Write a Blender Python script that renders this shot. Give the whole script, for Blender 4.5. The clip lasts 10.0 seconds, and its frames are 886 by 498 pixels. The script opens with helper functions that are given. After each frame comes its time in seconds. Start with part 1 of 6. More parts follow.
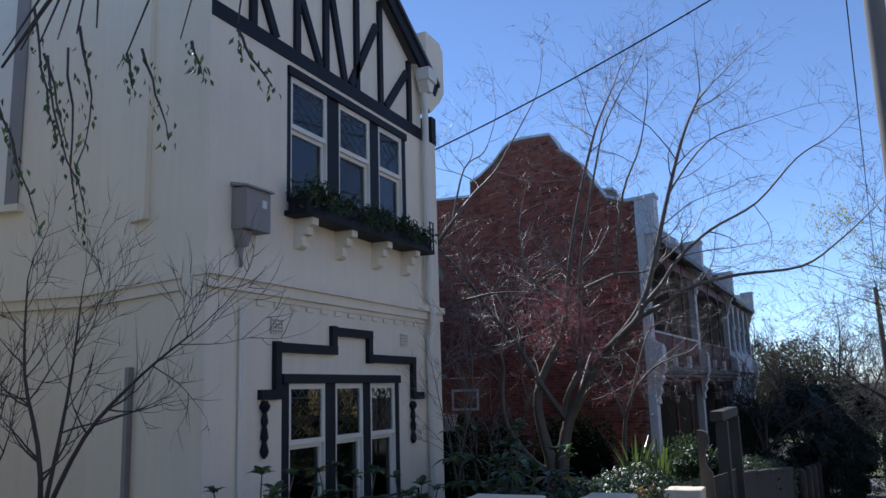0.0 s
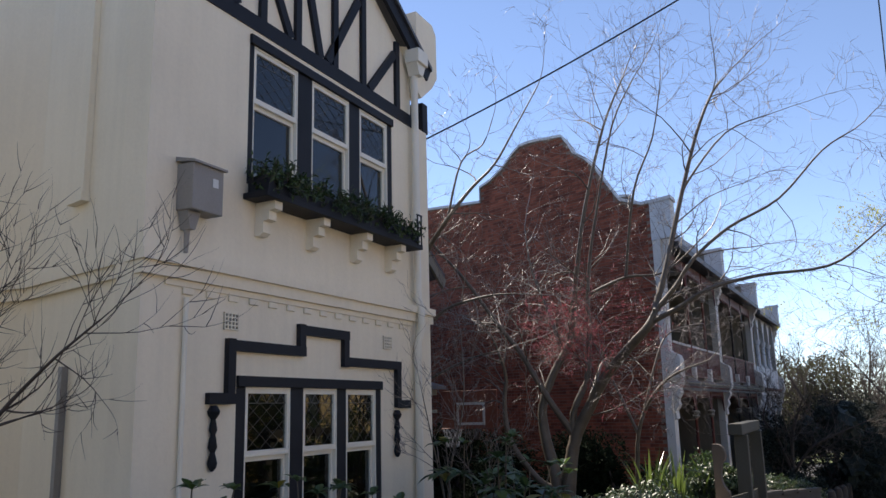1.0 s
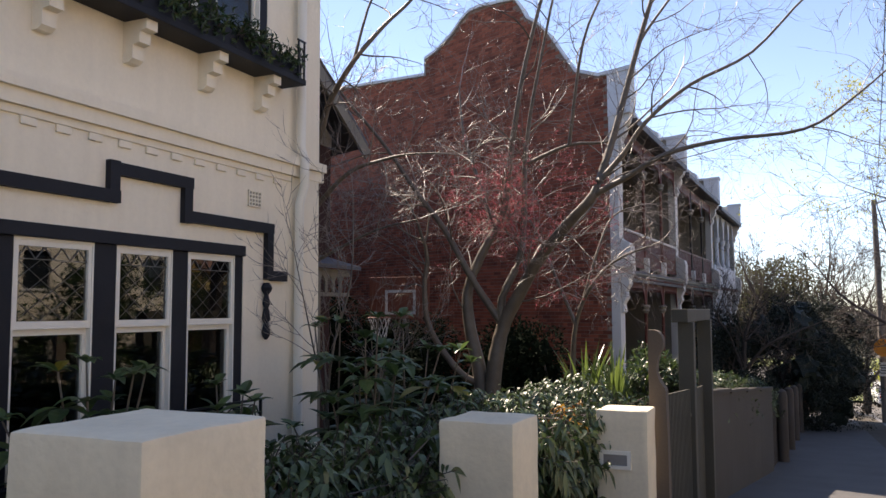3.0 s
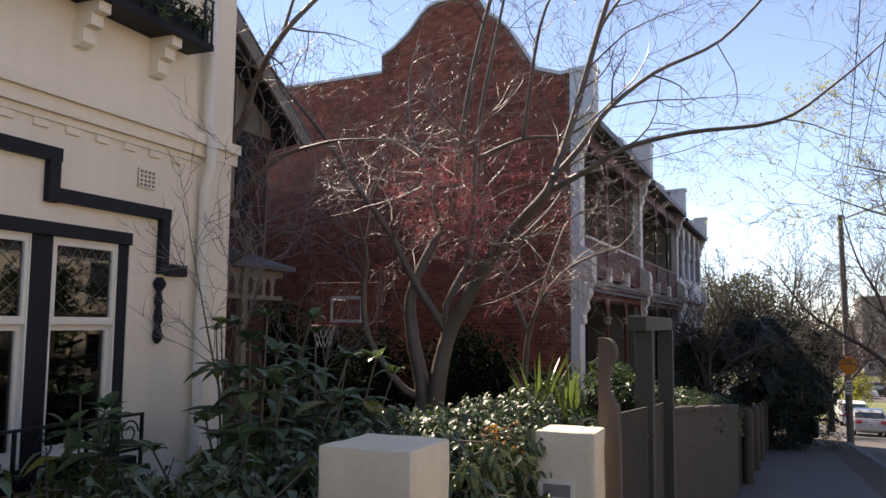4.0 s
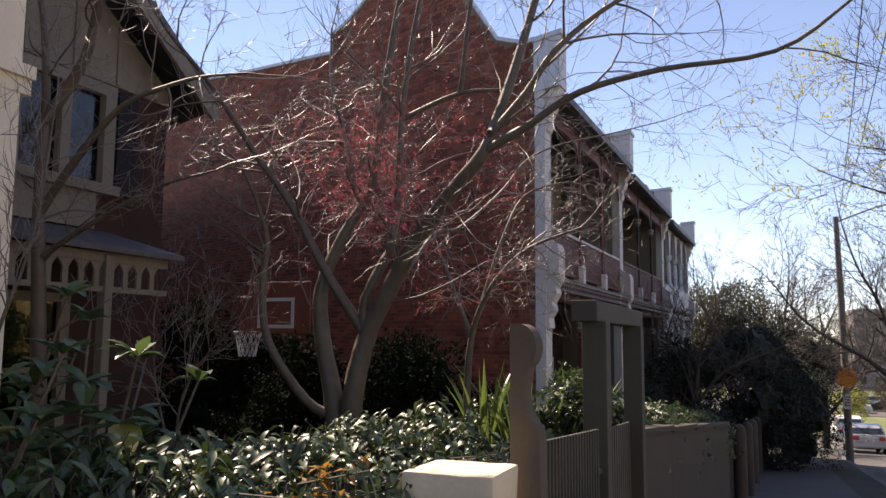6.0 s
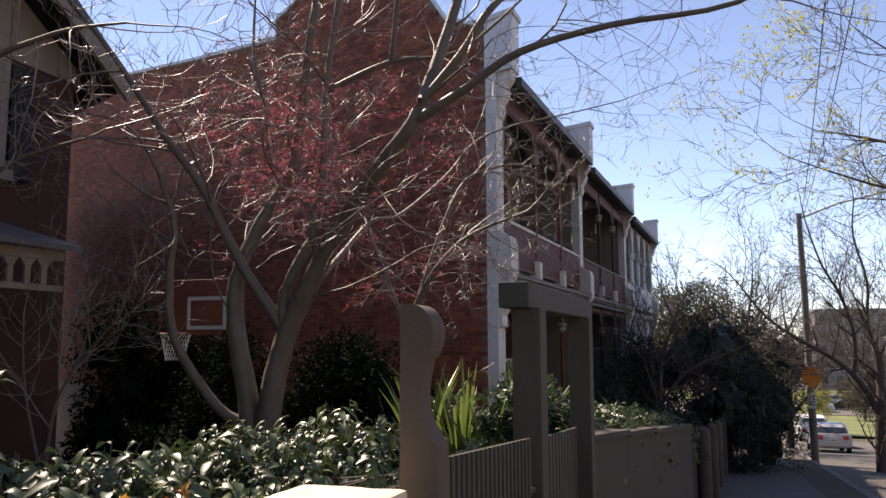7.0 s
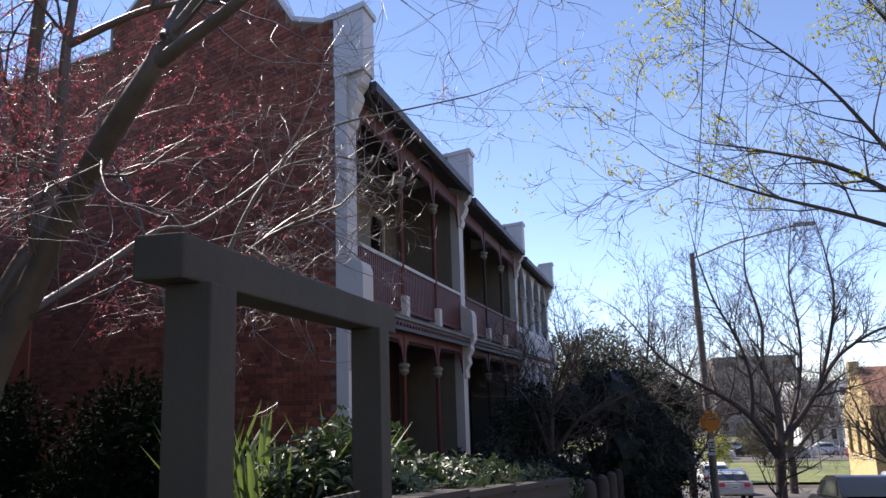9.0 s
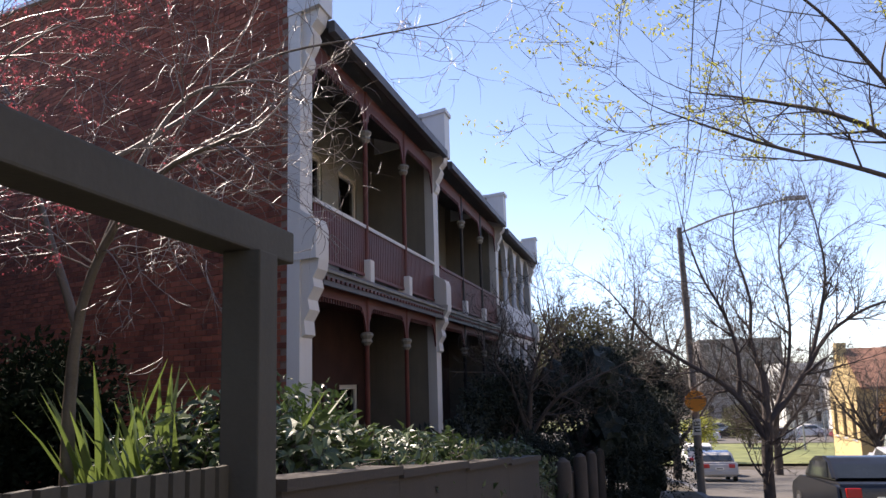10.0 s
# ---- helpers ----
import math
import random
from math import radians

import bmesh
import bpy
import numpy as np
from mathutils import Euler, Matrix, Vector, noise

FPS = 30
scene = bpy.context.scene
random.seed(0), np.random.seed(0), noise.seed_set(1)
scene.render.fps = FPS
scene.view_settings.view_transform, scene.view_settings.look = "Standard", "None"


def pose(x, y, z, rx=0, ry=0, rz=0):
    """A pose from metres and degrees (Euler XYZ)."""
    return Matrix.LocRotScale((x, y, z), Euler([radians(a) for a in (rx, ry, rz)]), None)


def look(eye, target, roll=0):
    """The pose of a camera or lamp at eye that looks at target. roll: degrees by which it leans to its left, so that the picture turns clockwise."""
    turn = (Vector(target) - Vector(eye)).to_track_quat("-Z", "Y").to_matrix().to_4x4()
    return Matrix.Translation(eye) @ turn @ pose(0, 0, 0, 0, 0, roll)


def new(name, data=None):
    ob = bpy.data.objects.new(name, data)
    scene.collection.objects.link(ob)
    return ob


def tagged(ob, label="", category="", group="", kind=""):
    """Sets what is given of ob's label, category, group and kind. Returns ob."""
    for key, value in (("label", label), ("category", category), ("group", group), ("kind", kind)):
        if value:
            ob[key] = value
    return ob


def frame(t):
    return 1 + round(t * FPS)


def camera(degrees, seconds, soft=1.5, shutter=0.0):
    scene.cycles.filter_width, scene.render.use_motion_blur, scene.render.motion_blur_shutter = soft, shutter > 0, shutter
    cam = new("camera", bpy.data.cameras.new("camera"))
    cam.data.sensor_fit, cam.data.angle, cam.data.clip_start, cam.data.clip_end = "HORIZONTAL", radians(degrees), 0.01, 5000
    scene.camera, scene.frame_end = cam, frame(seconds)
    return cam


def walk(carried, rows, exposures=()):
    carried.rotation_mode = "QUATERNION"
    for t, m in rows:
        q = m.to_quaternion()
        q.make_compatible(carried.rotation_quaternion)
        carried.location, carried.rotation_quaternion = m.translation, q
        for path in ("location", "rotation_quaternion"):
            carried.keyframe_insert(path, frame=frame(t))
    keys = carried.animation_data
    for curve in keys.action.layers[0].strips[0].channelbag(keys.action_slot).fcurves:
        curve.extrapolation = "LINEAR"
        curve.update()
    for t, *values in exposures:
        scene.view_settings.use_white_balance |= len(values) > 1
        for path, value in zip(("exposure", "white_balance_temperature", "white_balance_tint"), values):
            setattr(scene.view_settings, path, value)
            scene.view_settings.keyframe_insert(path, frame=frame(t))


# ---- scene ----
cam = camera(57.8, 10.0)
PATH = [
    (0, (0.25, -0.261, 1.764), (-0.568, 1.53, 2.115), -1.7),
    (0.5, (0.214, 0.285, 1.683), (-0.615, 2.07, 2.039), -1.7),
    (1, (0.21, 0.838, 1.637), (-0.653, 2.598, 2.032), -1.4),
    (1.5, (0.128, 1.355, 1.548), (-0.757, 3.117, 1.882), -1.5),
    (2, (0.095, 1.933, 1.478), (-0.793, 3.711, 1.704), -0.9),
    (2.5, (0.05, 2.465, 1.428), (-0.806, 4.263, 1.615), -0.8),
    (3, (0.053, 3.046, 1.386), (-0.756, 4.868, 1.537), -0.2),
    (4.5, (-0.059, 4.781, 1.258), (-0.783, 6.633, 1.466), 0.6),
    (5, (-0.079, 5.442, 1.218), (-0.801, 7.294, 1.437), 0.5),
    (6.5, (-0.071, 7.023, 1.083), (-0.778, 8.88, 1.31), 0.2),
    (7, (-0.066, 7.551, 1.052), (-0.708, 9.431, 1.286), -0.2),
    (7.5, (-0.008, 8.109, 1.004), (-0.562, 10.013, 1.264), -0.6),
    (8, (0.036, 8.645, 0.971), (-0.415, 10.566, 1.298), -1.3),
    (8.5, (0.149, 9.201, 0.91), (-0.281, 11.125, 1.247), -1.7),
    (9, (0.229, 9.666, 0.864), (-0.19, 11.586, 1.233), -1.8),
    (9.5, (0.31, 10.218, 0.814), (-0.103, 12.143, 1.168), -1.2),
    (10, (0.322, 10.786, 0.719), (-0.073, 12.719, 1.043), -1.5),
]
EXPOSURES = [(0.0, 0.26, 5600, 12), (0.5, 0.62, 6600, 14), (1.0, 0.75, 6800, 14), (1.5, 0.98, 7100, 16), (2.0, 1.1, 7300, 17), (3.0, 1.18, 7500, 18), (4.5, 1.0, 7700, 19), (6.5, 0.92, 7800, 22), (8.0, 0.80, 6950, 21), (9.0, 0.85, 6500, 20), (10.0, 1.12, 7100, 21)]
walk(cam, [(t, look(eye, target, roll)) for t, eye, target, roll in PATH], EXPOSURES)

# ---- daylight: clear sky, sun ahead on the house side of the street ----
SUN_TO = Vector((-0.79, 0.49, 1.04)).normalized()
world = bpy.data.worlds.new("sky")
scene.world = world
world.use_nodes = True
wn = world.node_tree.nodes
sky = wn.new("ShaderNodeTexSky")
sky.sky_type, sky.sun_disc = "NISHITA", False
sky.sun_elevation = math.asin(SUN_TO.z)
sky.sun_rotation = math.atan2(SUN_TO.x, SUN_TO.y) % (2 * math.pi)
sky.air_density, sky.dust_density, sky.ozone_density = 0.8, 0.0, 0.9
sky.altitude = 2500
world.node_tree.links.new(sky.outputs[0], wn["Background"].inputs[0])
wn["Background"].inputs[1].default_value = 0.15
sun = new("sun", bpy.data.lights.new("sun", "SUN"))
sun.data.energy, sun.data.angle, sun.data.color = 5.0, radians(0.6), (1.0, 0.94, 0.84)
sun.matrix_world = look((0, 0, 30), Vector((0, 0, 30)) - SUN_TO)

# ---- materials ----
def material(name, colour, rough=0.7, vary=0.15, scale=6.0, bump=0.15, metal=0.0, streak=0.0, fine=60.0, per=None, spec=0.5, tint=None):
    """A worn surface: colour varied at two scales, fine relief. per: 'object' or 'island' varies piece by piece; streak: stains that run down."""
    m = bpy.data.materials.new(name)
    m.use_nodes = True
    nt = m.node_tree
    n, l = nt.nodes, nt.links
    bsdf = n["Principled BSDF"]
    bsdf.inputs["Roughness"].default_value, bsdf.inputs["Metallic"].default_value = rough, metal
    bsdf.inputs["Specular IOR Level"].default_value = spec
    co = n.new("ShaderNodeTexCoord")
    big = n.new("ShaderNodeTexNoise")
    big.inputs["Scale"].default_value, big.inputs["Detail"].default_value = scale * 0.25, 5
    small = n.new("ShaderNodeTexNoise")
    small.inputs["Scale"].default_value, small.inputs["Detail"].default_value = fine, 4
    l.new(co.outputs["Object"], big.inputs["Vector"])
    l.new(co.outputs["Object"], small.inputs["Vector"])
    total = n.new("ShaderNodeMath")
    total.operation = "ADD"
    l.new(big.outputs["Fac"], total.inputs[0])
    half = n.new("ShaderNodeMath")
    half.operation = "MULTIPLY"
    half.inputs[1].default_value = 0.45
    l.new(small.outputs["Fac"], half.inputs[0])
    l.new(half.outputs[0], total.inputs[1])
    last = total
    if streak:
        mp = n.new("ShaderNodeMapping")
        mp.inputs["Scale"].default_value = (9, 9, 0.5)
        l.new(co.outputs["Object"], mp.inputs["Vector"])
        st = n.new("ShaderNodeTexNoise")
        st.inputs["Scale"].default_value, st.inputs["Detail"].default_value = 1.0, 6
        l.new(mp.outputs[0], st.inputs["Vector"])
        sm = n.new("ShaderNodeMath")
        sm.operation = "MULTIPLY_ADD"
        sm.inputs[1].default_value = streak
        l.new(st.outputs["Fac"], sm.inputs[0])
        l.new(last.outputs[0], sm.inputs[2])
        last = sm
    if per:
        if per == "object":
            pr = n.new("ShaderNodeObjectInfo").outputs["Random"]
        else:
            pr = n.new("ShaderNodeNewGeometry").outputs["Random Per Island"]
        pm = n.new("ShaderNodeMath")
        pm.operation = "MULTIPLY_ADD"
        pm.inputs[1].default_value = 0.9
        l.new(pr, pm.inputs[0])
        l.new(last.outputs[0], pm.inputs[2])
        last = pm
    ramp = n.new("ShaderNodeValToRGB")
    mid = 0.72 + streak * 0.5 + (0.45 if per else 0.0)
    wide = 0.3 + (0.35 if per else 0.0) + streak * 0.2
    c = np.array(colour)
    t = np.array(tint) if tint is not None else c
    e = ramp.color_ramp.elements
    e[0].position, e[1].position = max(0.0, (mid - wide) / 2), min(1.0, (mid + wide) / 2)
    e[0].color = (*np.clip(c * (1 - vary), 0, 1), 1)
    e[1].color = (*np.clip(t * (1 + vary), 0, 1), 1)
    hl = n.new("ShaderNodeMath")
    hl.operation = "MULTIPLY"
    hl.inputs[1].default_value = 0.5
    l.new(last.outputs[0], hl.inputs[0])
    l.new(hl.outputs[0], ramp.inputs[0])
    l.new(ramp.outputs[0], bsdf.inputs["Base Color"])
    if bump:
        bp = n.new("ShaderNodeBump")
        bp.inputs["Strength"].default_value, bp.inputs["Distance"].default_value = bump, 0.01
        l.new(total.outputs[0], bp.inputs["Height"])
        l.new(bp.outputs[0], bsdf.inputs["Normal"])
    return m


def leafy(name, dark, light, rough=0.35, through_light=0.3, spec=0.5):
    m = material(name, dark, rough, 0.2, 10, 0.05, per="island", tint=light, spec=spec)
    nt = m.node_tree
    tr = nt.nodes.new("ShaderNodeBsdfTranslucent")
    mix = nt.nodes.new("ShaderNodeMixShader")
    mix.inputs[0].default_value = through_light
    ramp = [k for k in nt.nodes if k.type == "VALTORGB"][0]
    nt.links.new(ramp.outputs[0], tr.inputs[0])
    nt.links.new(nt.nodes["Principled BSDF"].outputs[0], mix.inputs[1])
    nt.links.new(tr.outputs[0], mix.inputs[2])
    nt.links.new(mix.outputs[0], nt.nodes["Material Output"].inputs[0])
    return m


def glass_pane(name, tone):
    m = bpy.data.materials.new(name)
    m.use_nodes = True
    nt = m.node_tree
    n, l = nt.nodes, nt.links
    n.remove(n["Principled BSDF"])
    tr, gl, mix, fr = n.new("ShaderNodeBsdfTransparent"), n.new("ShaderNodeBsdfGlossy"), n.new("ShaderNodeMixShader"), n.new("ShaderNodeFresnel")
    tr.inputs[0].default_value = (*tone, 1)
    gl.inputs["Roughness"].default_value = 0.02
    fr.inputs["IOR"].default_value = 1.75
    l.new(fr.outputs[0], mix.inputs[0])
    l.new(tr.outputs[0], mix.inputs[1])
    l.new(gl.outputs[0], mix.inputs[2])
    l.new(mix.outputs[0], n["Material Output"].inputs[0])
    return m


RENDER_W = material("cream render", (0.85, 0.765, 0.61), 0.85, 0.09, 3, 0.45, streak=0.6, fine=28)
RENDER_P = material("pillar render", (0.74, 0.65, 0.48), 0.9, 0.16, 9, 0.7, streak=0.5, fine=30)
TRIM_W = material("white painted trim", (0.80, 0.76, 0.66), 0.45, 0.08, 8, 0.1, streak=0.3)
TRIM_B = material("black painted timber", (0.012, 0.013, 0.018), 0.6, 0.35, 8, 0.15, spec=0.25)
BOX_G = material("grey metal box", (0.27, 0.25, 0.23), 0.55, 0.15, 8, 0.1)
IRON = material("wrought iron", (0.02, 0.02, 0.022), 0.5, 0.3, 10, 0.1, metal=0.4)
BRICK = material("red brick", (0.155, 0.038, 0.020), 0.9, 0.35, 8, 0.5, per="object", tint=(0.265, 0.076, 0.040), fine=80)
BRICK_I = material("red brick field", (0.155, 0.038, 0.020), 0.9, 0.35, 8, 0.5, per="island", tint=(0.265, 0.076, 0.040), fine=80)
# brick colour lowered to near black to stand for deep shade
SHADE_BRICK = material("brick darkened for shade", (0.05, 0.022, 0.017), 0.9, 0.35, 8, 0.5)
# cream lowered to carry the set-back house's shade; the streaks are stains
CREAM_DULL = material("stained cream dulled for shade", (0.21, 0.19, 0.15), 0.7, 0.2, 8, 0.2, streak=0.6)
MORTAR = material("lime mortar", (0.22, 0.15, 0.115), 0.95, 0.2, 8, 0.5)
STUCCO = material("weathered white stucco", (0.64, 0.625, 0.59), 0.8, 0.10, 3, 0.35, streak=0.5)
STUCCO_B = material("pale stucco", (0.60, 0.62, 0.64), 0.75, 0.12, 6, 0.25, streak=0.6)
BALC = material("balcony wall paint", (0.29, 0.28, 0.225), 0.8, 0.12, 5, 0.2, streak=0.4)
MAROON = material("maroon painted iron", (0.105, 0.024, 0.018), 0.6, 0.25, 8, 0.15)
SLATE = material("roof slate", (0.09, 0.09, 0.10), 0.6, 0.3, 12, 0.3)
TILE = material("terracotta roof tile", (0.24, 0.12, 0.08), 0.75, 0.3, 12, 0.4)
CONC = material("grey painted timber", (0.060, 0.056, 0.042), 0.75, 0.25, 7, 0.35, streak=0.6, fine=40)
WALLG = material("weathered fence wall", (0.062, 0.054, 0.045), 0.9, 0.2, 5, 0.5, streak=0.5)
SANDST = material("stained brown timber", (0.11, 0.085, 0.064), 0.9, 0.2, 4, 0.5, streak=0.4)
BARK = material("grey bark", (0.10, 0.078, 0.056), 0.55, 0.35, 20, 0.8, fine=60, spec=0.6)
TWIG = material("twig bark", (0.16, 0.125, 0.105), 0.40, 0.25, 20, 0.2, spec=0.8)
BARK_S = material("street tree bark", (0.075, 0.06, 0.05), 0.85, 0.3, 20, 0.4)
BARK_D = material("dark bark", (0.075, 0.06, 0.055), 0.85, 0.3, 20, 0.5)
BUD = leafy("pink blossom", (0.30, 0.045, 0.06), (0.52, 0.13, 0.15), 0.6, 0.4)
HEDGE = leafy("glossy hedge leaf", (0.030, 0.058, 0.019), (0.080, 0.118, 0.038), 0.42, 0.18, 0.7)
SHRUB = leafy("shrub leaf", (0.022, 0.045, 0.016), (0.06, 0.10, 0.03), 0.35, 0.3)
BROADL = leafy("broad leaf", (0.03, 0.065, 0.03), (0.09, 0.14, 0.04), 0.35, 0.3)
YELLOWL = leafy("yellow leaf", (0.20, 0.18, 0.03), (0.34, 0.29, 0.05), 0.5, 0.4)
ORANGEL = leafy("turned leaf", (0.30, 0.11, 0.02), (0.44, 0.24, 0.04), 0.5, 0.4)
FLAXM = leafy("flax blade", (0.05, 0.095, 0.02), (0.15, 0.20, 0.05), 0.3, 0.45, 0.8)
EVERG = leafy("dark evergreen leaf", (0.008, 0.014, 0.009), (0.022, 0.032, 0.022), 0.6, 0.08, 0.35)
# leaf colour sunk near black to stand for the shade at the wall
GLOOM = leafy("leaf blackened for shade", (0.006, 0.010, 0.006), (0.014, 0.022, 0.012), 0.9, 0.05, 0.05)
OLIVE = leafy("olive foliage", (0.05, 0.055, 0.024), (0.11, 0.105, 0.042), 0.6, 0.35)
SPRING = leafy("spring leaf", (0.30, 0.32, 0.05), (0.46, 0.46, 0.09), 0.5, 0.5)
DEADL = leafy("brown leaf", (0.15, 0.075, 0.035), (0.30, 0.16, 0.06), 0.6, 0.4)
LAWN = material("lawn", (0.07, 0.10, 0.028), 0.9, 0.35, 3, 0.6, tint=(0.15, 0.165, 0.055))
SOIL = material("garden soil", (0.06, 0.05, 0.035), 0.95, 0.35, 6, 0.8)
ASPHALT = material("asphalt", (0.10, 0.092, 0.082), 0.9, 0.25, 5, 0.6, fine=120)
PAVE = material("asphalt footpath", (0.085, 0.082, 0.08), 0.9, 0.2, 5, 0.5, fine=100)
KERB = material("bluestone kerb", (0.12, 0.12, 0.125), 0.8, 0.2, 8, 0.4)
DARKIN = material("unlit inside dark", (0.035, 0.032, 0.03), 0.9, 0.2, 5, 0.0)
LACE = material("lace curtain", (0.45, 0.44, 0.42), 0.9, 0.15, 30, 0.2)
GLASS = glass_pane("window glass", (0.55, 0.58, 0.60))
LEAD = material("lead came", (0.12, 0.12, 0.115), 0.5, 0.2, 20, 0.1, metal=0.5)
POLEC = material("weathered pole", (0.20, 0.18, 0.16), 0.85, 0.25, 6, 0.4, streak=0.5)
STEEL = material("galvanised steel", (0.32, 0.33, 0.34), 0.45, 0.15, 10, 0.1, metal=0.7)
ORANGE = material("orange sign face", (0.75, 0.27, 0.02), 0.5, 0.1, 10, 0.0)
SIGNW = material("white sign face", (0.7, 0.7, 0.68), 0.5, 0.08, 10, 0.0)
BOARD = material("faded red backboard", (0.23, 0.075, 0.045), 0.6, 0.2, 8, 0.1)
NET = material("white cord", (0.65, 0.64, 0.62), 0.8, 0.1, 20, 0.1)
RUBBER = material("tyre rubber", (0.02, 0.02, 0.02), 0.8, 0.2, 20, 0.2)
CARGLASS = material("car glass", (0.02, 0.025, 0.03), 0.05, 0.2, 5, 0.0)
TAIL = material("red lens", (0.45, 0.02, 0.015), 0.2, 0.1, 10, 0.0)
CHROME = material("alloy", (0.5, 0.5, 0.52), 0.3, 0.1, 10, 0.0, metal=0.9)
YELLOWW = material("yellow render", (0.60, 0.44, 0.20), 0.85, 0.1, 3, 0.2, streak=0.3)
GREYB = material("grey concrete block", (0.30, 0.27, 0.25), 0.85, 0.12, 1, 0.1)
WHITEB = material("white far render", (0.72, 0.71, 0.68), 0.8, 0.08, 2, 0.1)
SCREEN = material("rusted fence slats", (0.06, 0.048, 0.038), 0.8, 0.3, 10, 0.3)


# ---- building blocks ----
def part(name, bm, mat, parent=None, label="", smooth=False):
    """Links a bmesh, or (vertices, faces), as one mesh object, under a thing where one is given."""
    me = bpy.data.meshes.new(name)
    if isinstance(bm, tuple):
        me.from_pydata(bm[0], [], bm[1])
    else:
        bmesh.ops.recalc_face_normals(bm, faces=bm.faces)
        bm.to_mesh(me)
        bm.free()
    me.materials.append(mat)
    if smooth:
        me.polygons.foreach_set("use_smooth", [True] * len(me.polygons))
        if smooth != "round":
            me.set_sharp_from_angle(angle=radians(38))
    ob = new(name, me)
    if parent is not None:
        ob.parent = parent
        ob.matrix_parent_inverse = base_of(parent).inverted()
    if label:
        ob["label"] = label
    return ob


def base_of(ob):
    m = ob.matrix_basis.copy()
    if ob.parent is not None:
        m = base_of(ob.parent) @ ob.matrix_parent_inverse @ m
    return m


def thing(name, at, label, category, group="", kind=""):
    ob = new(name)
    ob.empty_display_size = 0.2
    ob.location = at
    return tagged(ob, label, category, group, kind)


def box(bm, x0, x1, y0, y1, z0, z1, bevel=0.0):
    v = [bm.verts.new((x, y, z)) for x in (x0, x1) for y in (y0, y1) for z in (z0, z1)]
    f = [bm.faces.new([v[i] for i in q]) for q in ((0, 1, 3, 2), (4, 6, 7, 5), (0, 4, 5, 1), (2, 3, 7, 6), (0, 2, 6, 4), (1, 5, 7, 3))]
    if bevel:
        e = list({k for q in f for k in q.edges})
        bmesh.ops.bevel(bm, geom=e, offset=bevel, segments=2, affect="EDGES", profile=0.6)
    return bm


def prism(bm, poly, a, b, place):
    """poly: (p, q) corners; place(p, q, r) gives the point, r from a to b."""
    lo = [bm.verts.new(place(p, q, a)) for p, q in poly]
    hi = [bm.verts.new(place(p, q, b)) for p, q in poly]
    k = len(poly)
    bm.faces.new(lo)
    bm.faces.new(hi[::-1])
    for i in range(k):
        bm.faces.new((lo[i], hi[i], hi[(i + 1) % k], lo[(i + 1) % k]))
    return bm


def on_x(p, q, r):
    return (r, p, q)


def on_y(p, q, r):
    return (p, r, q)


def on_z(p, q, r):
    return (p, q, r)


def bar(bm, p, q, wide, deep, up=(1, 0, 0)):
    """A square bar from p to q."""
    p, q = Vector(p), Vector(q)
    d = (q - p).normalized()
    a = d.cross(Vector(up)).normalized()
    b = a.cross(d).normalized()
    ends = []
    for c in (p, q):
        ends.append([bm.verts.new(c + a * wide * i / 2 + b * deep * j / 2) for i, j in ((-1, -1), (1, -1), (1, 1), (-1, 1))])
    bm.faces.new(ends[0])
    bm.faces.new(ends[1][::-1])
    for i in range(4):
        bm.faces.new((ends[0][i], ends[1][i], ends[1][(i + 1) % 4], ends[0][(i + 1) % 4]))
    return bm


def lathe(bm, at, rows, sides=14):
    """Rings of (radius, height) about a vertical axis."""
    rings = [[bm.verts.new((at[0] + r * math.cos(2 * math.pi * i / sides), at[1] + r * math.sin(2 * math.pi * i / sides), at[2] + h)) for i in range(sides)] for r, h in rows]
    for lo, hi in zip(rings, rings[1:]):
        for i in range(sides):
            bm.faces.new((lo[i], lo[(i + 1) % sides], hi[(i + 1) % sides], hi[i]))
    bm.faces.new(rings[0][::-1])
    bm.faces.new(rings[-1])
    return bm


def tube(vs, fs, pts, radii, sides):
    """Adds a tapered tube along pts to the lists vs, fs."""
    start = len(vs)
    k = len(pts)
    for i in range(k):
        d = (pts[min(i + 1, k - 1)] - pts[max(i - 1, 0)])
        d = d.normalized() if d.length > 1e-6 else Vector((0, 0, 1))
        a = d.cross(Vector((0.31, 0.2, 0.93))).normalized()
        b = d.cross(a)
        for j in range(sides):
            w = 2 * math.pi * j / sides
            vs.append(pts[i] + (a * math.cos(w) + b * math.sin(w)) * radii[i])
    for i in range(k - 1):
        for j in range(sides):
            j2 = (j + 1) % sides
            fs.append((start + i * sides + j, start + i * sides + j2, start + (i + 1) * sides + j2, start + (i + 1) * sides + j))


def leaf(vs, fs, at, out, up, long, wide, fold=0.25):
    """A folded leaf of four triangles."""
    side = out.cross(up)
    if side.length < 1e-4:
        side = Vector((1, 0, 0))
    side.normalize()
    nrm = side.cross(out)
    i = len(vs)
    m = at + out * long * 0.45
    vs += [at, m + side * wide / 2 + nrm * wide * fold, at + out * long - nrm * long * 0.12, m - side * wide / 2 + nrm * wide * fold, m]
    fs += [(i, i + 4, i + 1), (i + 1, i + 4, i + 2), (i, i + 3, i + 4), (i + 3, i + 2, i + 4)]


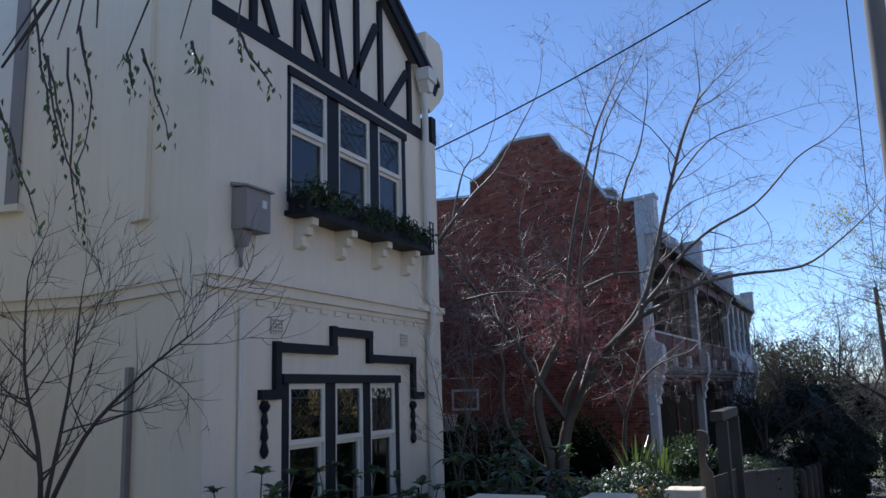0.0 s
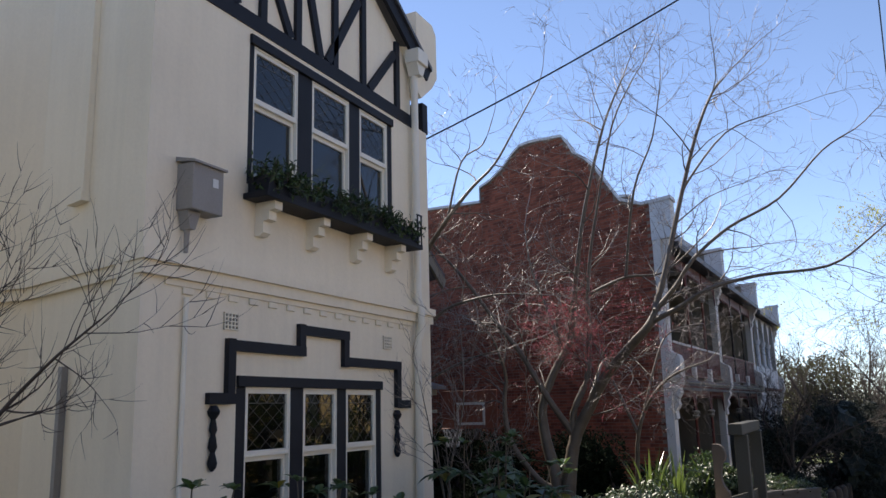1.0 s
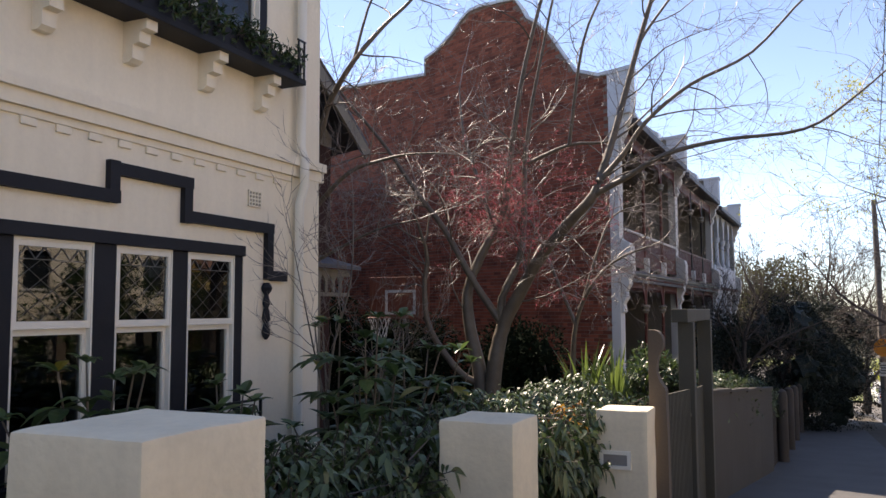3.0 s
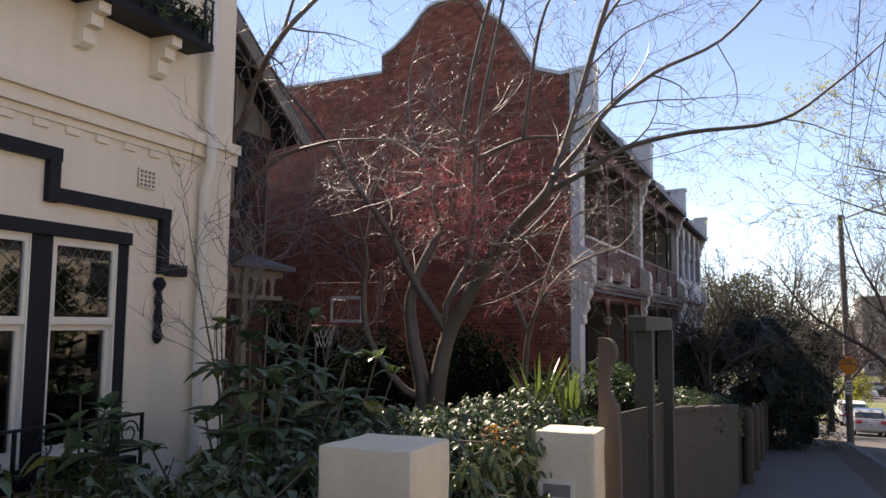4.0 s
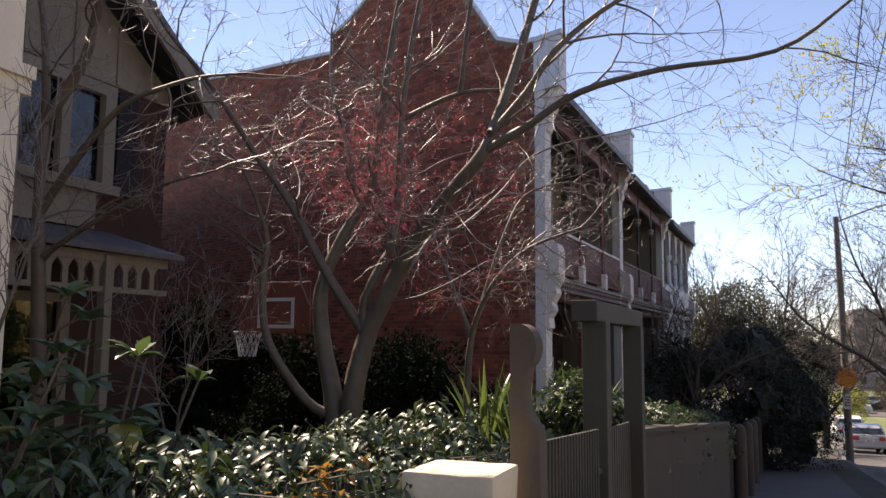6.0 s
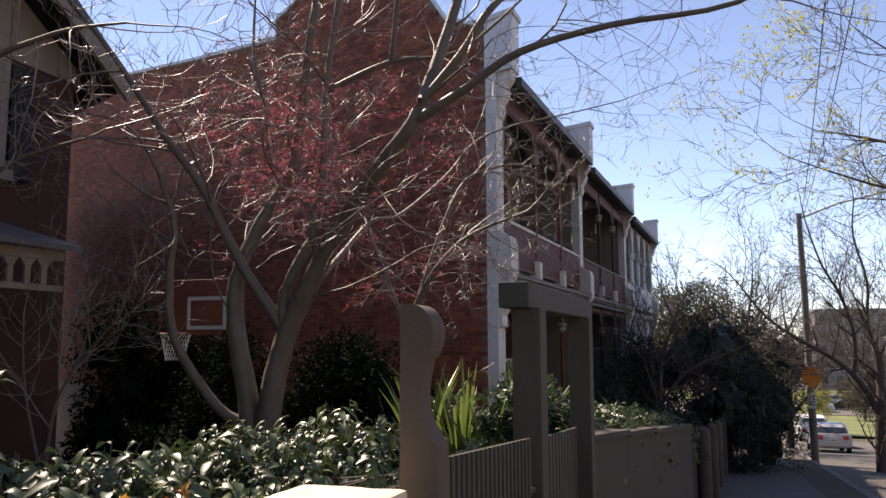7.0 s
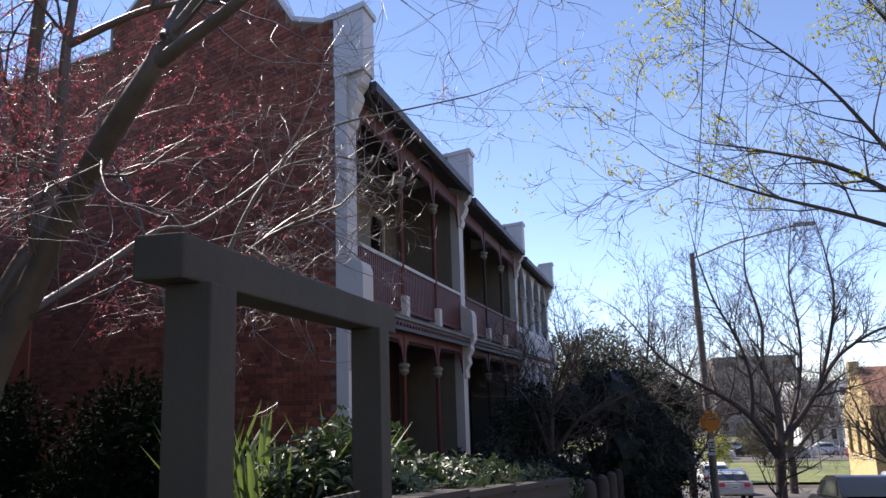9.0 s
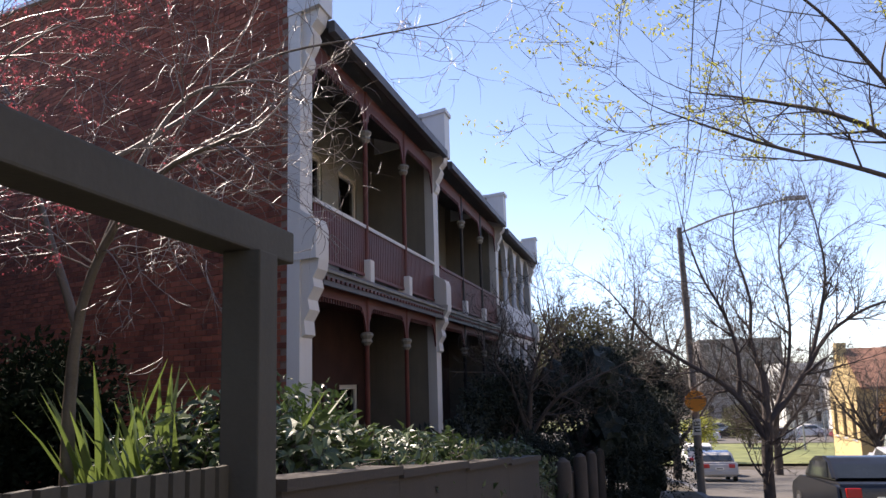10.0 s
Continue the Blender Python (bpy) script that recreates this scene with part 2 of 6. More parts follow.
def broad_leaf(vs, fs, at, out, up, long, wide, droop=0.35):
    """An oval leaf, folded along its rib, that bends down towards its tip."""
    side = out.cross(up)
    side = side.normalized() if side.length > 1e-4 else Vector((1, 0, 0))
    nrm = side.cross(out)
    i = len(vs)
    for f, w in ((0.0, 0.04), (0.18, 0.55), (0.38, 0.95), (0.58, 1.0), (0.80, 0.6), (1.0, 0.03)):
        c = at + out * long * (f - 0.12 * droop * f * f) - Vector((0, 0, 1)) * long * droop * f * f
        vs.extend((c + side * wide * w / 2 + nrm * wide * w * 0.16, c, c - side * wide * w / 2 + nrm * wide * w * 0.16))
    for k in range(5):
        j = i + 3 * k
        fs.extend(((j, j + 3, j + 4, j + 1), (j + 1, j + 4, j + 5, j + 2)))


def any_way(rng):
    z = rng.uniform(-1, 1)
    a = rng.uniform(0, 2 * math.pi)
    r = math.sqrt(1 - z * z)
    return Vector((r * math.cos(a), r * math.sin(a), z))


def ground_z(y):
    """The street falls away from the start, then levels out."""
    if y < 20:
        return 0.20 - 0.0945 * y
    if y < 45:
        return -1.69 - 0.072 * (y - 20)
    return -3.49 - 3.2 * (1 - math.exp(-(y - 45) / 25.0))


# ---- ground: one sheet to the horizon, with footpath, verge, kerb and road on it ----
def strip(name, x0, x1, y0, y1, lift, mat, label, category, step=2.0, wall=0.0):
    ys = [y0 + (y1 - y0) * i / max(1, int((y1 - y0) / step)) for i in range(max(1, int((y1 - y0) / step)) + 1)]
    vs, fs = [], []
    for y in ys:
        vs += [(x0, y, ground_z(y) + lift), (x1, y, ground_z(y) + lift), (x1, y, ground_z(y) + lift - wall), (x0, y, ground_z(y) + lift - wall)]
    for i in range(len(ys) - 1):
        a, b = 4 * i, 4 * i + 4
        fs.append((a, a + 1, b + 1, b))
        if wall:
            fs += [(a + 1, a + 2, b + 2, b + 1), (a + 3, a, b, b + 3)]
    ob = part(name, (vs, fs), mat)
    return tagged(ob, label, category, kind="structure")


def build_ground():
    xs = [-900, -200, -60, -25, -12, 12, 25, 60, 200, 900]
    ys = [-300, -60, -20] + [-10 + 5 * i for i in range(40)] + [250, 400, 900, 2500]
    vs = [(x, y, ground_z(max(y, -20)) - 0.16) for y in ys for x in xs]
    fs = [(j * len(xs) + i, j * len(xs) + i + 1, (j + 1) * len(xs) + i + 1, (j + 1) * len(xs) + i) for j in range(len(ys) - 1) for i in range(len(xs) - 1)]
    tagged(part("ground", (vs, fs), SOIL), "bare earth and planting beds sloping down the street", "ground", kind="structure")


build_ground()
strip("pavement", -0.95, 1.9, -18, 68, 0.0, PAVE, "dark asphalt footpath falling gently along the fences", "pavement", wall=0.2)
strip("verge", 1.9, 2.75, -18, 68, -0.004, SOIL, "strip of bare earth between footpath and kerb", "verge", wall=0.2)
strip("kerb", 2.75, 2.95, -18, 68, 0.004, KERB, "worn bluestone kerb along the road", "kerb", wall=0.25)
strip("road", 2.95, 13.5, -18, 68, -0.135, ASPHALT, "dark asphalt road with parked cars", "road")

# ---- the cream rendered house ----
SKEW = radians(25)
BACK = Vector((-math.cos(SKEW), math.sin(SKEW), 0))  # side boundaries run back at this angle
SIDE = Vector((-math.cos(radians(15)), math.sin(radians(15)), 0))  # the cream house's side wall, before and after its turn
SIDE_B = Vector((-math.cos(radians(8)), -math.sin(radians(8)), 0))


def wall_cells(bm, ys, zs, holes, put):
    """Blocks between the grid lines ys, zs, but for the holes (y0, y1, z0, z1). put(bm, y0, y1, z0, z1) makes one."""
    ys = sorted({*ys, *(h[0] for h in holes), *(h[1] for h in holes)})
    zs = sorted({*zs, *(h[2] for h in holes), *(h[3] for h in holes)})
    for y0, y1 in zip(ys, ys[1:]):
        run = None
        for z0, z1 in zip(zs, zs[1:]):
            solid = not any(h[0] <= (y0 + y1) / 2 <= h[1] and h[2] <= (z0 + z1) / 2 <= h[3] for h in holes)
            if solid:
                run = (run[0], z1) if run else (z0, z1)
            if not solid and run:
                put(bm, y0, y1, *run)
                run = None
        if run:
            put(bm, y0, y1, *run)
    bmesh.ops.remove_doubles(bm, verts=bm.verts, dist=0.0002)
    return bm


def sash_window(house, x, y0, y1, z0, z1, zm, diamonds, label):
    """One double-hung sash in its opening: frame, two sashes, panes, glazing lines in the upper pane."""
    win = part("window_frame", box(box(box(box(bmesh.new(), x - 0.13, x - 0.004, y0, y0 + 0.014, z0, z1), x - 0.13, x - 0.004, y1 - 0.014, y1, z0, z1),
               x - 0.13, x - 0.004, y0 + 0.014, y1 - 0.014, z1 - 0.02, z1), x - 0.13, x - 0.004, y0 + 0.014, y1 - 0.014, z0, z0 + 0.06), TRIM_W, house, label)
    a, b = y0 + 0.014, y1 - 0.014
    up = bmesh.new()
    xf, xb = x - 0.012, x - 0.05
    for p in ((a, a + 0.03, zm, z1 - 0.02), (b - 0.03, b, zm, z1 - 0.02), (a + 0.03, b - 0.03, z1 - 0.06, z1 - 0.02), (a + 0.03, b - 0.03, zm, zm + 0.055)):
        box(up, xb, xf, *p)
    part("upper_sash", up, TRIM_W, win)
    lo = bmesh.new()
    for p in ((a, a + 0.03, z0 + 0.06, zm), (b - 0.03, b, z0 + 0.06, zm), (a + 0.03, b - 0.03, z0 + 0.06, z0 + 0.14), (a + 0.03, b - 0.03, zm - 0.045, zm)):
        box(lo, xb - 0.04, xf - 0.04, *p)
    part("lower_sash", lo, TRIM_W, win)
    g = part("pane", box(bmesh.new(), xb + 0.012, xb + 0.016, a + 0.03, b - 0.03, zm + 0.055, z1 - 0.06), GLASS, win)
    g2 = part("pane", box(bmesh.new(), xb - 0.028, xb - 0.024, a + 0.03, b - 0.03, z0 + 0.14, zm - 0.045), GLASS, win)
    g.visible_shadow = g2.visible_shadow = False
    if diamonds:
        lead = bmesh.new()
        ya, yb, za, zb = a + 0.03, b - 0.03, zm + 0.055, z1 - 0.06
        n = 4
        xc = xb + 0.02
        dy = (yb - ya) / n
        bar(lead, (xc, ya, zb - 0.09), (xc, yb, zb - 0.09), 0.006, 0.005)
        for i in range(n):
            y = ya + i * dy
            bar(lead, (xc, y, zb - 0.09), (xc, y + dy / 2, zb), 0.006, 0.005)
            bar(lead, (xc, y + dy / 2, zb), (xc, y + dy, zb - 0.09), 0.006, 0.005)
        dh = (zb - 0.09 - za) / 3
        for i in range(-3, 3):
            for s in (-1, 1):
                pts = []
                for k in range(31):
                    f = k / 30
                    yy = ya + (i + f * 3) * dy * 1.333 if s > 0 else yb - (i + f * 3) * dy * 1.333
                    pts.append((yy, za + f * 3 * dh))
                pts = [p for p in pts if ya <= p[0] <= yb]
                if len(pts) > 2:
                    bar(lead, (xc, *pts[0]), (xc, *pts[-1]), 0.0026, 0.003)
        part("lead_came", lead, LEAD, win, "diamond leaded lights")
    return win


def cream_house():
    hx, y0, y1 = -4.8, 5.5, 10.5
    bend = Vector((hx, y0, 0)) + SIDE * 2.1  # the side wall turns here
    gz = ground_z(8) - 0.5
    h = thing("house", (hx - 3, 8, gz), "cream rendered two-storey house with black half-timbered gable and trim", "house")
    low = (6.68, 9.27, 0.22, 2.0)
    top = (6.75, 9.60, 3.85, 5.42)
    # front wall, pierced by two triple windows
    fw = wall_cells(bmesh.new(), [y0, y1], [gz, 5.5], [low, top], lambda bm, a, b, c, d: box(bm, hx - 0.28, hx, a, b, c, d))
    part("front_wall", fw, RENDER_W, h)
    # side and back walls follow the skewed boundary
    deep = 8.0
    for name, ya, tz in (("side_wall", y0, 8.2), ("side_wall", y1, 6.4)):
        a = Vector((hx, ya, 0))
        b = a + BACK * deep
        t = Vector((0, 0.28 if ya == y0 else -0.28, 0))
        poly = [(a.x - 0.281, a.y + 0.131), (b.x, b.y), ((b + t).x, (b + t).y), ((a + t).x - 0.281, (a + t).y + 0.131)]
        if ya == y0:
            b = bend + SIDE_B * 6
            poly = [(a.x, a.y - 0.001), (bend.x, bend.y), (b.x, b.y), (b.x, b.y + 0.28), (bend.x, bend.y + 0.28), (a.x - 0.285, a.y + 0.36), (a.x - 0.285, a.y - 0.001)]
        part(name, prism(bmesh.new(), poly, gz, tz, on_z), RENDER_W, h)
    bk = bend + SIDE_B * 6
    part("back_wall", prism(bmesh.new(), [(bk.x, bk.y + 0.3), (bk.x, bk.y + 8.6), (bk.x + 0.2, bk.y + 8.6), (bk.x + 0.2, bk.y + 0.3)], gz, 6.4, on_z), RENDER_W, h)
    # near-black sheets behind the panes stand in for unlit rooms
    part("dark_floor", box(bmesh.new(), hx - 2.5, hx - 0.285, y0 + 1.6, y1 - 0.3, 3.05, 3.2), DARKIN, h)
    part("dark_backing", box(bmesh.new(), hx - 2.6, hx - 2.5, y0 + 1.7, y1 + 0.5, gz, 5.5), DARKIN, h)
    # gable above the windows, rendered panels between black timbers
    ridge_y, ridge_z, eave_z = 7.0, 8.45, 8.20
    part("gable", prism(bmesh.new(), [(y0, 5.5), (y1 - 0.32, 5.5), (y1 - 0.32, 6.40), (ridge_y, ridge_z), (y0, eave_z)], hx - 0.2, hx - 0.03, on_x), RENDER_W, h)
    tx0, tx1 = hx - 0.03, hx + 0.015

    def timber(pts, wide):
        b = bmesh.new()
        bar(b, (tx0 + 0.022, *pts[0]), (tx0 + 0.022, *pts[1]), wide, 0.045)
        part("timber", b, TRIM_B, h)

    timber(((y0, 5.57), (10.16, 5.57)), 0.17)
    for y, z1t in ((6.15, 6.5), (6.95, 7.0), (7.55, 7.9), (8.28, 7.55), (8.91, 7.15), (9.77, 6.6)):
        timber(((y, 5.655), (y, z1t)), 0.10)
    for p, q in (((8.12, 5.66), (8.80, 6.75)), ((9.05, 5.66), (9.70, 6.40)), ((7.42, 5.66), (6.80, 6.75)), ((7.98, 5.66), (7.66, 6.75)), ((6.55, 5.66), (6.2, 6.3))):
        timber((p, q), 0.11)
    for s, ye in ((-1, y0 - 0.25), (1, y1 - 0.02)):
        z = ridge_z - (0.62 if s > 0 else 0.17) * abs(ye - ridge_y)
        part("bargeboard", bar(bmesh.new(), (hx + 0.10, ridge_y, ridge_z + 0.05), (hx + 0.10, ye, z + 0.05), 0.20, 0.05), TRIM_B, h)
    for s, ye in ((-1, y0 - 0.3), (1, y1 + 0.02)):
        z = ridge_z - (0.62 if s > 0 else 0.17) * abs(ye - ridge_y)
        a = [Vector((hx + 0.16, ridge_y, ridge_z + 0.16)), Vector((hx + 0.16, ye, z + 0.16))]
        bm = bmesh.new()
        q = [*a, a[1] + BACK * 8, a[0] + BACK * 8]
        lo = [bm.verts.new(v) for v in q]
        hi = [bm.verts.new(v + Vector((0, 0, 0.06))) for v in q]
        bm.faces.new(lo), bm.faces.new(hi[::-1])
        for i in range(4):
            bm.faces.new((lo[i], hi[i], hi[(i + 1) % 4], lo[(i + 1) % 4]))
        part("roof", bm, SLATE, h, "dark slate roof")
    # corner block over the eave, with rainwater head below it
    cb = bmesh.new()
    prism(cb, [(10.28, 5.95), (10.62, 6.22), (10.78, 6.42), (10.78, 7.10), (10.66, 7.22), (10.16, 7.22), (10.16, 6.02)], hx - 0.55, hx + 0.10, on_x)
    part("corner_block", cb, RENDER_W, h, "stepped cream render block at the eave")
    part("timber_end", box(bmesh.new(), hx - 0.4, hx + 0.05, 10.40, 10.56, 5.50, 5.94, 0.012), TRIM_B, h)
    rh = bmesh.new()
    box(rh, hx + 0.02, hx + 0.24, 9.95, 10.24, 6.36, 6.56, 0.015)
    prism(rh, [(9.97, 6.36), (10.22, 6.36), (10.15, 6.20), (10.04, 6.20)], hx + 0.03, hx + 0.2, on_x)
    part("rainwater_head", rh, TRIM_W, h, "cream painted rainwater head")
    vs, fs = [], []
    tube(vs, fs, [Vector((hx + 0.09, 10.09, 6.25)), Vector((hx + 0.09, 10.09, 3.1)), Vector((hx + 0.13, 10.10, 2.95)), Vector((hx + 0.13, 10.10, 2.70)), Vector((hx + 0.07, 10.10, 2.5)), Vector((hx + 0.07, 10.10, gz))], [0.05] * 6, 10)
    part("downpipe", (vs, fs), TRIM_W, h, "cream painted downpipe", True)
    vs, fs = [], []
    tube(vs, fs, [Vector((hx + 0.03, 5.98, 2.64)), Vector((hx + 0.03, 5.98, 1.6)), Vector((hx + 0.032, 5.975, gz))], [0.022] * 3, 8)
    part("conduit", (vs, fs), TRIM_W, h, "thin painted conduit", True)
    part("pilaster", box(bmesh.new(), hx, hx + 0.05, 10.2, 10.5, gz, 5.5), RENDER_W, h)
    # string course with dentils, returned along the side wall
    for z0, z1, out in ((2.90, 2.99, 0.10), (2.79, 2.90, 0.06)):
        bm = bmesh.new()
        b = bend + SIDE_B * 5
        poly = [(hx - 0.02, y1 + 0.08), (hx + out, y1 + 0.08), (hx + out, y0 - out * 0.76), (bend.x, bend.y - out), (b.x, b.y - out), (b.x, b.y + 0.02), (bend.x, bend.y + 0.02), (hx - 0.02, y0 + 0.03)]
        prism(bm, poly, z0, z1, on_z)
        part("string_course", bm, RENDER_W, h, "moulded cream string course")
    dn = bmesh.new()
    box(dn, hx, hx + 0.022, y0 + 0.25, 10.05, 2.73, 2.79, 0.006)
    d0 = part("dentil_band", dn, RENDER_W, h)
    y = y0 + 0.45
    while y < 10.0:
        part("dentil", box(bmesh.new(), hx, hx + 0.022, y, y + 0.13, 2.67, 2.728, 0.008), RENDER_W, h)
        y += 0.29
    # lower window: black frame, three sashes
    def triple(win, sashes, zm, diamonds):
        ya, yb, za, zb = win
        edges = [ya, *[e for s in sashes for e in s], yb]
        for a, b in zip(edges[::2], edges[1::2]):
            part("mullion", box(bmesh.new(), hx - 0.14, hx - 0.006, a, b, za, zb - 0.10, 0.006), TRIM_B, h, "black painted window post")
        part("window_head", box(bmesh.new(), hx - 0.14, hx + 0.032, ya, yb, zb - 0.10, zb, 0.006), TRIM_B, h, "black painted window head")
        for a, b in sashes:
            sash_window(h, hx, a, b, za + 0.02, zb - 0.10, zm, diamonds, "cream painted sash window")

    triple(low, [(6.82, 7.50), (7.72, 8.33), (8.52, 9.15)], 1.26, True)
    triple(top, [(6.83, 7.56), (7.83, 8.58), (8.82, 9.48)], 4.72, True)
    # iron guard rail over the lower sill, scrolled at its end
    for z in (0.31, 0.57):
        part("sill_rail", box(bmesh.new(), hx + 0.30, hx + 0.325, 6.8, 9.16, z, z + 0.02), IRON, h, "wrought iron window guard")
    for y in (6.8, 7.4, 8.0, 8.6, 9.14):
        part("rail_post", box(bmesh.new(), hx + 0.301, hx + 0.324, y, y + 0.02, 0.12, 0.57), IRON, h)
    for z in (0.16,):
        for y in (6.8, 9.14):
            part("rail_bracket", box(bmesh.new(), hx + 0.001, hx + 0.3005, y, y + 0.02, z, z + 0.02), IRON, h)
    for y in (6.95, 7.6, 8.25, 8.75, 9.02):
        vs, fs = [], []
        tube(vs, fs, [Vector((hx + 0.312, y + 0.1 * math.cos(a) * (1 - a / 14), 0.45 + 0.1 * math.sin(a) * (1 - a / 14))) for a in [0.55 * i for i in range(17)]], [0.007] * 17, 5)
        part("rail_scroll", (vs, fs), IRON, h, "", True)
    part("window_sill", box(bmesh.new(), hx - 0.02, hx + 0.1, 6.6, 9.35, 0.13, 0.22, 0.01), TRIM_B, h)
    # stepped black moulding over the lower window
    def mould(pts):
        bm = bmesh.new()
        for (ya, za), (yb, zb) in zip(pts, pts[1:]):
            a, b = sorted((ya, yb)), sorted((za, zb))
            box(bm, hx + 0.001, hx + (0.055 if a[1] - a[0] > 0.01 else 0.0555), a[0] - (0.0495 if a[1] - a[0] < 0.01 else 0.0602), a[1] + (0.0495 if a[1] - a[0] < 0.01 else 0.0602), b[0] - (0.0495 if a[1] - a[0] > 0.01 else 0.0602), b[1] + (0.0495 if a[1] - a[0] > 0.01 else 0.0602))
        return bm
    part("label_mould", mould([(6.34, 1.79), (6.56, 1.79)]), TRIM_B, h, "stepped black label moulding")
    part("label_mould", mould([(6.56, 1.90), (6.56, 2.27)]), TRIM_B, h)
    part("label_mould", mould([(6.67, 2.27), (7.63, 2.27)]), TRIM_B, h)
    part("label_mould", mould([(7.63, 2.38), (7.63, 2.49)]), TRIM_B, h)
    part("label_mould", mould([(7.74, 2.49), (8.45, 2.49)]), TRIM_B, h)
    part("label_mould", mould([(8.45, 2.38), (8.45, 2.20)]), TRIM_B, h)
    part("label_mould", mould([(8.56, 2.20), (9.63, 2.20)]), TRIM_B, h)
    part("label_mould", mould([(9.63, 2.09), (9.63, 1.75)]), TRIM_B, h)
    part("label_mould", mould([(9.74, 1.73), (9.86, 1.73)]), TRIM_B, h)
    for y, z in ((6.36, 1.73), (9.60, 1.66)):
        bm = bmesh.new()
        rows = [(0.012, -0.56), (0.035, -0.53), (0.045, -0.49), (0.03, -0.43), (0.022, -0.40), (0.042, -0.36), (0.03, -0.28), (0.022, -0.25), (0.038, -0.21), (0.028, -0.15), (0.022, -0.12), (0.05, -0.08), (0.058, -0.05), (0.03, 0.0)]
        lathe(bm, (hx + 0.03, y, z), rows, 12)
        part("drop_ornament", bm, TRIM_B, h, "turned black pendant ornament", True)
    # air bricks
    for y, z in ((6.58, 2.49), (9.42, 2.475)):
        bm = bmesh.new()
        for i in range(5):
            box(bm, hx + 0.001, hx + 0.02, y - 0.10 + i * 0.046, y - 0.086 + i * 0.046, z - 0.08, z + 0.08)
            box(bm, hx + 0.001, hx + 0.018, y - 0.10, y + 0.098, z - 0.08 + i * 0.0365, z - 0.067 + i * 0.0365)
        v = part("air_vent", bm, RENDER_W, h, "cream painted air brick")
        # dark sheet painted in for the shade behind the grille
        part("vent_hole", box(bmesh.new(), hx + 0.0005, hx + 0.004, y - 0.095, y + 0.093, z - 0.075, z + 0.075), DARKIN, v)
    # meter box on the front wall
    mb = part("meter_box", box(bmesh.new(), hx + 0.002, hx + 0.19, 5.84, 6.22, 3.38, 3.80, 0.012), BOX_G, h, "grey metal meter box")
    part("box_lid", prism(bmesh.new(), [(hx, 3.86), (hx + 0.22, 3.81), (hx + 0.22, 3.79), (hx, 3.82)], 5.82, 6.24, on_y), BOX_G, mb)
    part("notice", box(bmesh.new(), hx + 0.191, hx + 0.194, 6.08, 6.15, 3.62, 3.70), SIGNW, mb, "small white paper notice")
    vs, fs = [], []
    tube(vs, fs, [Vector((hx + 0.06, 5.93, 3.39)), Vector((hx + 0.05, 5.93, 3.02))], [0.03, 0.02], 8)
    part("cable_duct", (vs, fs), BOX_G, mb)
    prism_b = bmesh.new()
    prism(prism_b, [(5.86, 3.38), (6.02, 3.38), (5.96, 3.22), (5.90, 3.22)], hx + 0.01, hx + 0.12, on_x)
    part("duct_head", prism_b, BOX_G, mb)
    # balcony planter bracketed from the wall
    for y in (6.95, 7.78, 8.65, 9.45):
        bm = bmesh.new()
        prism(bm, [(hx, 3.68), (hx + 0.24, 3.68), (hx + 0.24, 3.60), (hx + 0.17, 3.59), (hx + 0.17, 3.50), (hx + 0.10, 3.49), (hx + 0.10, 3.38), (hx + 0.06, 3.35), (hx, 3.35)], y - 0.06, y + 0.06, on_y)
        part("bracket", bm, RENDER_W, h, "stepped cream render bracket")
    part("planter_sill", box(bmesh.new(), hx + 0.002, hx + 0.30, 6.70, 9.86, 3.68, 3.74, 0.008), TRIM_B, h)
    tr = bmesh.new()
    box(tr, hx + 0.25, hx + 0.28, 6.74, 9.80, 3.74, 3.90)
    box(tr, hx + 0.03, hx + 0.25, 6.74, 6.77, 3.74, 3.90)
    box(tr, hx + 0.03, hx + 0.25, 9.66, 9.69, 3.74, 3.90)
    part("planter_box", tr, TRIM_B, h, "black timber window box")
    ir = bmesh.new()
    for y in (9.72, 9.82):
        bar(ir, (hx + 0.30, y, 3.72), (hx + 0.30, y, 4.12), 0.016, 0.016)
    bar(ir, (hx + 0.30, 9.70, 4.12), (hx + 0.30, 9.84, 4.12), 0.016, 0.016)
    bar(ir, (hx + 0.02, 9.82, 4.12), (hx + 0.30, 9.82, 4.12), 0.016, 0.016)
    part("iron_guard", ir, IRON, h, "scrolled wrought iron guard")
    vs, fs = [], []
    pts = [Vector((hx + 0.30, 9.77 + 0.05 * math.cos(a * 0.5) * (1 - a / 20), 3.92 + (0.14 - a * 0.006) * math.sin(a * 0.5))) for a in range(18)]
    tube(vs, fs, pts, [0.008] * 18, 5)
    part("iron_scroll", (vs, fs), IRON, h)
    # side wall: flue chase with its ledge, and a window reveal
    def on_side(w0, w1, z0, z1, out0, out1, name, mat, label="", far=False):
        o, d = (bend, SIDE_B) if far else (Vector((hx, y0, 0)), SIDE)
        n = Vector((-d.y, d.x, 0))
        a, b = o + d * w0, o + d * w1
        poly = [((a + n * out0).x, (a + n * out0).y), ((b + n * out0).x, (b + n * out0).y), ((b + n * out1).x, (b + n * out1).y), ((a + n * out1).x, (a + n * out1).y)]
        return part(name, prism(bmesh.new(), poly, z0, z1, on_z), mat, h, label)

    on_side(1.02, 1.10, 3.66, 6.9, 0.002, 0.06, "flue_chase", RENDER_W)
    on_side(1.00, 1.30, 3.58, 3.66, 0.002, 0.08, "ledge", RENDER_W)
    on_side(1.10, 1.28, 4.02, 6.9, 0.002, 0.03, "window_surround", BOX_G, far=True)
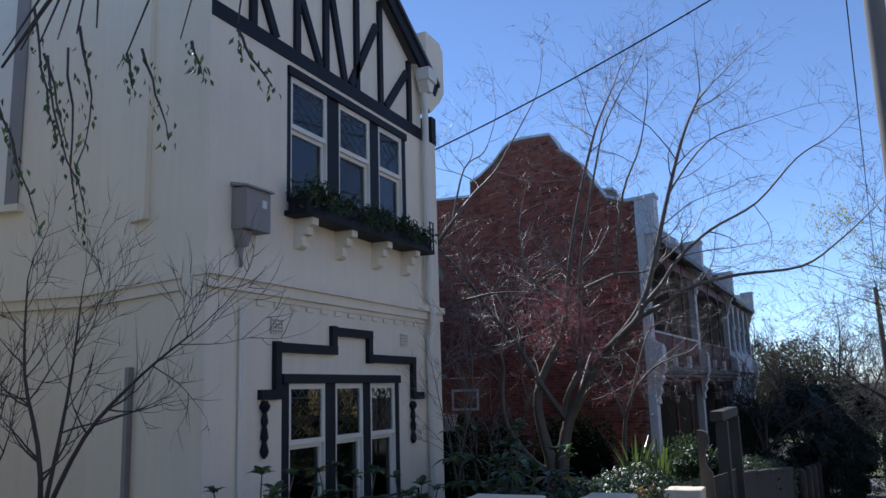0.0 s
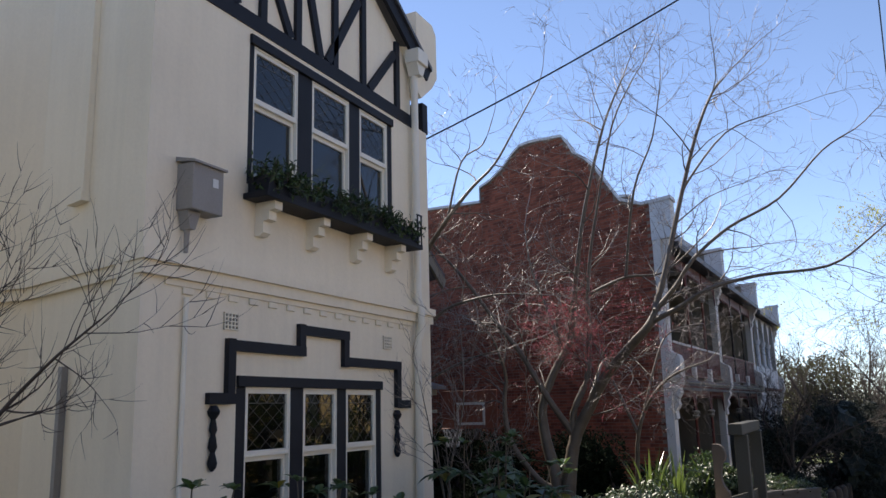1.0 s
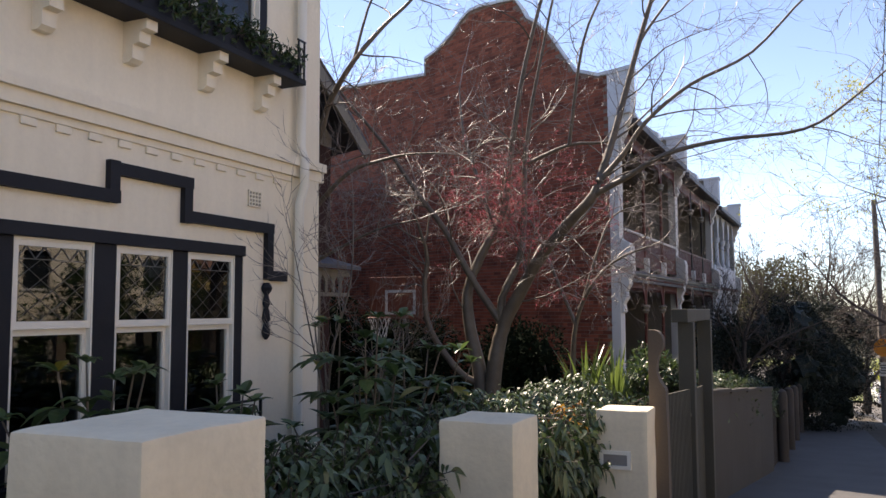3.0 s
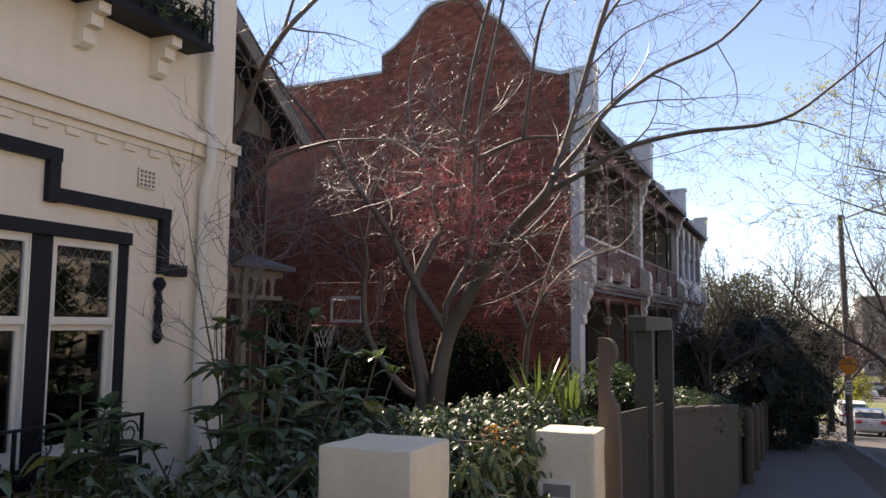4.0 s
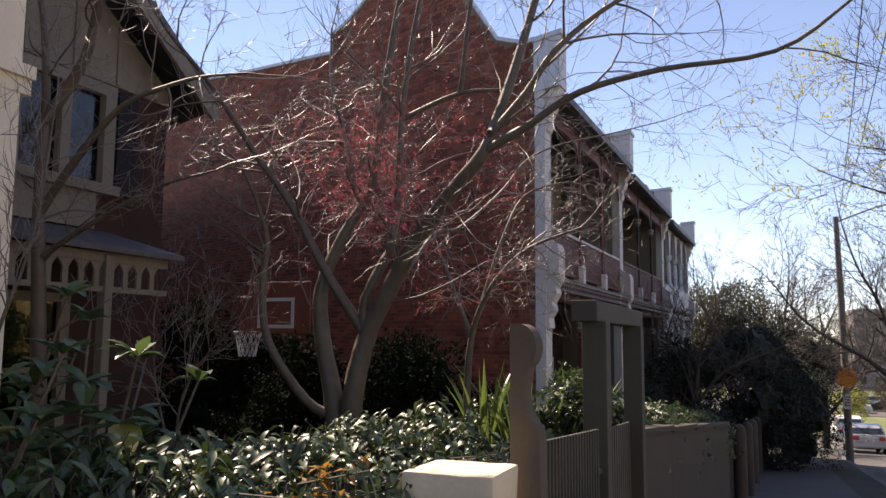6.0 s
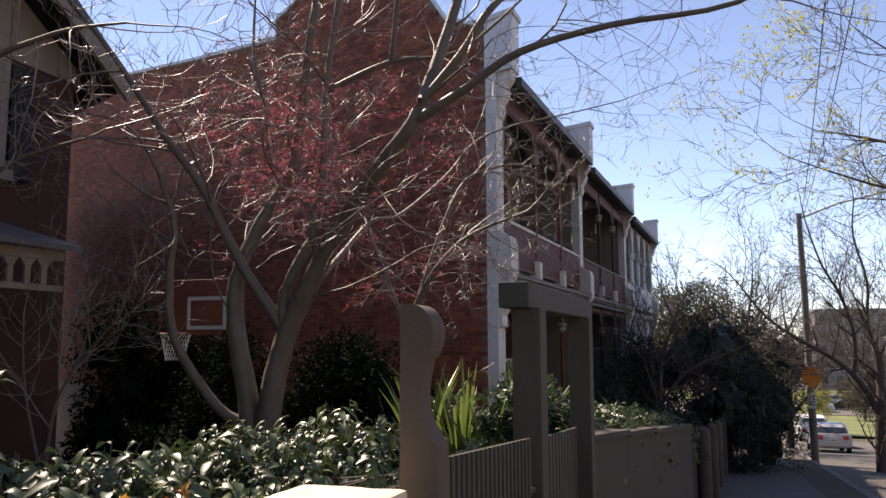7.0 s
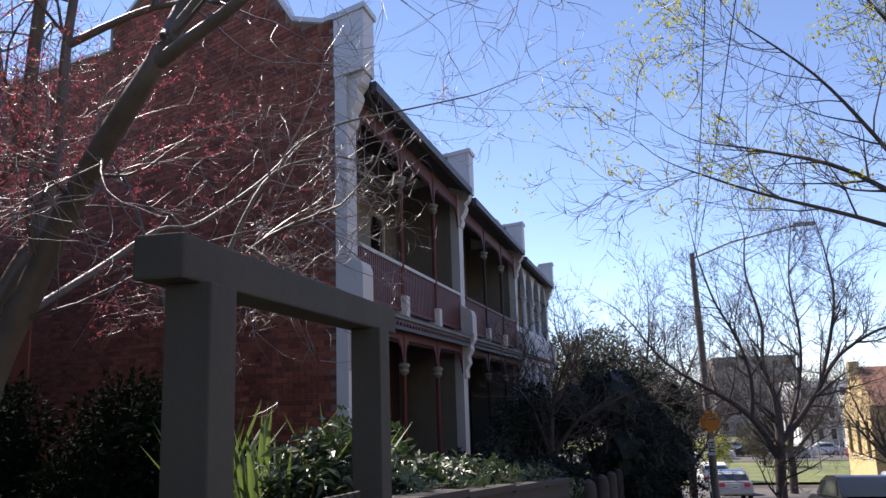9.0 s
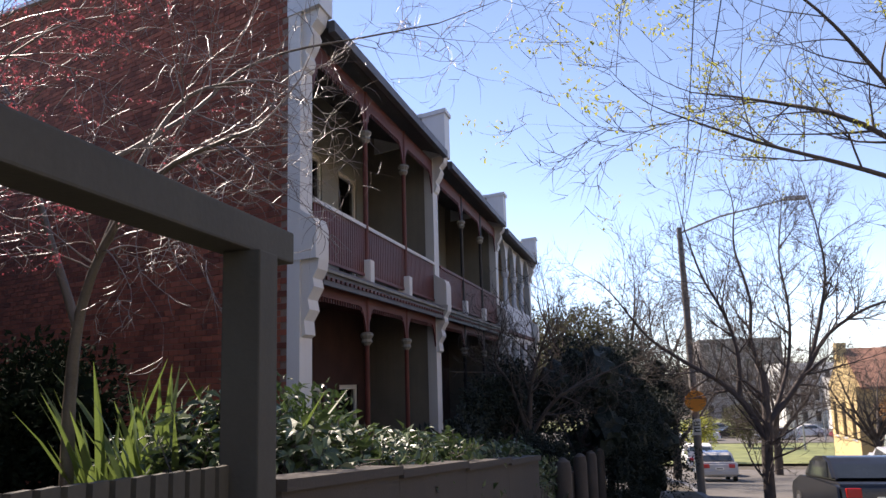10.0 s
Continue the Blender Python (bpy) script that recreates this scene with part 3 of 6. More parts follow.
    on_side(1.28, 2.2, 4.02, 6.9, 0.002, 0.02, "shutter", TRIM_W, far=True)
    on_side(1.02, 2.3, 3.94, 4.02, 0.002, 0.10, "window_sill", RENDER_W, far=True)
    on_side(1.2, 1.27, gz, 2.1, 0.002, 0.06, "waste_pipe", BOX_G)
    return h


cream_house()


# ---- the brick house set back behind the tree ----
def gabled_house():
    hx, gz = -7.6, ground_z(13) - 0.6
    h = thing("house", (hx - 3, 13, gz), "shaded red brick house with cream gable and fretwork verandah", "house")
    low = (11.9, 13.75, 0.0, 1.62)
    top = (12.0, 14.2, 2.98, 4.08)
    part("front_wall", wall_cells(bmesh.new(), [8.6, 15.3], [gz, 4.3], [low, top], lambda bm, a, b, c, d: box(bm, hx - 0.25, hx, a, b, c, d)), SHADE_BRICK, h)
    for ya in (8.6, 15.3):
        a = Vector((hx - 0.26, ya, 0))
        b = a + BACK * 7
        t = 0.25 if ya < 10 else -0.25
        part("side_wall", prism(bmesh.new(), [(a.x, a.y), (b.x, b.y), (b.x, b.y + t), (a.x, a.y + t)], gz, 4.3, on_z), SHADE_BRICK, h)
    # the unlit room is painted as one near-black sheet
    part("dark_backing", box(bmesh.new(), hx - 1.9, hx - 1.8, 9.2, 15.0, gz, 4.3), DARKIN, h)
    # unseen block, added only to keep sky light off the terrace's brick wall
    part("rear_wing", prism(bmesh.new(), [(-9.6, 12.5), (-9.6, 16.6), (-13.5, 21.0), (-20.0, 26.6), (-20.0, 12.5)], gz, 5.4, on_z), SHADE_BRICK, h)
    ry, rz, ey, ez = 12.2, 6.55, 15.75, 4.22
    part("gable", prism(bmesh.new(), [(8.6, 4.3), (15.3, 4.3), (15.3, 4.5), (ry, rz - 0.05), (8.6, 4.5)], hx - 0.2, hx + 0.02, on_x), CREAM_DULL, h, "cream boarded gable")
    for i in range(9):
        part("gable_batten", box(bmesh.new(), hx + 0.02, hx + 0.045, 9.4 + i * 0.7, 9.46 + i * 0.7, 4.32, max(4.4, rz - 0.15 - 0.62 * abs(9.43 + i * 0.7 - ry))), CREAM_DULL, h)
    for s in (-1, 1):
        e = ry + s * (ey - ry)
        part("bargeboard", bar(bmesh.new(), (hx + 0.5, ry, rz + 0.1), (hx + 0.5, e, ez), 0.22, 0.05), CREAM_DULL, h, "cream bargeboard dulled for shade")
        bm = bmesh.new()
        q = [Vector((hx + 0.53, ry, rz + 0.24)), Vector((hx + 0.53, e, ez + 0.14)), Vector((hx + 0.53, e, ez + 0.14)) + BACK * 8, Vector((hx + 0.53, ry, rz + 0.24)) + BACK * 8]
        lo = [bm.verts.new(v) for v in q]
        hi = [bm.verts.new(v + Vector((0, 0, 0.06))) for v in q]
        bm.faces.new(lo), bm.faces.new(hi[::-1])
        for i in range(4):
            bm.faces.new((lo[i], hi[i], hi[(i + 1) % 4], lo[(i + 1) % 4]))
        part("roof", bm, SLATE, h, "dark slate roof")
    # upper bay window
    # black box put in as the shadow beside the window
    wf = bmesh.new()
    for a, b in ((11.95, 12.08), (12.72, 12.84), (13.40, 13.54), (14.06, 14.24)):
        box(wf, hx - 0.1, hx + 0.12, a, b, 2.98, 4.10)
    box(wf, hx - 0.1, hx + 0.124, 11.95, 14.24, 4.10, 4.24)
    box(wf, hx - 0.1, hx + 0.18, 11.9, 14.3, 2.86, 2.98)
    w = part("window_frame", wf, CREAM_DULL, h, "cream painted timber window frame")
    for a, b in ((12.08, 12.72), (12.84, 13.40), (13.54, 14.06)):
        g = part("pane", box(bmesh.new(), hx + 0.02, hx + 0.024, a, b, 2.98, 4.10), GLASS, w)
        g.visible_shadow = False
    part("apron", box(bmesh.new(), hx + 0.002, hx + 0.10, 11.95, 14.0, 2.42, 2.86), CREAM_DULL, h, "cream panel under the window")
    part("painted_window_shadow", box(bmesh.new(), hx + 0.002, hx + 0.12, 14.28, 14.6, 2.9, 4.2), TRIM_B, h)
    # verandah: roof, fretwork valance, posts, window behind
    vx = hx + 1.0
    bm = bmesh.new()
    prism(bm, [(hx + 0.01, 2.42), (vx + 0.2, 2.08), (vx + 0.2, 2.02), (hx + 0.01, 2.34)], 9.0, 14.32, on_y)
    part("verandah_roof", bm, SLATE, h)
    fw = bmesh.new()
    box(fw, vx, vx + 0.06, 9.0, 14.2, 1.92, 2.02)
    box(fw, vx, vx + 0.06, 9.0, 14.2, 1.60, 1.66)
    part("valance_rail", fw, CREAM_DULL, h, "cream painted valance rails")
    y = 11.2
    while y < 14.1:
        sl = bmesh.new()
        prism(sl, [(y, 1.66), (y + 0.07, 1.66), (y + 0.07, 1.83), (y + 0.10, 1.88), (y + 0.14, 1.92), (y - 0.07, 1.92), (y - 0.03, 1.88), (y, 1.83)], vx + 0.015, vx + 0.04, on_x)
        part("fret_slat", sl, CREAM_DULL, h)
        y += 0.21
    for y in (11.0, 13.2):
        part("verandah_post", box(bmesh.new(), vx - 0.02, vx + 0.09, y, y + 0.11, gz, 2.0, 0.01), CREAM_DULL, h, "cream verandah post")
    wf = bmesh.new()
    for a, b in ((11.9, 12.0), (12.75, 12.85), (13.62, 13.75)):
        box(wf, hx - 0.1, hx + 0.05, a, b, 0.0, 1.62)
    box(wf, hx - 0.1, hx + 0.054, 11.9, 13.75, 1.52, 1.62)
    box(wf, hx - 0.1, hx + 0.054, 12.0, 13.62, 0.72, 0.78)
    w = part("window_frame", wf, CREAM_DULL, h, "cream painted sash window under the verandah")
    g = part("pane", box(bmesh.new(), hx - 0.02, hx - 0.016, 12.0, 13.62, 0.0, 1.52), GLASS, w)
    g.visible_shadow = False
    return h


gabled_house()


# ---- the brick terrace ----
T0 = Vector((-3.17, 18.81, 0))
ALONG = Vector((math.sin(radians(2)), math.cos(radians(2)), 0))
PARAPET = [(0.0, 6.12), (0.42, 6.12), (1.04, 6.36), (1.35, 6.78), (1.75, 7.35), (2.05, 7.66), (2.40, 7.9), (2.58, 8.2), (2.75, 8.42), (3.87, 8.58), (4.26, 8.58), (4.54, 8.45), (4.95, 8.15), (5.5, 7.9), (5.95, 7.8), (5.951, 7.38), (9.0, 7.75), (13.0, 8.3), (18.0, 8.9)]
PIERS = (0.0, 6.35, 13.30, 20.2)


def tp(u, w, z):
    """A point of the terrace: u metres along its front, w back from it."""
    v = T0 + ALONG * u + BACK * w
    return (v.x, v.y, z)


def tbox(bm, u0, u1, w0, w1, z0, z1):
    v = [bm.verts.new(tp(u, w, z)) for u in (u0, u1) for w in (w0, w1) for z in (z0, z1)]
    for q in ((0, 1, 3, 2), (4, 6, 7, 5), (0, 4, 5, 1), (2, 3, 7, 6), (0, 2, 6, 4), (1, 5, 7, 3)):
        bm.faces.new([v[i] for i in q])
    return bm


def parapet_at(w):
    for (a, za), (b, zb) in zip(PARAPET, PARAPET[1:]):
        if a <= w <= b:
            return za + (zb - za) * (w - a) / (b - a)
    return PARAPET[-1][1]


FLOOR0, SLAB, RAIL, GUT = -1.75, 2.18, 3.03, 5.22


def pier(house, u, drop, blocky=True):
    """The stuccoed end of a party wall: shaft, bracketed base block at the balcony, console and cap block at the eave."""
    z = -drop
    part("pier_shaft", tbox(bmesh.new(), u - 0.012, u + 0.35, -0.012, 0.20, FLOOR0 - 0.6, 5.25 + z), STUCCO, house, "weathered white stucco pier")
    part("pier_cap", tbox(bmesh.new(), u - 0.03, u + 0.40, -0.34, 0.21, 5.25 + z, 6.10 + z), STUCCO_B, house, "pale stucco cap block")
    part("pier_coping", tbox(bmesh.new(), u - 0.06, u + 0.43, -0.38, 0.23, 6.10 + z, 6.18 + z), STUCCO_B, house)
    c = bmesh.new()
    prof = [(0.0, 4.55), (-0.06, 4.58), (-0.10, 4.68), (-0.07, 4.76), (-0.14, 4.84), (-0.20, 4.96), (-0.17, 5.04), (-0.27, 5.12), (-0.31, 5.25), (0.0, 5.25)]
    prism(c, prof, u + 0.04, u + 0.32, lambda p, q, r: tp(r, p, q + z))
    part("console", c, STUCCO, house, "scrolled stucco console")
    b = bmesh.new()
    tbox(b, u - 0.02, u + 0.37, -0.28, 0.16, SLAB + 0.02, 2.58)
    prism(b, [(-0.28, 2.58), (-0.24, 2.68), (-0.10, 2.74), (-0.012, 2.80), (0.16, 2.80), (0.16, 2.58)], u - 0.01, u + 0.36, lambda p, q, r: tp(r, p, q))
    part("pier_base", b, STUCCO, house, "stucco base block at the balcony")
    c = bmesh.new()
    prof = [(0.0, 1.30), (-0.08, 1.34), (-0.06, 1.50), (-0.15, 1.62), (-0.12, 1.74), (-0.22, 1.88), (-0.20, 1.98), (-0.28, 2.08), (-0.30, SLAB + 0.02), (0.0, SLAB + 0.02)]
    prism(c, prof, u + 0.03, u + 0.33, lambda p, q, r: tp(r, p, q))
    part("console", c, STUCCO, house)


def party_wall(house, u, thick, drop, mat):
    poly = [(0.2, FLOOR0 - 0.8), *[(max(w, 0.2), z - drop) for w, z in PARAPET if w > 0.19 or w == 0.0], (18.0, FLOOR0 - 0.8)]
    bm = bmesh.new()
    prism(bm, poly, u, u + thick, lambda p, q, r: tp(r, p, q))
    return part("party_wall", bm, mat, house, "party wall with a shaped parapet")


def valance(f, top):
    """Lower edge of a verandah frieze: straight, with small curved brackets at its ends."""
    return top - 0.24 - 0.42 * max(0.0, (abs(1 - 2 * f) - 0.72) / 0.28) ** 2


def terrace_house(k):
    u0, u1 = PIERS[k], PIERS[k + 1]
    drop = 0.12 * k
    labels = ("end-of-row red brick terrace house with stucco piers and two-storey verandah",
              "middle terrace house with shaded two-storey verandah between stucco piers",
              "terrace house with a white arched loggia on its upper floor")
    h = thing("terrace_house", tp(u0 + 3, 5, ground_z(20 + u0)), labels[k], "house", "terrace row")
    # own party wall at the start, with a coping along the parapet
    # later party walls take dulled cream in place of the verandah's shade
    party_wall(h, u0 + 0.014, 0.32, drop, MORTAR if k == 0 else CREAM_DULL)
    cp = bmesh.new()
    prev = None
    for w, z in PARAPET:
        ring = [cp.verts.new(tp(u0 + a, max(w, 0.2), z - drop + b)) for a, b in ((-0.06, 0.0), (0.41, 0.0), (0.41, 0.07), (-0.06, 0.07))]
        if prev:
            for i in range(4):
                cp.faces.new((prev[i], ring[i], ring[(i + 1) % 4], prev[(i + 1) % 4]))
        prev = ring
    part("coping", cp, STUCCO_B, h, "pale stucco coping on the parapet")
    pier(h, u0, drop)
    if k == 2:
        pier(h, u1, 0.12 * 3)
        party_wall(h, u1 + 0.014, 0.32, 0.36, RENDER_W)
    if k:
        blk = bmesh.new()
        prism(blk, [(0.46, 5.6), (0.46, 6.35), (0.62, 6.45), (0.95, 6.72), (1.25, 7.05), (1.5, 7.12), (1.5, 5.6)], u0 - 0.02, u0 + 0.37, lambda p, q, r: tp(r, p, q - drop))
        part("parapet_block", blk, STUCCO_B, h, "pale stucco shoulder of the parapet")
    a, b = u0 + 0.36, u1 - 0.014
    # main front wall behind the verandah, with tall openings on both floors
    d = b - a
    holes = []
    for zf in (FLOOR0, SLAB + 0.1):
        holes += [(a + 0.55, a + 1.55, zf, zf + 2.55), (a + 2.5, a + 3.5, zf + 0.3, zf + 2.5), (a + 4.3, a + 5.3, zf + 0.3, zf + 2.5)]
    part("front_wall", wall_cells(bmesh.new(), [a, b], [SLAB - 0.1, 6.0], holes[3:], lambda bm, p, q, r, s: tbox(bm, p, q, 1.7, 1.95, r, s)), BALC, h)
    # ground-floor wall: the shade under the verandah is put into its darker brick
    part("front_wall", wall_cells(bmesh.new(), [a, b], [FLOOR0 - 0.8, SLAB - 0.1], holes[:3], lambda bm, p, q, r, s: tbox(bm, p, q, 1.7, 1.95, r, s)), SHADE_BRICK, h, "brick wall under the verandah, darkened for shade")
    for p, q, r, s in holes:
        tall = abs(r - FLOOR0) < 0.01 or abs(r - SLAB - 0.1) < 0.01
        f = bmesh.new()
        for e in ((p, p + 0.07, r, s), (q - 0.07, q, r, s), (p + 0.07, q - 0.07, s - 0.08, s), (p + 0.07, q - 0.07, (r + s) / 2, (r + s) / 2 + 0.06)):
            tbox(f, e[0], e[1], 1.74, 1.84, e[2], e[3])
        w = part("window_frame", f, TRIM_W if k == 0 else STUCCO, h, "painted door frame" if tall else "painted sash frame")
        g = part("pane", tbox(bmesh.new(), p + 0.07, q - 0.07, 1.79, 1.794, r, s - 0.08), GLASS, w)
        g.visible_shadow = False
    # near-black backing gives the openings their unlit look
    part("dark_backing", tbox(bmesh.new(), a, b, 3.6, 3.7, FLOOR0, 6.0), DARKIN, h)
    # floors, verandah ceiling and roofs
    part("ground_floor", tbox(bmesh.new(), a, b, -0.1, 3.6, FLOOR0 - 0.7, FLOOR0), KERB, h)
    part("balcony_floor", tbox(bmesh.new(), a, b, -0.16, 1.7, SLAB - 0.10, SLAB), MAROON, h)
    part("dark_floor", tbox(bmesh.new(), a, b, 1.95, 3.6, SLAB - 0.1, SLAB), DARKIN, h)
    bm = bmesh.new()
    prism(bm, [(-0.30, GUT - 0.10), (-0.30, GUT), (1.7, GUT + 0.75), (1.7, GUT + 0.69)], a, b, lambda p, q, r: tp(r, p, q - drop))
    part("verandah_roof", bm, SLATE, h, "dark corrugated verandah roof")
    bm = bmesh.new()
    prism(bm, [(-0.40, GUT - 0.16), (-0.40, GUT - 0.03), (-0.37, GUT - 0.01), (-0.29, GUT - 0.01), (-0.29, GUT - 0.16)], a, b, lambda p, q, r: tp(r, p, q - drop))
    part("gutter", bm, SLATE, h, "dark painted gutter")
    bm = bmesh.new()
    prism(bm, [(1.95, 6.0), (4.0, 7.55), (8.0, 6.0)], a, b, lambda p, q, r: tp(r, p, q - drop))
    part("roof", bm, SLATE, h, "dark slate roof")
    if k < 2:
        bays = [a + (b - a) * i / 3 for i in range(4)]
        for zf, top in ((SLAB, GUT - 0.16 - drop), (FLOOR0, SLAB - 0.10)):
            for u in bays[1:3]:
                p = bmesh.new()
                v = tp(u, 0.0, zf)
                rows = [(0.075, 0.0), (0.075, 0.10), (0.045, 0.14), (0.042, 0.2), (0.036, top - zf - 0.75), (0.055, top - zf - 0.72), (0.04, top - zf - 0.66), (0.04, top - zf)]
                lathe(p, v, rows, 10)
                post = part("verandah_post", p, MAROON if k == 0 else IRON, h, "slim dark cast iron post", True)
                c = bmesh.new()
                lathe(c, (v[0], v[1], zf + (top - zf) - 0.78), [(0.045, 0.0), (0.085, 0.05), (0.07, 0.09), (0.10, 0.14), (0.09, 0.17), (0.05, 0.19)], 10)
                part("capital", c, CREAM_DULL, post, "tan foliate capital")
                if zf == SLAB:
                    part("post_block", box(bmesh.new(), v[0] - 0.10, v[0] + 0.10, v[1] - 0.10, v[1] + 0.10, SLAB + 0.001, SLAB + 0.34, 0.02), STUCCO, post, "white stucco post block")
            # curved brackets and frieze between posts
            for i in range(3):
                p, q = bays[i] + 0.02, bays[i + 1] - 0.02
                arch = bmesh.new()
                n = 28
                prof = [(p, top), (q, top)] + [(q + (p - q) * j / n, valance(j / n, top)) for j in range(n + 1)]
                prism(arch, prof, -0.012, 0.018, lambda x, y, r: tp(x, r, y))
                part("frieze", arch, MAROON, h, "maroon iron lace frieze")
                drops = bmesh.new()
                m = int((q - p - 0.2) / 0.09)
                for j in range(m):
                    uu = p + 0.14 + j * 0.09
                    f = (uu - p) / (q - p)
                    zz = valance(f, top)
                    bar(drops, tp(uu, 0.0, zz), tp(uu, 0.0, zz - 0.06), 0.022, 0.012)
                tagged(part("lace_fringe", drops, MAROON, h), kind="stuff")
        # balustrade: rails and slats
        for i in range(3):
            p, q = bays[i] + 0.05, bays[i + 1] - 0.05
            part("handrail", tbox(bmesh.new(), p, q, -0.03, 0.04, RAIL - 0.05, RAIL), STUCCO if k == 0 else MAROON, h, "pale painted handrail" if k == 0 else "")
            part("bottom_rail", tbox(bmesh.new(), p, q, -0.015, 0.025, SLAB + 0.10, SLAB + 0.14), MAROON, h)
            n = int((q - p) / 0.085)
            for j in range(n):
                uu = p + (j + 0.5) * (q - p) / n
                part("baluster", bar(bmesh.new(), tp(uu, 0.005, SLAB + 0.14), tp(uu, 0.005, RAIL - 0.05), 0.064, 0.014), MAROON, h)
        part("balcony_fascia", tbox(bmesh.new(), a, b, -0.20, -0.16, SLAB - 0.24, SLAB - 0.02), IRON if k else SLATE, h)
        part("balcony_moulding", tbox(bmesh.new(), a, b, -0.25, -0.2, SLAB - 0.09, SLAB - 0.06), CREAM_DULL, h, "dull moulded edge of the balcony")
        n = int((b - a) / 0.16)
        for j in range(n):
            uu = a + 0.06 + j * 0.16
            part("bead", tbox(bmesh.new(), uu, uu + 0.08, -0.23, -0.2, SLAB - 0.18, SLAB - 0.14), MAROON, h)
    else:
        # loggia: solid white parapet, slender columns, round arches
        part("loggia_wall", tbox(bmesh.new(), a, b, -0.05, 0.20, SLAB - 0.25, 2.95), STUCCO_B, h, "white rendered balcony wall")
        n = 4
        for i in range(n):
            p, q = a + (b - a) * i / n, a + (b - a) * (i + 1) / n
            arch = bmesh.new()
            m = 14
            r = (q - p) / 2 - 0.10
            prof = [(p, 5.1 - drop), (p, 4.0), (p + 0.10, 4.0)] + [(p + 0.10 + r - r * math.cos(math.pi * j / m), 4.0 + 0.9 * math.sin(math.pi * j / m) * r / 0.72) for j in range(m + 1)] + [(q, 4.0), (q, 5.1 - drop)]
            prism(arch, prof, 0.0, 0.16, lambda x, y, r: tp(x, r, y))
            part("arch", arch, STUCCO_B, h, "white rendered round arch")
            for u in ((p,) if i else ()):
                c = bmesh.new()
                v = tp(u, 0.08, 2.95)
                lathe(c, v, [(0.13, 0), (0.13, 0.06), (0.085, 0.12), (0.07, 0.85), (0.11, 0.90), (0.13, 1.05)], 12)
                part("column", c, STUCCO_B, h, "slender white column", True)
        for i in range(1, n):
            c = bmesh.new()
            u = a + (b - a) * i / n
            lathe(c, tp(u, 0.08, FLOOR0), [(0.13, 0), (0.13, 0.1), (0.09, 0.16), (0.075, 2.9), (0.13, 3.05), (0.13, 3.7)], 12)
            part("column", c, STUCCO_B, h, "slender white column", True)
    return h


TERRACE = [terrace_house(k) for k in range(3)]


# ---- front fences ----
def fence_pillar(x0, x1, y0, y1, top, label):
    gz = ground_z((y0 + y1) / 2) - 0.2
    bm = bmesh.new()
    box(bm, x0, x1, y0, y1, gz, top, 0.02)
    cx, cy = (x0 + x1) / 2, (y0 + y1) / 2
    rng = random.Random(int(y0 * 100))
    cuts = [e for e in bm.edges if e.calc_length() > 0.3]
    bmesh.ops.subdivide_edges(bm, edges=cuts, cuts=9, use_grid_fill=True)
    for v in bm.verts:  # trowelled render is never quite flat
        k = noise.noise(v.co * 4.0) * 0.006 + noise.noise(v.co * 13.0) * 0.0025
        v.co += Vector((1 if v.co.x > cx else -1, 1 if v.co.y > cy else -1, 0)) * k + Vector((0, 0, k if v.co.z > top - 0.05 else 0))
    p = thing("fence_pillar", (cx, cy, gz), label, "pillar", "fence pillars")
    part("shaft", bm, RENDER_P, p, "", True)
    return p


fence_pillar(-2.03, -1.52, 4.66, 5.2, 1.05, "broad cream rendered fence pillar with a flat top")
fence_pillar(-1.95, -1.48, 7.48, 7.97, 0.73, "cream rendered fence pillar beside the hedge")
fence_pillar(-1.57, -1.14, 9.90, 10.30, 0.535, "cream rendered end pillar with a letter slot")


def mail_slot():
    t = thing("letter_slot", (-1.4, 9.85, 0.2), "small recessed letter box in the end pillar", "letter box")
    bm = bmesh.new()
    for q in ((-1.54, -1.28, 0.17, 0.20), (-1.54, -1.28, 0.05, 0.08), (-1.54, -1.51, 0.08, 0.17), (-1.31, -1.28, 0.08, 0.17)):
        box(bm, q[0], q[1], 9.875, 9.8985, q[2], q[3])
    part("slot_frame", bm, TRIM_W, t)
    part("flap", box(bmesh.new(), -1.51, -1.31, 9.885, 9.898, 0.08, 0.17), BOX_G, t)


mail_slot()


def scroll_pier():
    """A carved gatepost: round head, narrow neck, foot that swells."""
    gz = ground_z(10.5) - 0.2
    xb = -1.205
    pts = [(xb, gz), (-1.042, gz), (-1.050, 0.30), (-1.056, 0.50), (-1.060, 0.66), (-1.066, 0.69), (-1.084, 0.705)]
    # a hollow neck under the head
    for i in range(13):
        f = i / 12
        pts.append((-1.090 - 0.023 * f - 0.034 * math.sin(math.pi * f ** 0.8), 0.72 + 0.265 * f))
    for i in range(17):  # round head
        a = radians(-58) + radians(148) * i / 16
        pts.append((-1.160 + 0.088 * math.cos(a), 1.085 + 0.115 * math.sin(a)))
    pts.append((xb, 1.20))
    t = thing("gatepost", (-1.2, 10.45, gz), "weathered brown timber post with a scrolled head", "post")
    bm = bmesh.new()
    prism(bm, pts, 10.38, 10.52, on_y)
    bmesh.ops.bevel(bm, geom=[e for e in bm.edges if len(e.link_faces) == 2 and e.calc_face_angle(0) > 1.2], offset=0.006, segments=2, affect="EDGES")
    part("scroll", bm, SANDST, t)


scroll_pier()


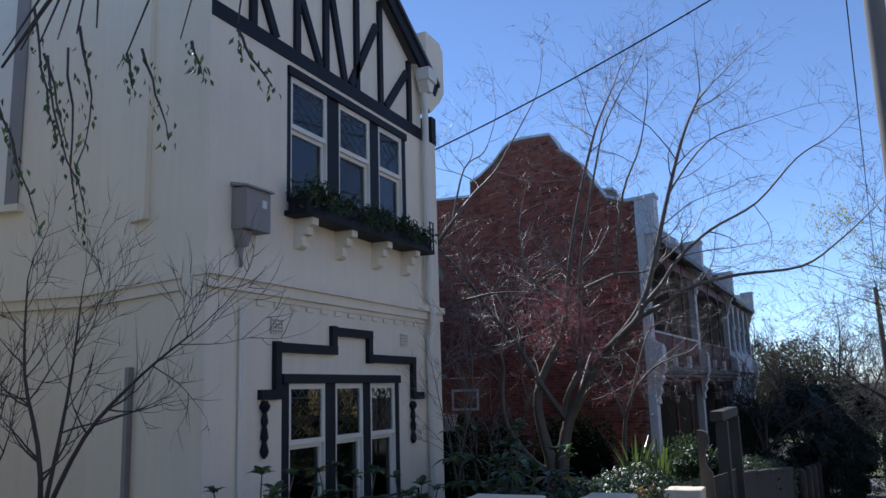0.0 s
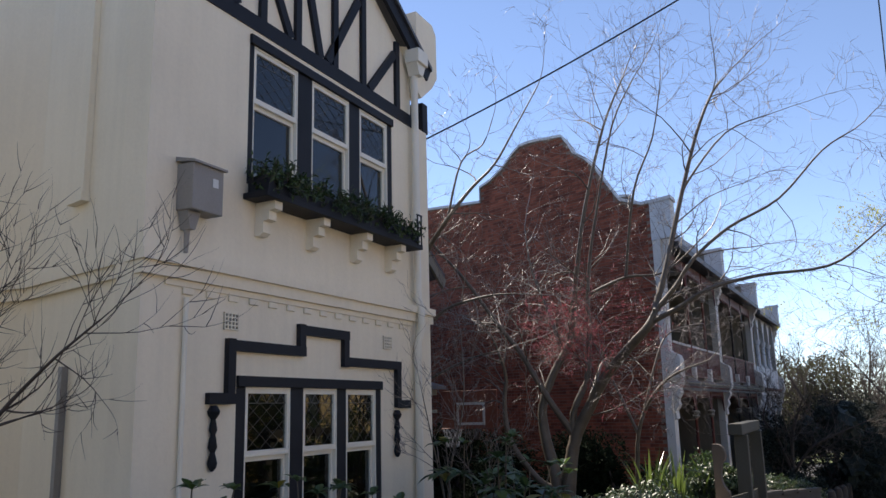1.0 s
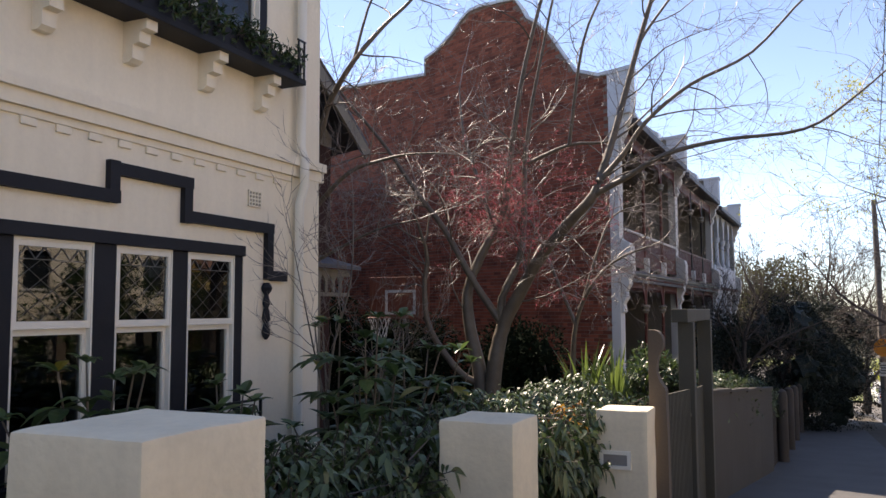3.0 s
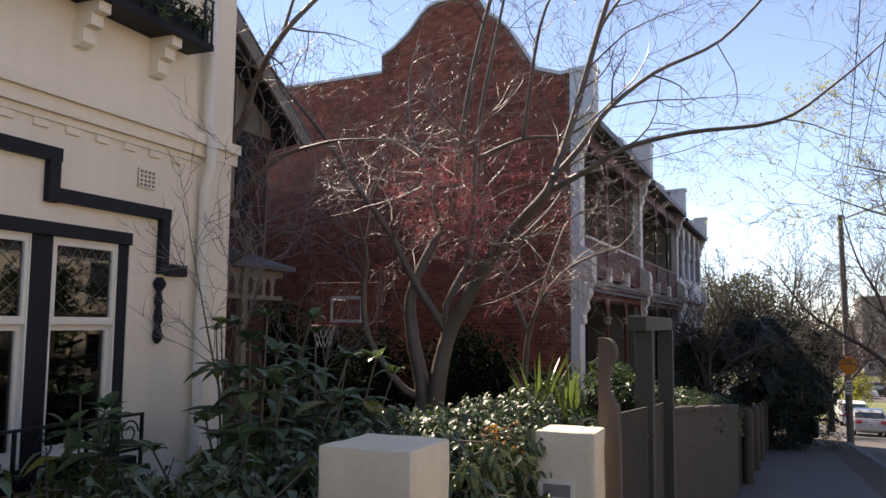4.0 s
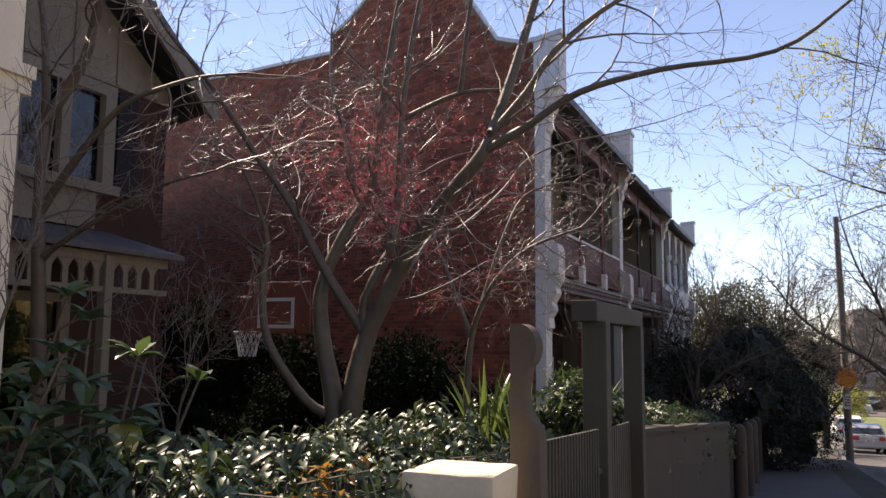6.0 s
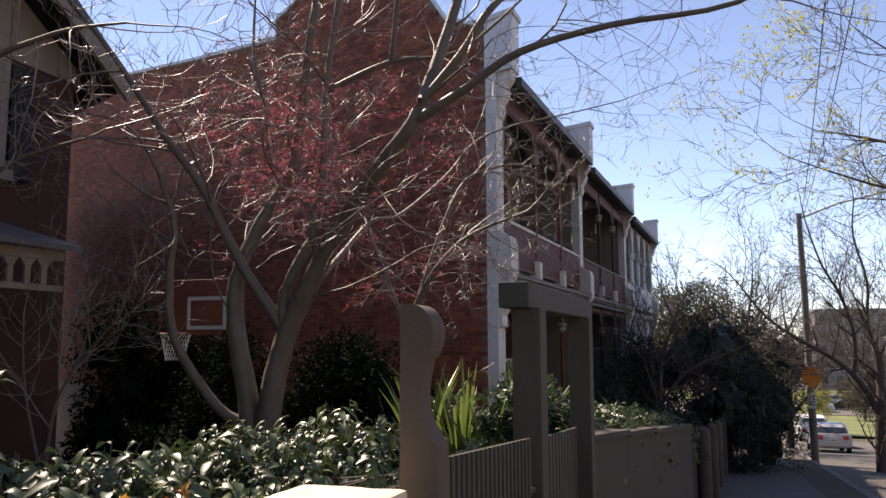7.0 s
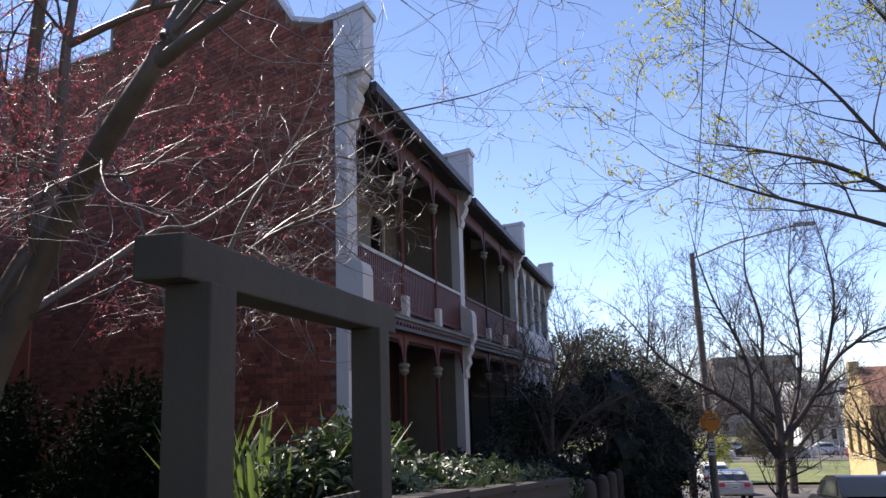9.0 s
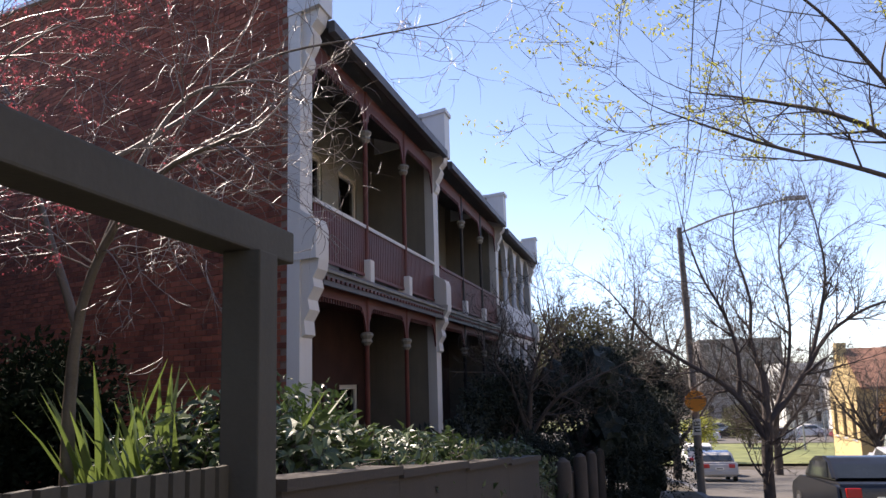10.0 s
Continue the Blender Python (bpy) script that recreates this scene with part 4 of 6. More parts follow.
def gate_arch():
    gz = ground_z(13)
    t = thing("gate_arch", (-1.1, 13, gz), "dark grey timber gateway with two square posts and a heavy lintel", "gateway")
    for y in (11.90, 13.66):
        part("post", box(bmesh.new(), -1.15, -0.99, y, y + 0.17, ground_z(y) - 0.3, 1.245, 0.008), CONC, t)
    bm = bmesh.new()
    box(bm, -1.20, -1.03, 11.80, 14.10, 1.245, 1.385, 0.01)
    part("lintel", bm, CONC, t)
    g = thing("gate", (-1.1, 13, gz), "low grey picket gate standing open under the gateway", "gate")
    for i in range(15):
        y = 12.09 + i * 0.105
        z = 0.50 - 0.005 * i
        part("picket", box(bmesh.new(), -1.12, -1.095, y, y + 0.075, ground_z(y) + 0.06, z), CONC, g)
    for z in (0.15, -0.55):
        part("rail", box(bmesh.new(), -1.15, -1.121, 12.075, 13.655, z, z + 0.08), CONC, g)
    f = thing("picket_fence", (-1.15, 11.5, gz), "short run of dark grey pickets beside the gateway", "fence")
    for i in range(22):
        x = -1.14 + i * 0.005
        y = 10.56 + i * 0.0555
        part("picket", box(bmesh.new(), x - 0.012, x + 0.012, y, y + 0.036, ground_z(y) + 0.04, 0.60 - 0.002 * i), CONC, f)
    part("rail", bar(bmesh.new(), (-1.17, 10.53, 0.3), (-1.06, 11.89, 0.28), 0.03, 0.07), CONC, f)


gate_arch()


def low_wall():
    w = thing("fence_wall", (-0.9, 17, ground_z(17)), "low weathered grey rendered wall along the footpath", "wall")
    a, b = Vector((-1.06, 14.05, 0)), Vector((-0.50, 19.6, 0))
    n = 4
    for i in range(n):
        p, q = a.lerp(b, i / n), a.lerp(b, (i + 1) / n)
        bm = bmesh.new()
        za, zb = 0.28 - 0.105 * (p.y - 14.05) * 0.75, 0.30 - 0.105 * (q.y - 14.05) * 0.75
        v = []
        for x in (-0.18, 0.0):
            v.append([bm.verts.new((p.x + x, p.y, ground_z(p.y) - 0.3)), bm.verts.new((q.x + x, q.y - 0.008, ground_z(q.y) - 0.3)), bm.verts.new((q.x + x, q.y - 0.008, zb)), bm.verts.new((p.x + x, p.y, za))])
        bm.faces.new(v[0]), bm.faces.new(v[1][::-1])
        for k in range(4):
            bm.faces.new((v[0][k], v[1][k], v[1][(k + 1) % 4], v[0][(k + 1) % 4]))
        part("wall_panel", bm, WALLG, w)
        c = bmesh.new()
        bar(c, (p.x - 0.09, p.y, za + 0.025), (q.x - 0.09, q.y - 0.008, zb + 0.025), 0.24, 0.05, up=(0, 0, 1))
        part("coping", c, WALLG, w)
    # far fence: dark slatted panels and posts going on down the street
    f = thing("slat_fence", (-0.3, 25, ground_z(25)), "dark timber slat fence with rounded posts further down the street", "fence")
    y = 19.9
    i = 0
    while y < 31:
        part("slat", box(bmesh.new(), -0.56 + 0.03 * (y - 19.9), -0.53 + 0.03 * (y - 19.9), y, y + 0.11, ground_z(y) - 0.1, ground_z(y) + 1.2 + 0.02 * math.sin(i * 1.7)), SCREEN, f)
        y += 0.145
        i += 1
    for y in (21.5, 24.5, 27.5, 30.9):
        bm = bmesh.new()
        lathe(bm, (-0.42 + 0.03 * (y - 19.9), y, ground_z(y) - 0.1), [(0.11, 0), (0.11, 1.45), (0.09, 1.55), (0.03, 1.6)], 12)
        part("post", bm, SCREEN, f, "", True)


low_wall()


# ---- plants ----
def hedge_run(name, a, b, wide, top, deep, count, mat, rng, label, size=(0.115, 0.05), bump=0.16, category="hedge", broad=False):
    """A loose hedge from a to b (x, y, top): shoots of paired leaves over a solid dark core."""
    a, b = Vector(a), Vector(b)
    d = (b - a)
    length = Vector((d.x, d.y, 0)).length
    side = Vector((-d.y, d.x, 0)).normalized()
    t = thing(name, ((a.x + b.x) / 2, (a.y + b.y) / 2, ground_z((a.y + b.y) / 2)), label, category)
    vs, fs = [], []
    tv, tf = [], []
    shoots = count // 7
    for k in range(shoots):
        f = rng.random()
        s = rng.uniform(-1, 1)
        crown = top(a.lerp(b, f)) if callable(top) else a.lerp(b, f).z
        crown += bump * noise.noise(Vector((f * length * 1.7, s * 2, 3.1))) + bump * 0.8 * noise.noise(Vector((f * length * 5, s * 4, 9.1)))
        edge = math.sqrt(max(0, 1 - abs(s) ** 3))
        if rng.random() < 0.62:
            z = crown - deep * (1 - edge) - rng.uniform(0, 0.12)
            o = s * wide / 2
            way = Vector((rng.gauss(0, 0.5), rng.gauss(0, 0.5), 1.0))
        else:
            z = crown - rng.uniform(0.05, deep)
            sg = 1 if rng.random() < 0.6 else -1
            o = -sg * wide / 2 * rng.uniform(0.75, 1.05)
            way = side * (-sg) + Vector((rng.gauss(0, 0.5), rng.gauss(0, 0.5), rng.uniform(-0.1, 0.7)))
        way.normalize()
        p = a + Vector((d.x, d.y, 0)) * f + side * o
        p.z = z
        long = rng.uniform(0.10, 0.24)
        tube(tv, tf, [p - way * 0.15, p + way * long], [0.006, 0.003], 3)
        for j in range(7):
            q = p + way * long * (j + 0.4) / 7
            ang = j * 2.4 + rng.random()
            u = any_way(rng)
            out = (u - way * u.dot(way)).normalized() * 0.9 + way * rng.uniform(0.1, 0.7)
            out.z -= 0.3
            out.normalize()
            sc = rng.uniform(0.6, 1.2)
            if broad:
                broad_leaf(vs, fs, q, out, way, size[0] * sc, size[1] * sc, rng.uniform(0.3, 1.0))
            else:
                leaf(vs, fs, q, out, way, size[0] * sc, size[1] * sc)
    tagged(part("foliage", (vs, fs), mat, t, "", "round" if broad else False), kind="stuff")
    tagged(part("twig_growth", (tv, tf), BARK_D, t), kind="stuff")
    # solid hull in near-black leaf colour stands for the shade inside the hedge
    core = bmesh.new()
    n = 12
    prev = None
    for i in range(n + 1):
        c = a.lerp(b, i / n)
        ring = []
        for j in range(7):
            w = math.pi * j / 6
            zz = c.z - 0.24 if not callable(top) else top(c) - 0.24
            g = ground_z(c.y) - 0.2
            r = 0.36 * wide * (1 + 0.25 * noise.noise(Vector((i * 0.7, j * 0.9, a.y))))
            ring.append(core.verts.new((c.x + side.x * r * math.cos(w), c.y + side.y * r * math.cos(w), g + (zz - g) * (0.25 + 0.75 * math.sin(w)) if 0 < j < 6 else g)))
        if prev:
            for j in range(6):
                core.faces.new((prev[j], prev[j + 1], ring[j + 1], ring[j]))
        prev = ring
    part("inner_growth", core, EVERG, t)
    return t


RNG = random.Random(5)
hedge_run("hedge", (-2.5, 5.4, 0.55), (-2.3, 9.0, 0.50), 0.9, None, 0.8, 10500, HEDGE, RNG, "glossy green privet-like hedge behind the fence pillars", (0.11, 0.040), broad=True)
hedge_run("hedge", (-2.4, 8.8, 0.52), (-2.2, 12.2, 0.42), 1.4, None, 0.9, 20300, HEDGE, RNG, "sunlit glossy hedge with a few yellowing leaves", (0.105, 0.038), broad=True)
hedge_run("hedge", (-1.62, 14.7, 0.36), (-1.35, 17.2, 0.18), 0.8, None, 0.7, 6000, HEDGE, RNG, "clipped glossy hedge behind the low wall")
hedge_run("hedge", (-1.3, 17.2, 0.16), (-0.95, 21.5, -0.28), 0.8, None, 0.6, 5000, HEDGE, RNG, "bright green hedge topping the low wall")
hedge_run("shrub", (-3.3, 16.2, 0.15), (-2.9, 17.0, 0.15), 0.8, None, 0.9, 2000, HEDGE, RNG, "glossy shrub at the foot of the brick wall", category="shrub", bump=0.35)
hedge_run("shrub", (-1.95, 14.9, 0.40), (-1.75, 15.7, 0.30), 0.6, None, 0.7, 2200, HEDGE, RNG, "rounded glossy shrub near the gateway", category="shrub", bump=0.3)


def window_box_plants():
    t = thing("window_box_plants", (-4.66, 8.2, 3.9), "dark green trailing plants filling the window box", "plant")
    vs, fs, tv, tf = [], [], [], []
    rng = random.Random(9)
    for k in range(330):
        y = rng.uniform(6.72, 9.72)
        lump = 0.12 * noise.noise(Vector((y * 2.2, 1, 1)))
        p = Vector((-4.66 + rng.uniform(-0.08, 0.16), y, 3.86))
        way = Vector((rng.gauss(0.15, 0.35), rng.gauss(0, 0.4), 1)).normalized()
        if rng.random() < 0.3:
            way = Vector((0.8, rng.gauss(0, 0.4), rng.uniform(-0.7, 0.3))).normalized()
        long = rng.uniform(0.1, 0.26) + lump
        tube(tv, tf, [p, p + way * long], [0.005, 0.002], 3)
        for j in range(9):
            q = p + way * long * (j + 0.5) / 9
            out = (any_way(rng) + way * 0.4).normalized()
            leaf(vs, fs, q, out, way, rng.uniform(0.05, 0.1), rng.uniform(0.02, 0.04))
    tagged(part("foliage", (vs, fs), SHRUB, t), kind="stuff")
    tagged(part("stem_growth", (tv, tf), BARK_D, t), kind="stuff")


window_box_plants()


def broad_plant(at, height, n_stems, rng, label, mat=BROADL, size=0.3, yellow=0.04):
    """A leggy shrub with whorls of long drooping leaves at the tops of its stems."""
    t = thing("shrub", at, label, "shrub", "broad-leaved shrubs")
    tv, tf, vs, fs, yv, yf = [], [], [], [], [], []
    at = Vector(at)
    for s in range(n_stems):
        a = rng.uniform(0, 2 * math.pi)
        lean = rng.uniform(0.05, 0.35)
        tip = at + Vector((math.cos(a) * lean * height, math.sin(a) * lean * height, height * rng.uniform(0.55, 1.0)))
        mid = at.lerp(tip, 0.5) + Vector((0, 0, 0.06))
        tube(tv, tf, [at, mid, tip], [0.016, 0.012, 0.006], 5)
        for whorl in range(4):
            c = mid.lerp(tip, whorl / 3)
            for j in range(6 if whorl < 3 else 9):
                w = j * 1.05 + whorl * 0.5 + rng.random() * 0.4
                out = Vector((math.cos(w), math.sin(w), rng.uniform(-0.1, 0.5) + (0.6 if whorl == 3 else 0.0))).normalized()
                big = size * rng.uniform(0.55, 1.0) * (1.0 if whorl < 3 else rng.uniform(0.4, 0.8))
                if rng.random() < yellow:
                    broad_leaf(yv, yf, c, out, Vector((0, 0, 1)), big, big * 0.42, rng.uniform(0.2, 0.6))
                else:
                    broad_leaf(vs, fs, c, out, Vector((0, 0, 1)), big, big * 0.40, rng.uniform(0.1, 0.6))
    part("stem_growth", (tv, tf), BARK, t)
    tagged(part("foliage", (vs, fs), mat, t), kind="stuff")
    if yv:
        tagged(part("yellow_leaves", (yv, yf), YELLOWL, t, "yellowing leaves"), kind="stuff")
    return t


rr = random.Random(21)
for x, y, hgt, n, lab in ((-3.9, 9.5, 1.75, 8, "leggy shrub with whorls of dark leaves against the house corner"),
                          (-3.0, 8.5, 1.62, 8, "broad-leaved shrub with drooping green leaves"),
                          (-3.15, 9.5, 1.6, 9, "broad-leaved shrub with a few yellow leaves"),
                          (-3.5, 10.5, 0.9, 8, "dark broad-leaved shrub in shade"),
                          (-4.15, 5.4, 1.25, 6, "small dark shrub under the house wall"),
                          (-4.2, 7.0, 1.3, 7, "dark leafy shrub below the front window"),
                          (-4.1, 8.2, 1.2, 7, "dark leafy shrub below the front window")):
    broad_plant((x, y, ground_z(y) - 0.16), hgt * 1.12 + 0.3, n + 2, rr, lab, size=0.33, yellow=0.035)


def flax(at, blades, height, rng, label, group="strap-leaved plants"):
    t = thing("flax", at, label, "plant", group)
    at = Vector(at)
    for k in range(blades):
        a = rng.uniform(0, 2 * math.pi)
        lean = rng.uniform(0.05, 0.5)
        hgt = height * rng.uniform(0.6, 1.0)
        wide = rng.uniform(0.07, 0.11)
        side = Vector((-math.sin(a), math.cos(a), 0))
        fw = Vector((math.cos(a), math.sin(a), 0))
        vs, fs = [], []
        n = 6
        for i in range(n + 1):
            f = i / n
            c = at + fw * (0.05 + lean * hgt * f * f) + Vector((0, 0, hgt * (f - 0.25 * lean * f * f)))
            w = wide * (1 - f ** 2.5) * (0.6 + 0.4 * min(1, f * 4)) + 0.002
            vs += [c - side * w / 2, c + fw * (-w * 0.2), c + side * w / 2]
        for i in range(n):
            j = 3 * i
            fs += [(j, j + 1, j + 4, j + 3), (j + 1, j + 2, j + 5, j + 4)]
        part("blade", (vs, fs), FLAXM, t)
    return t


garden_bed = thing("garden_bed", (-2.7, 15.7, ground_z(15.7)), "raised earth bed under the strap-leaved plants", "garden bed")
part("soil", box(bmesh.new(), -3.7, -1.9, 15.0, 16.5, ground_z(15.7) - 0.3, -0.74, 0.05), SOIL, garden_bed)


def autumn_shrub():
    t = thing("shrub", (-1.95, 9.5, ground_z(9.5)), "small shrub with orange and yellow autumn leaves by the end pillar", "shrub")
    rng = random.Random(52)
    tv, tf, vs, fs, ov, of = [], [], [], [], [], []
    for k in range(26):
        p = Vector((-1.95 + rng.gauss(0, 0.12), 9.55 + rng.gauss(0, 0.16), ground_z(9.5) - 0.1))
        tip = Vector((-1.72 + rng.gauss(0, 0.09), 9.62 + rng.gauss(0, 0.14), rng.uniform(0.2, 0.62)))
        tube(tv, tf, [p, p.lerp(tip, 0.6), tip], [0.006, 0.004, 0.002], 3)
        for j in range(12):
            q = p.lerp(tip, 1 - 0.5 * rng.random() ** 1.5)
            if rng.random() < 0.55:
                leaf(ov, of, q, any_way(rng), Vector((0, 0, 1)), rng.uniform(0.04, 0.075), 0.028)
            else:
                leaf(vs, fs, q, any_way(rng), Vector((0, 0, 1)), rng.uniform(0.04, 0.075), 0.028)
    part("stem_growth", (tv, tf), BARK_D, t)
    tagged(part("foliage", (vs, fs), HEDGE, t), kind="stuff")
    tagged(part("orange_leaves", (ov, of), ORANGEL, t, "orange-yellow turned leaves"), kind="stuff")


autumn_shrub()
flax((-2.65, 15.75, -0.75), 30, 1.85, rr, "tall yellow-green strap-leaved flax behind the gateway")
flax((-3.15, 15.95, -0.75), 28, 1.8, rr, "tall sunlit flax with upright blades")
flax((-2.25, 15.3, -0.75), 16, 1.6, rr, "strap-leaved flax beside the boundary wall")
flax((-2.05, 15.95, -0.75), 18, 1.75, rr, "yellow-green flax near the hedge")


# ---- bare trees ----
def grow(store, p, way, long, rad, level, rng, spec):
    """A branch that wanders, tapers and divides. store: (bark lists, twig lists, tips)."""
    n = 5
    pts, radii = [p], [rad]
    d = way.normalized()
    bend = any_way(rng) * spec["wander"] * 0.6
    for i in range(n):
        d = (d + bend + any_way(rng) * spec["wander"] * 0.6 + Vector((0, 0, spec["lift"]))).normalized()
        pts.append(pts[-1] + d * long / n)
        radii.append(rad * (1 - (0.62 if level < spec["levels"] else 0.75) * (i + 1) / n))
    if rad > 0.012:
        tube(*store[0], pts, radii, 7 if rad > 0.04 else 5)
    else:
        tube(*store[1], pts, radii, 4)
    if level >= spec["levels"]:
        store[2].append((pts[-1], d))
        return
    kids = spec["kids"][min(level, len(spec["kids"]) - 1)]
    for k in range(kids):
        f = rng.uniform(0.25, 1.0)
        i = min(int(f * n), n - 1)
        q = pts[i].lerp(pts[i + 1], f * n - i)
        u = any_way(rng)
        dd = (pts[i + 1] - pts[i]).normalized()
        out = (u - dd * u.dot(dd)).normalized()
        nd = (dd * rng.uniform(0.45, 0.95) + out * spec["spread"]).normalized()
        grow(store, q, nd, long * rng.uniform(*spec["ratio"]), max(radii[i] * rng.uniform(0.45, 0.68), spec["thin"]), level + 1, rng, spec)
    grow(store, pts[-1], d, long * 0.6, radii[-1], level + 1, rng, spec)


def bare_tree(name, base, label, limbs, spec, rng, bark=BARK, twig=TWIG, clusters=None):
    """limbs: (points, first radius, last radius). Twigs grow off every limb; clusters(tip, way) may add leaves."""
    t = thing(name, base, label, "tree")
    trunkv, trunkf = [], []
    store = (([], []), ([], []), [])
    joints = []
    for pts, r0, r1, *thin_out in limbs:
        pts = [Vector(q) for q in pts]
        if joints:  # a limb starts inside the limb that bears it
            near = min(joints, key=lambda q: (q - pts[0]).length)
            if (near - pts[0]).length < 0.6:
                pts[0] = near.copy()
        smooth = []
        for i in range(len(pts) - 1):
            a, b = pts[i], pts[i + 1]
            pa, pb = pts[max(i - 1, 0)], pts[min(i + 2, len(pts) - 1)]
            for k in range(4):
                f = k / 4
                smooth.append(0.5 * ((2 * a) + (b - pa) * f + (2 * pa - 5 * a + 4 * b - pb) * f * f + (3 * a - pa - 3 * b + pb) * f ** 3))
        smooth.append(pts[-1])
        joints += smooth[:-2]
        k = len(smooth)
        radii = [r0 + (r1 - r0) * (i / (k - 1)) ** 0.8 for i in range(k)]
        lv, lf = [], []
        tube(lv, lf, smooth, radii, 9)
        part("limb" if r0 < 0.1 else "trunk", (lv, lf), bark, t, "", "round")
        total = sum((b - a).length for a, b in zip(smooth, smooth[1:]))
        shoots = int(total * spec["density"] * (thin_out[0] if thin_out else 1.0))
        for s in range(shoots):
            f = spec.get("start", 0.25) + (1 - spec.get("start", 0.25)) * rng.random()
            i = min(int(f * (k - 1)), k - 2)
            q = smooth[i].lerp(smooth[i + 1], f * (k - 1) - i)
            dd = (smooth[i + 1] - smooth[i]).normalized()
            u = any_way(rng)
            out = (u - dd * u.dot(dd)).normalized()
            way = (dd * rng.uniform(0.3, 0.9) + out * spec["spread"] + Vector(spec.get("pull", (0, 0, 0)))).normalized()
            grow(store, q, way, spec["first"] * rng.uniform(0.5, 1.15), max(min(radii[i] * 0.5, spec["shoot"]), spec["thin"]), spec.get("from", 1), rng, spec)
        grow(store, smooth[-1], (smooth[-1] - smooth[-2]), spec["first"] * 0.9, r1, 1, rng, spec)
    if store[0][0]:
        tagged(part("branchwork", store[0], bark, t, "", "round"), kind="stuff")
    if store[1][0]:
        tagged(part("twig_growth", store[1], twig, t, "", "round"), kind="stuff")
    if clusters:
        clusters(t, store[2], rng)
    return t


def blossom(t, tips, rng):
    vs, fs = [], []
    for p, d in tips:
        if rng.random() < 1.25 - (p - Vector((-3.7, 14.6, 2.75))).length / 1.35:
            for k in range(rng.randint(16, 32)):
                q = p - d * rng.uniform(0, 0.45) + any_way(rng) * 0.015
                leaf(vs, fs, q, any_way(rng), Vector((0, 0, 1)), rng.uniform(0.014, 0.028), rng.uniform(0.009, 0.016))
    tagged(part("blossom", (vs, fs), BUD, t, "clusters of dark pink buds"), kind="stuff")


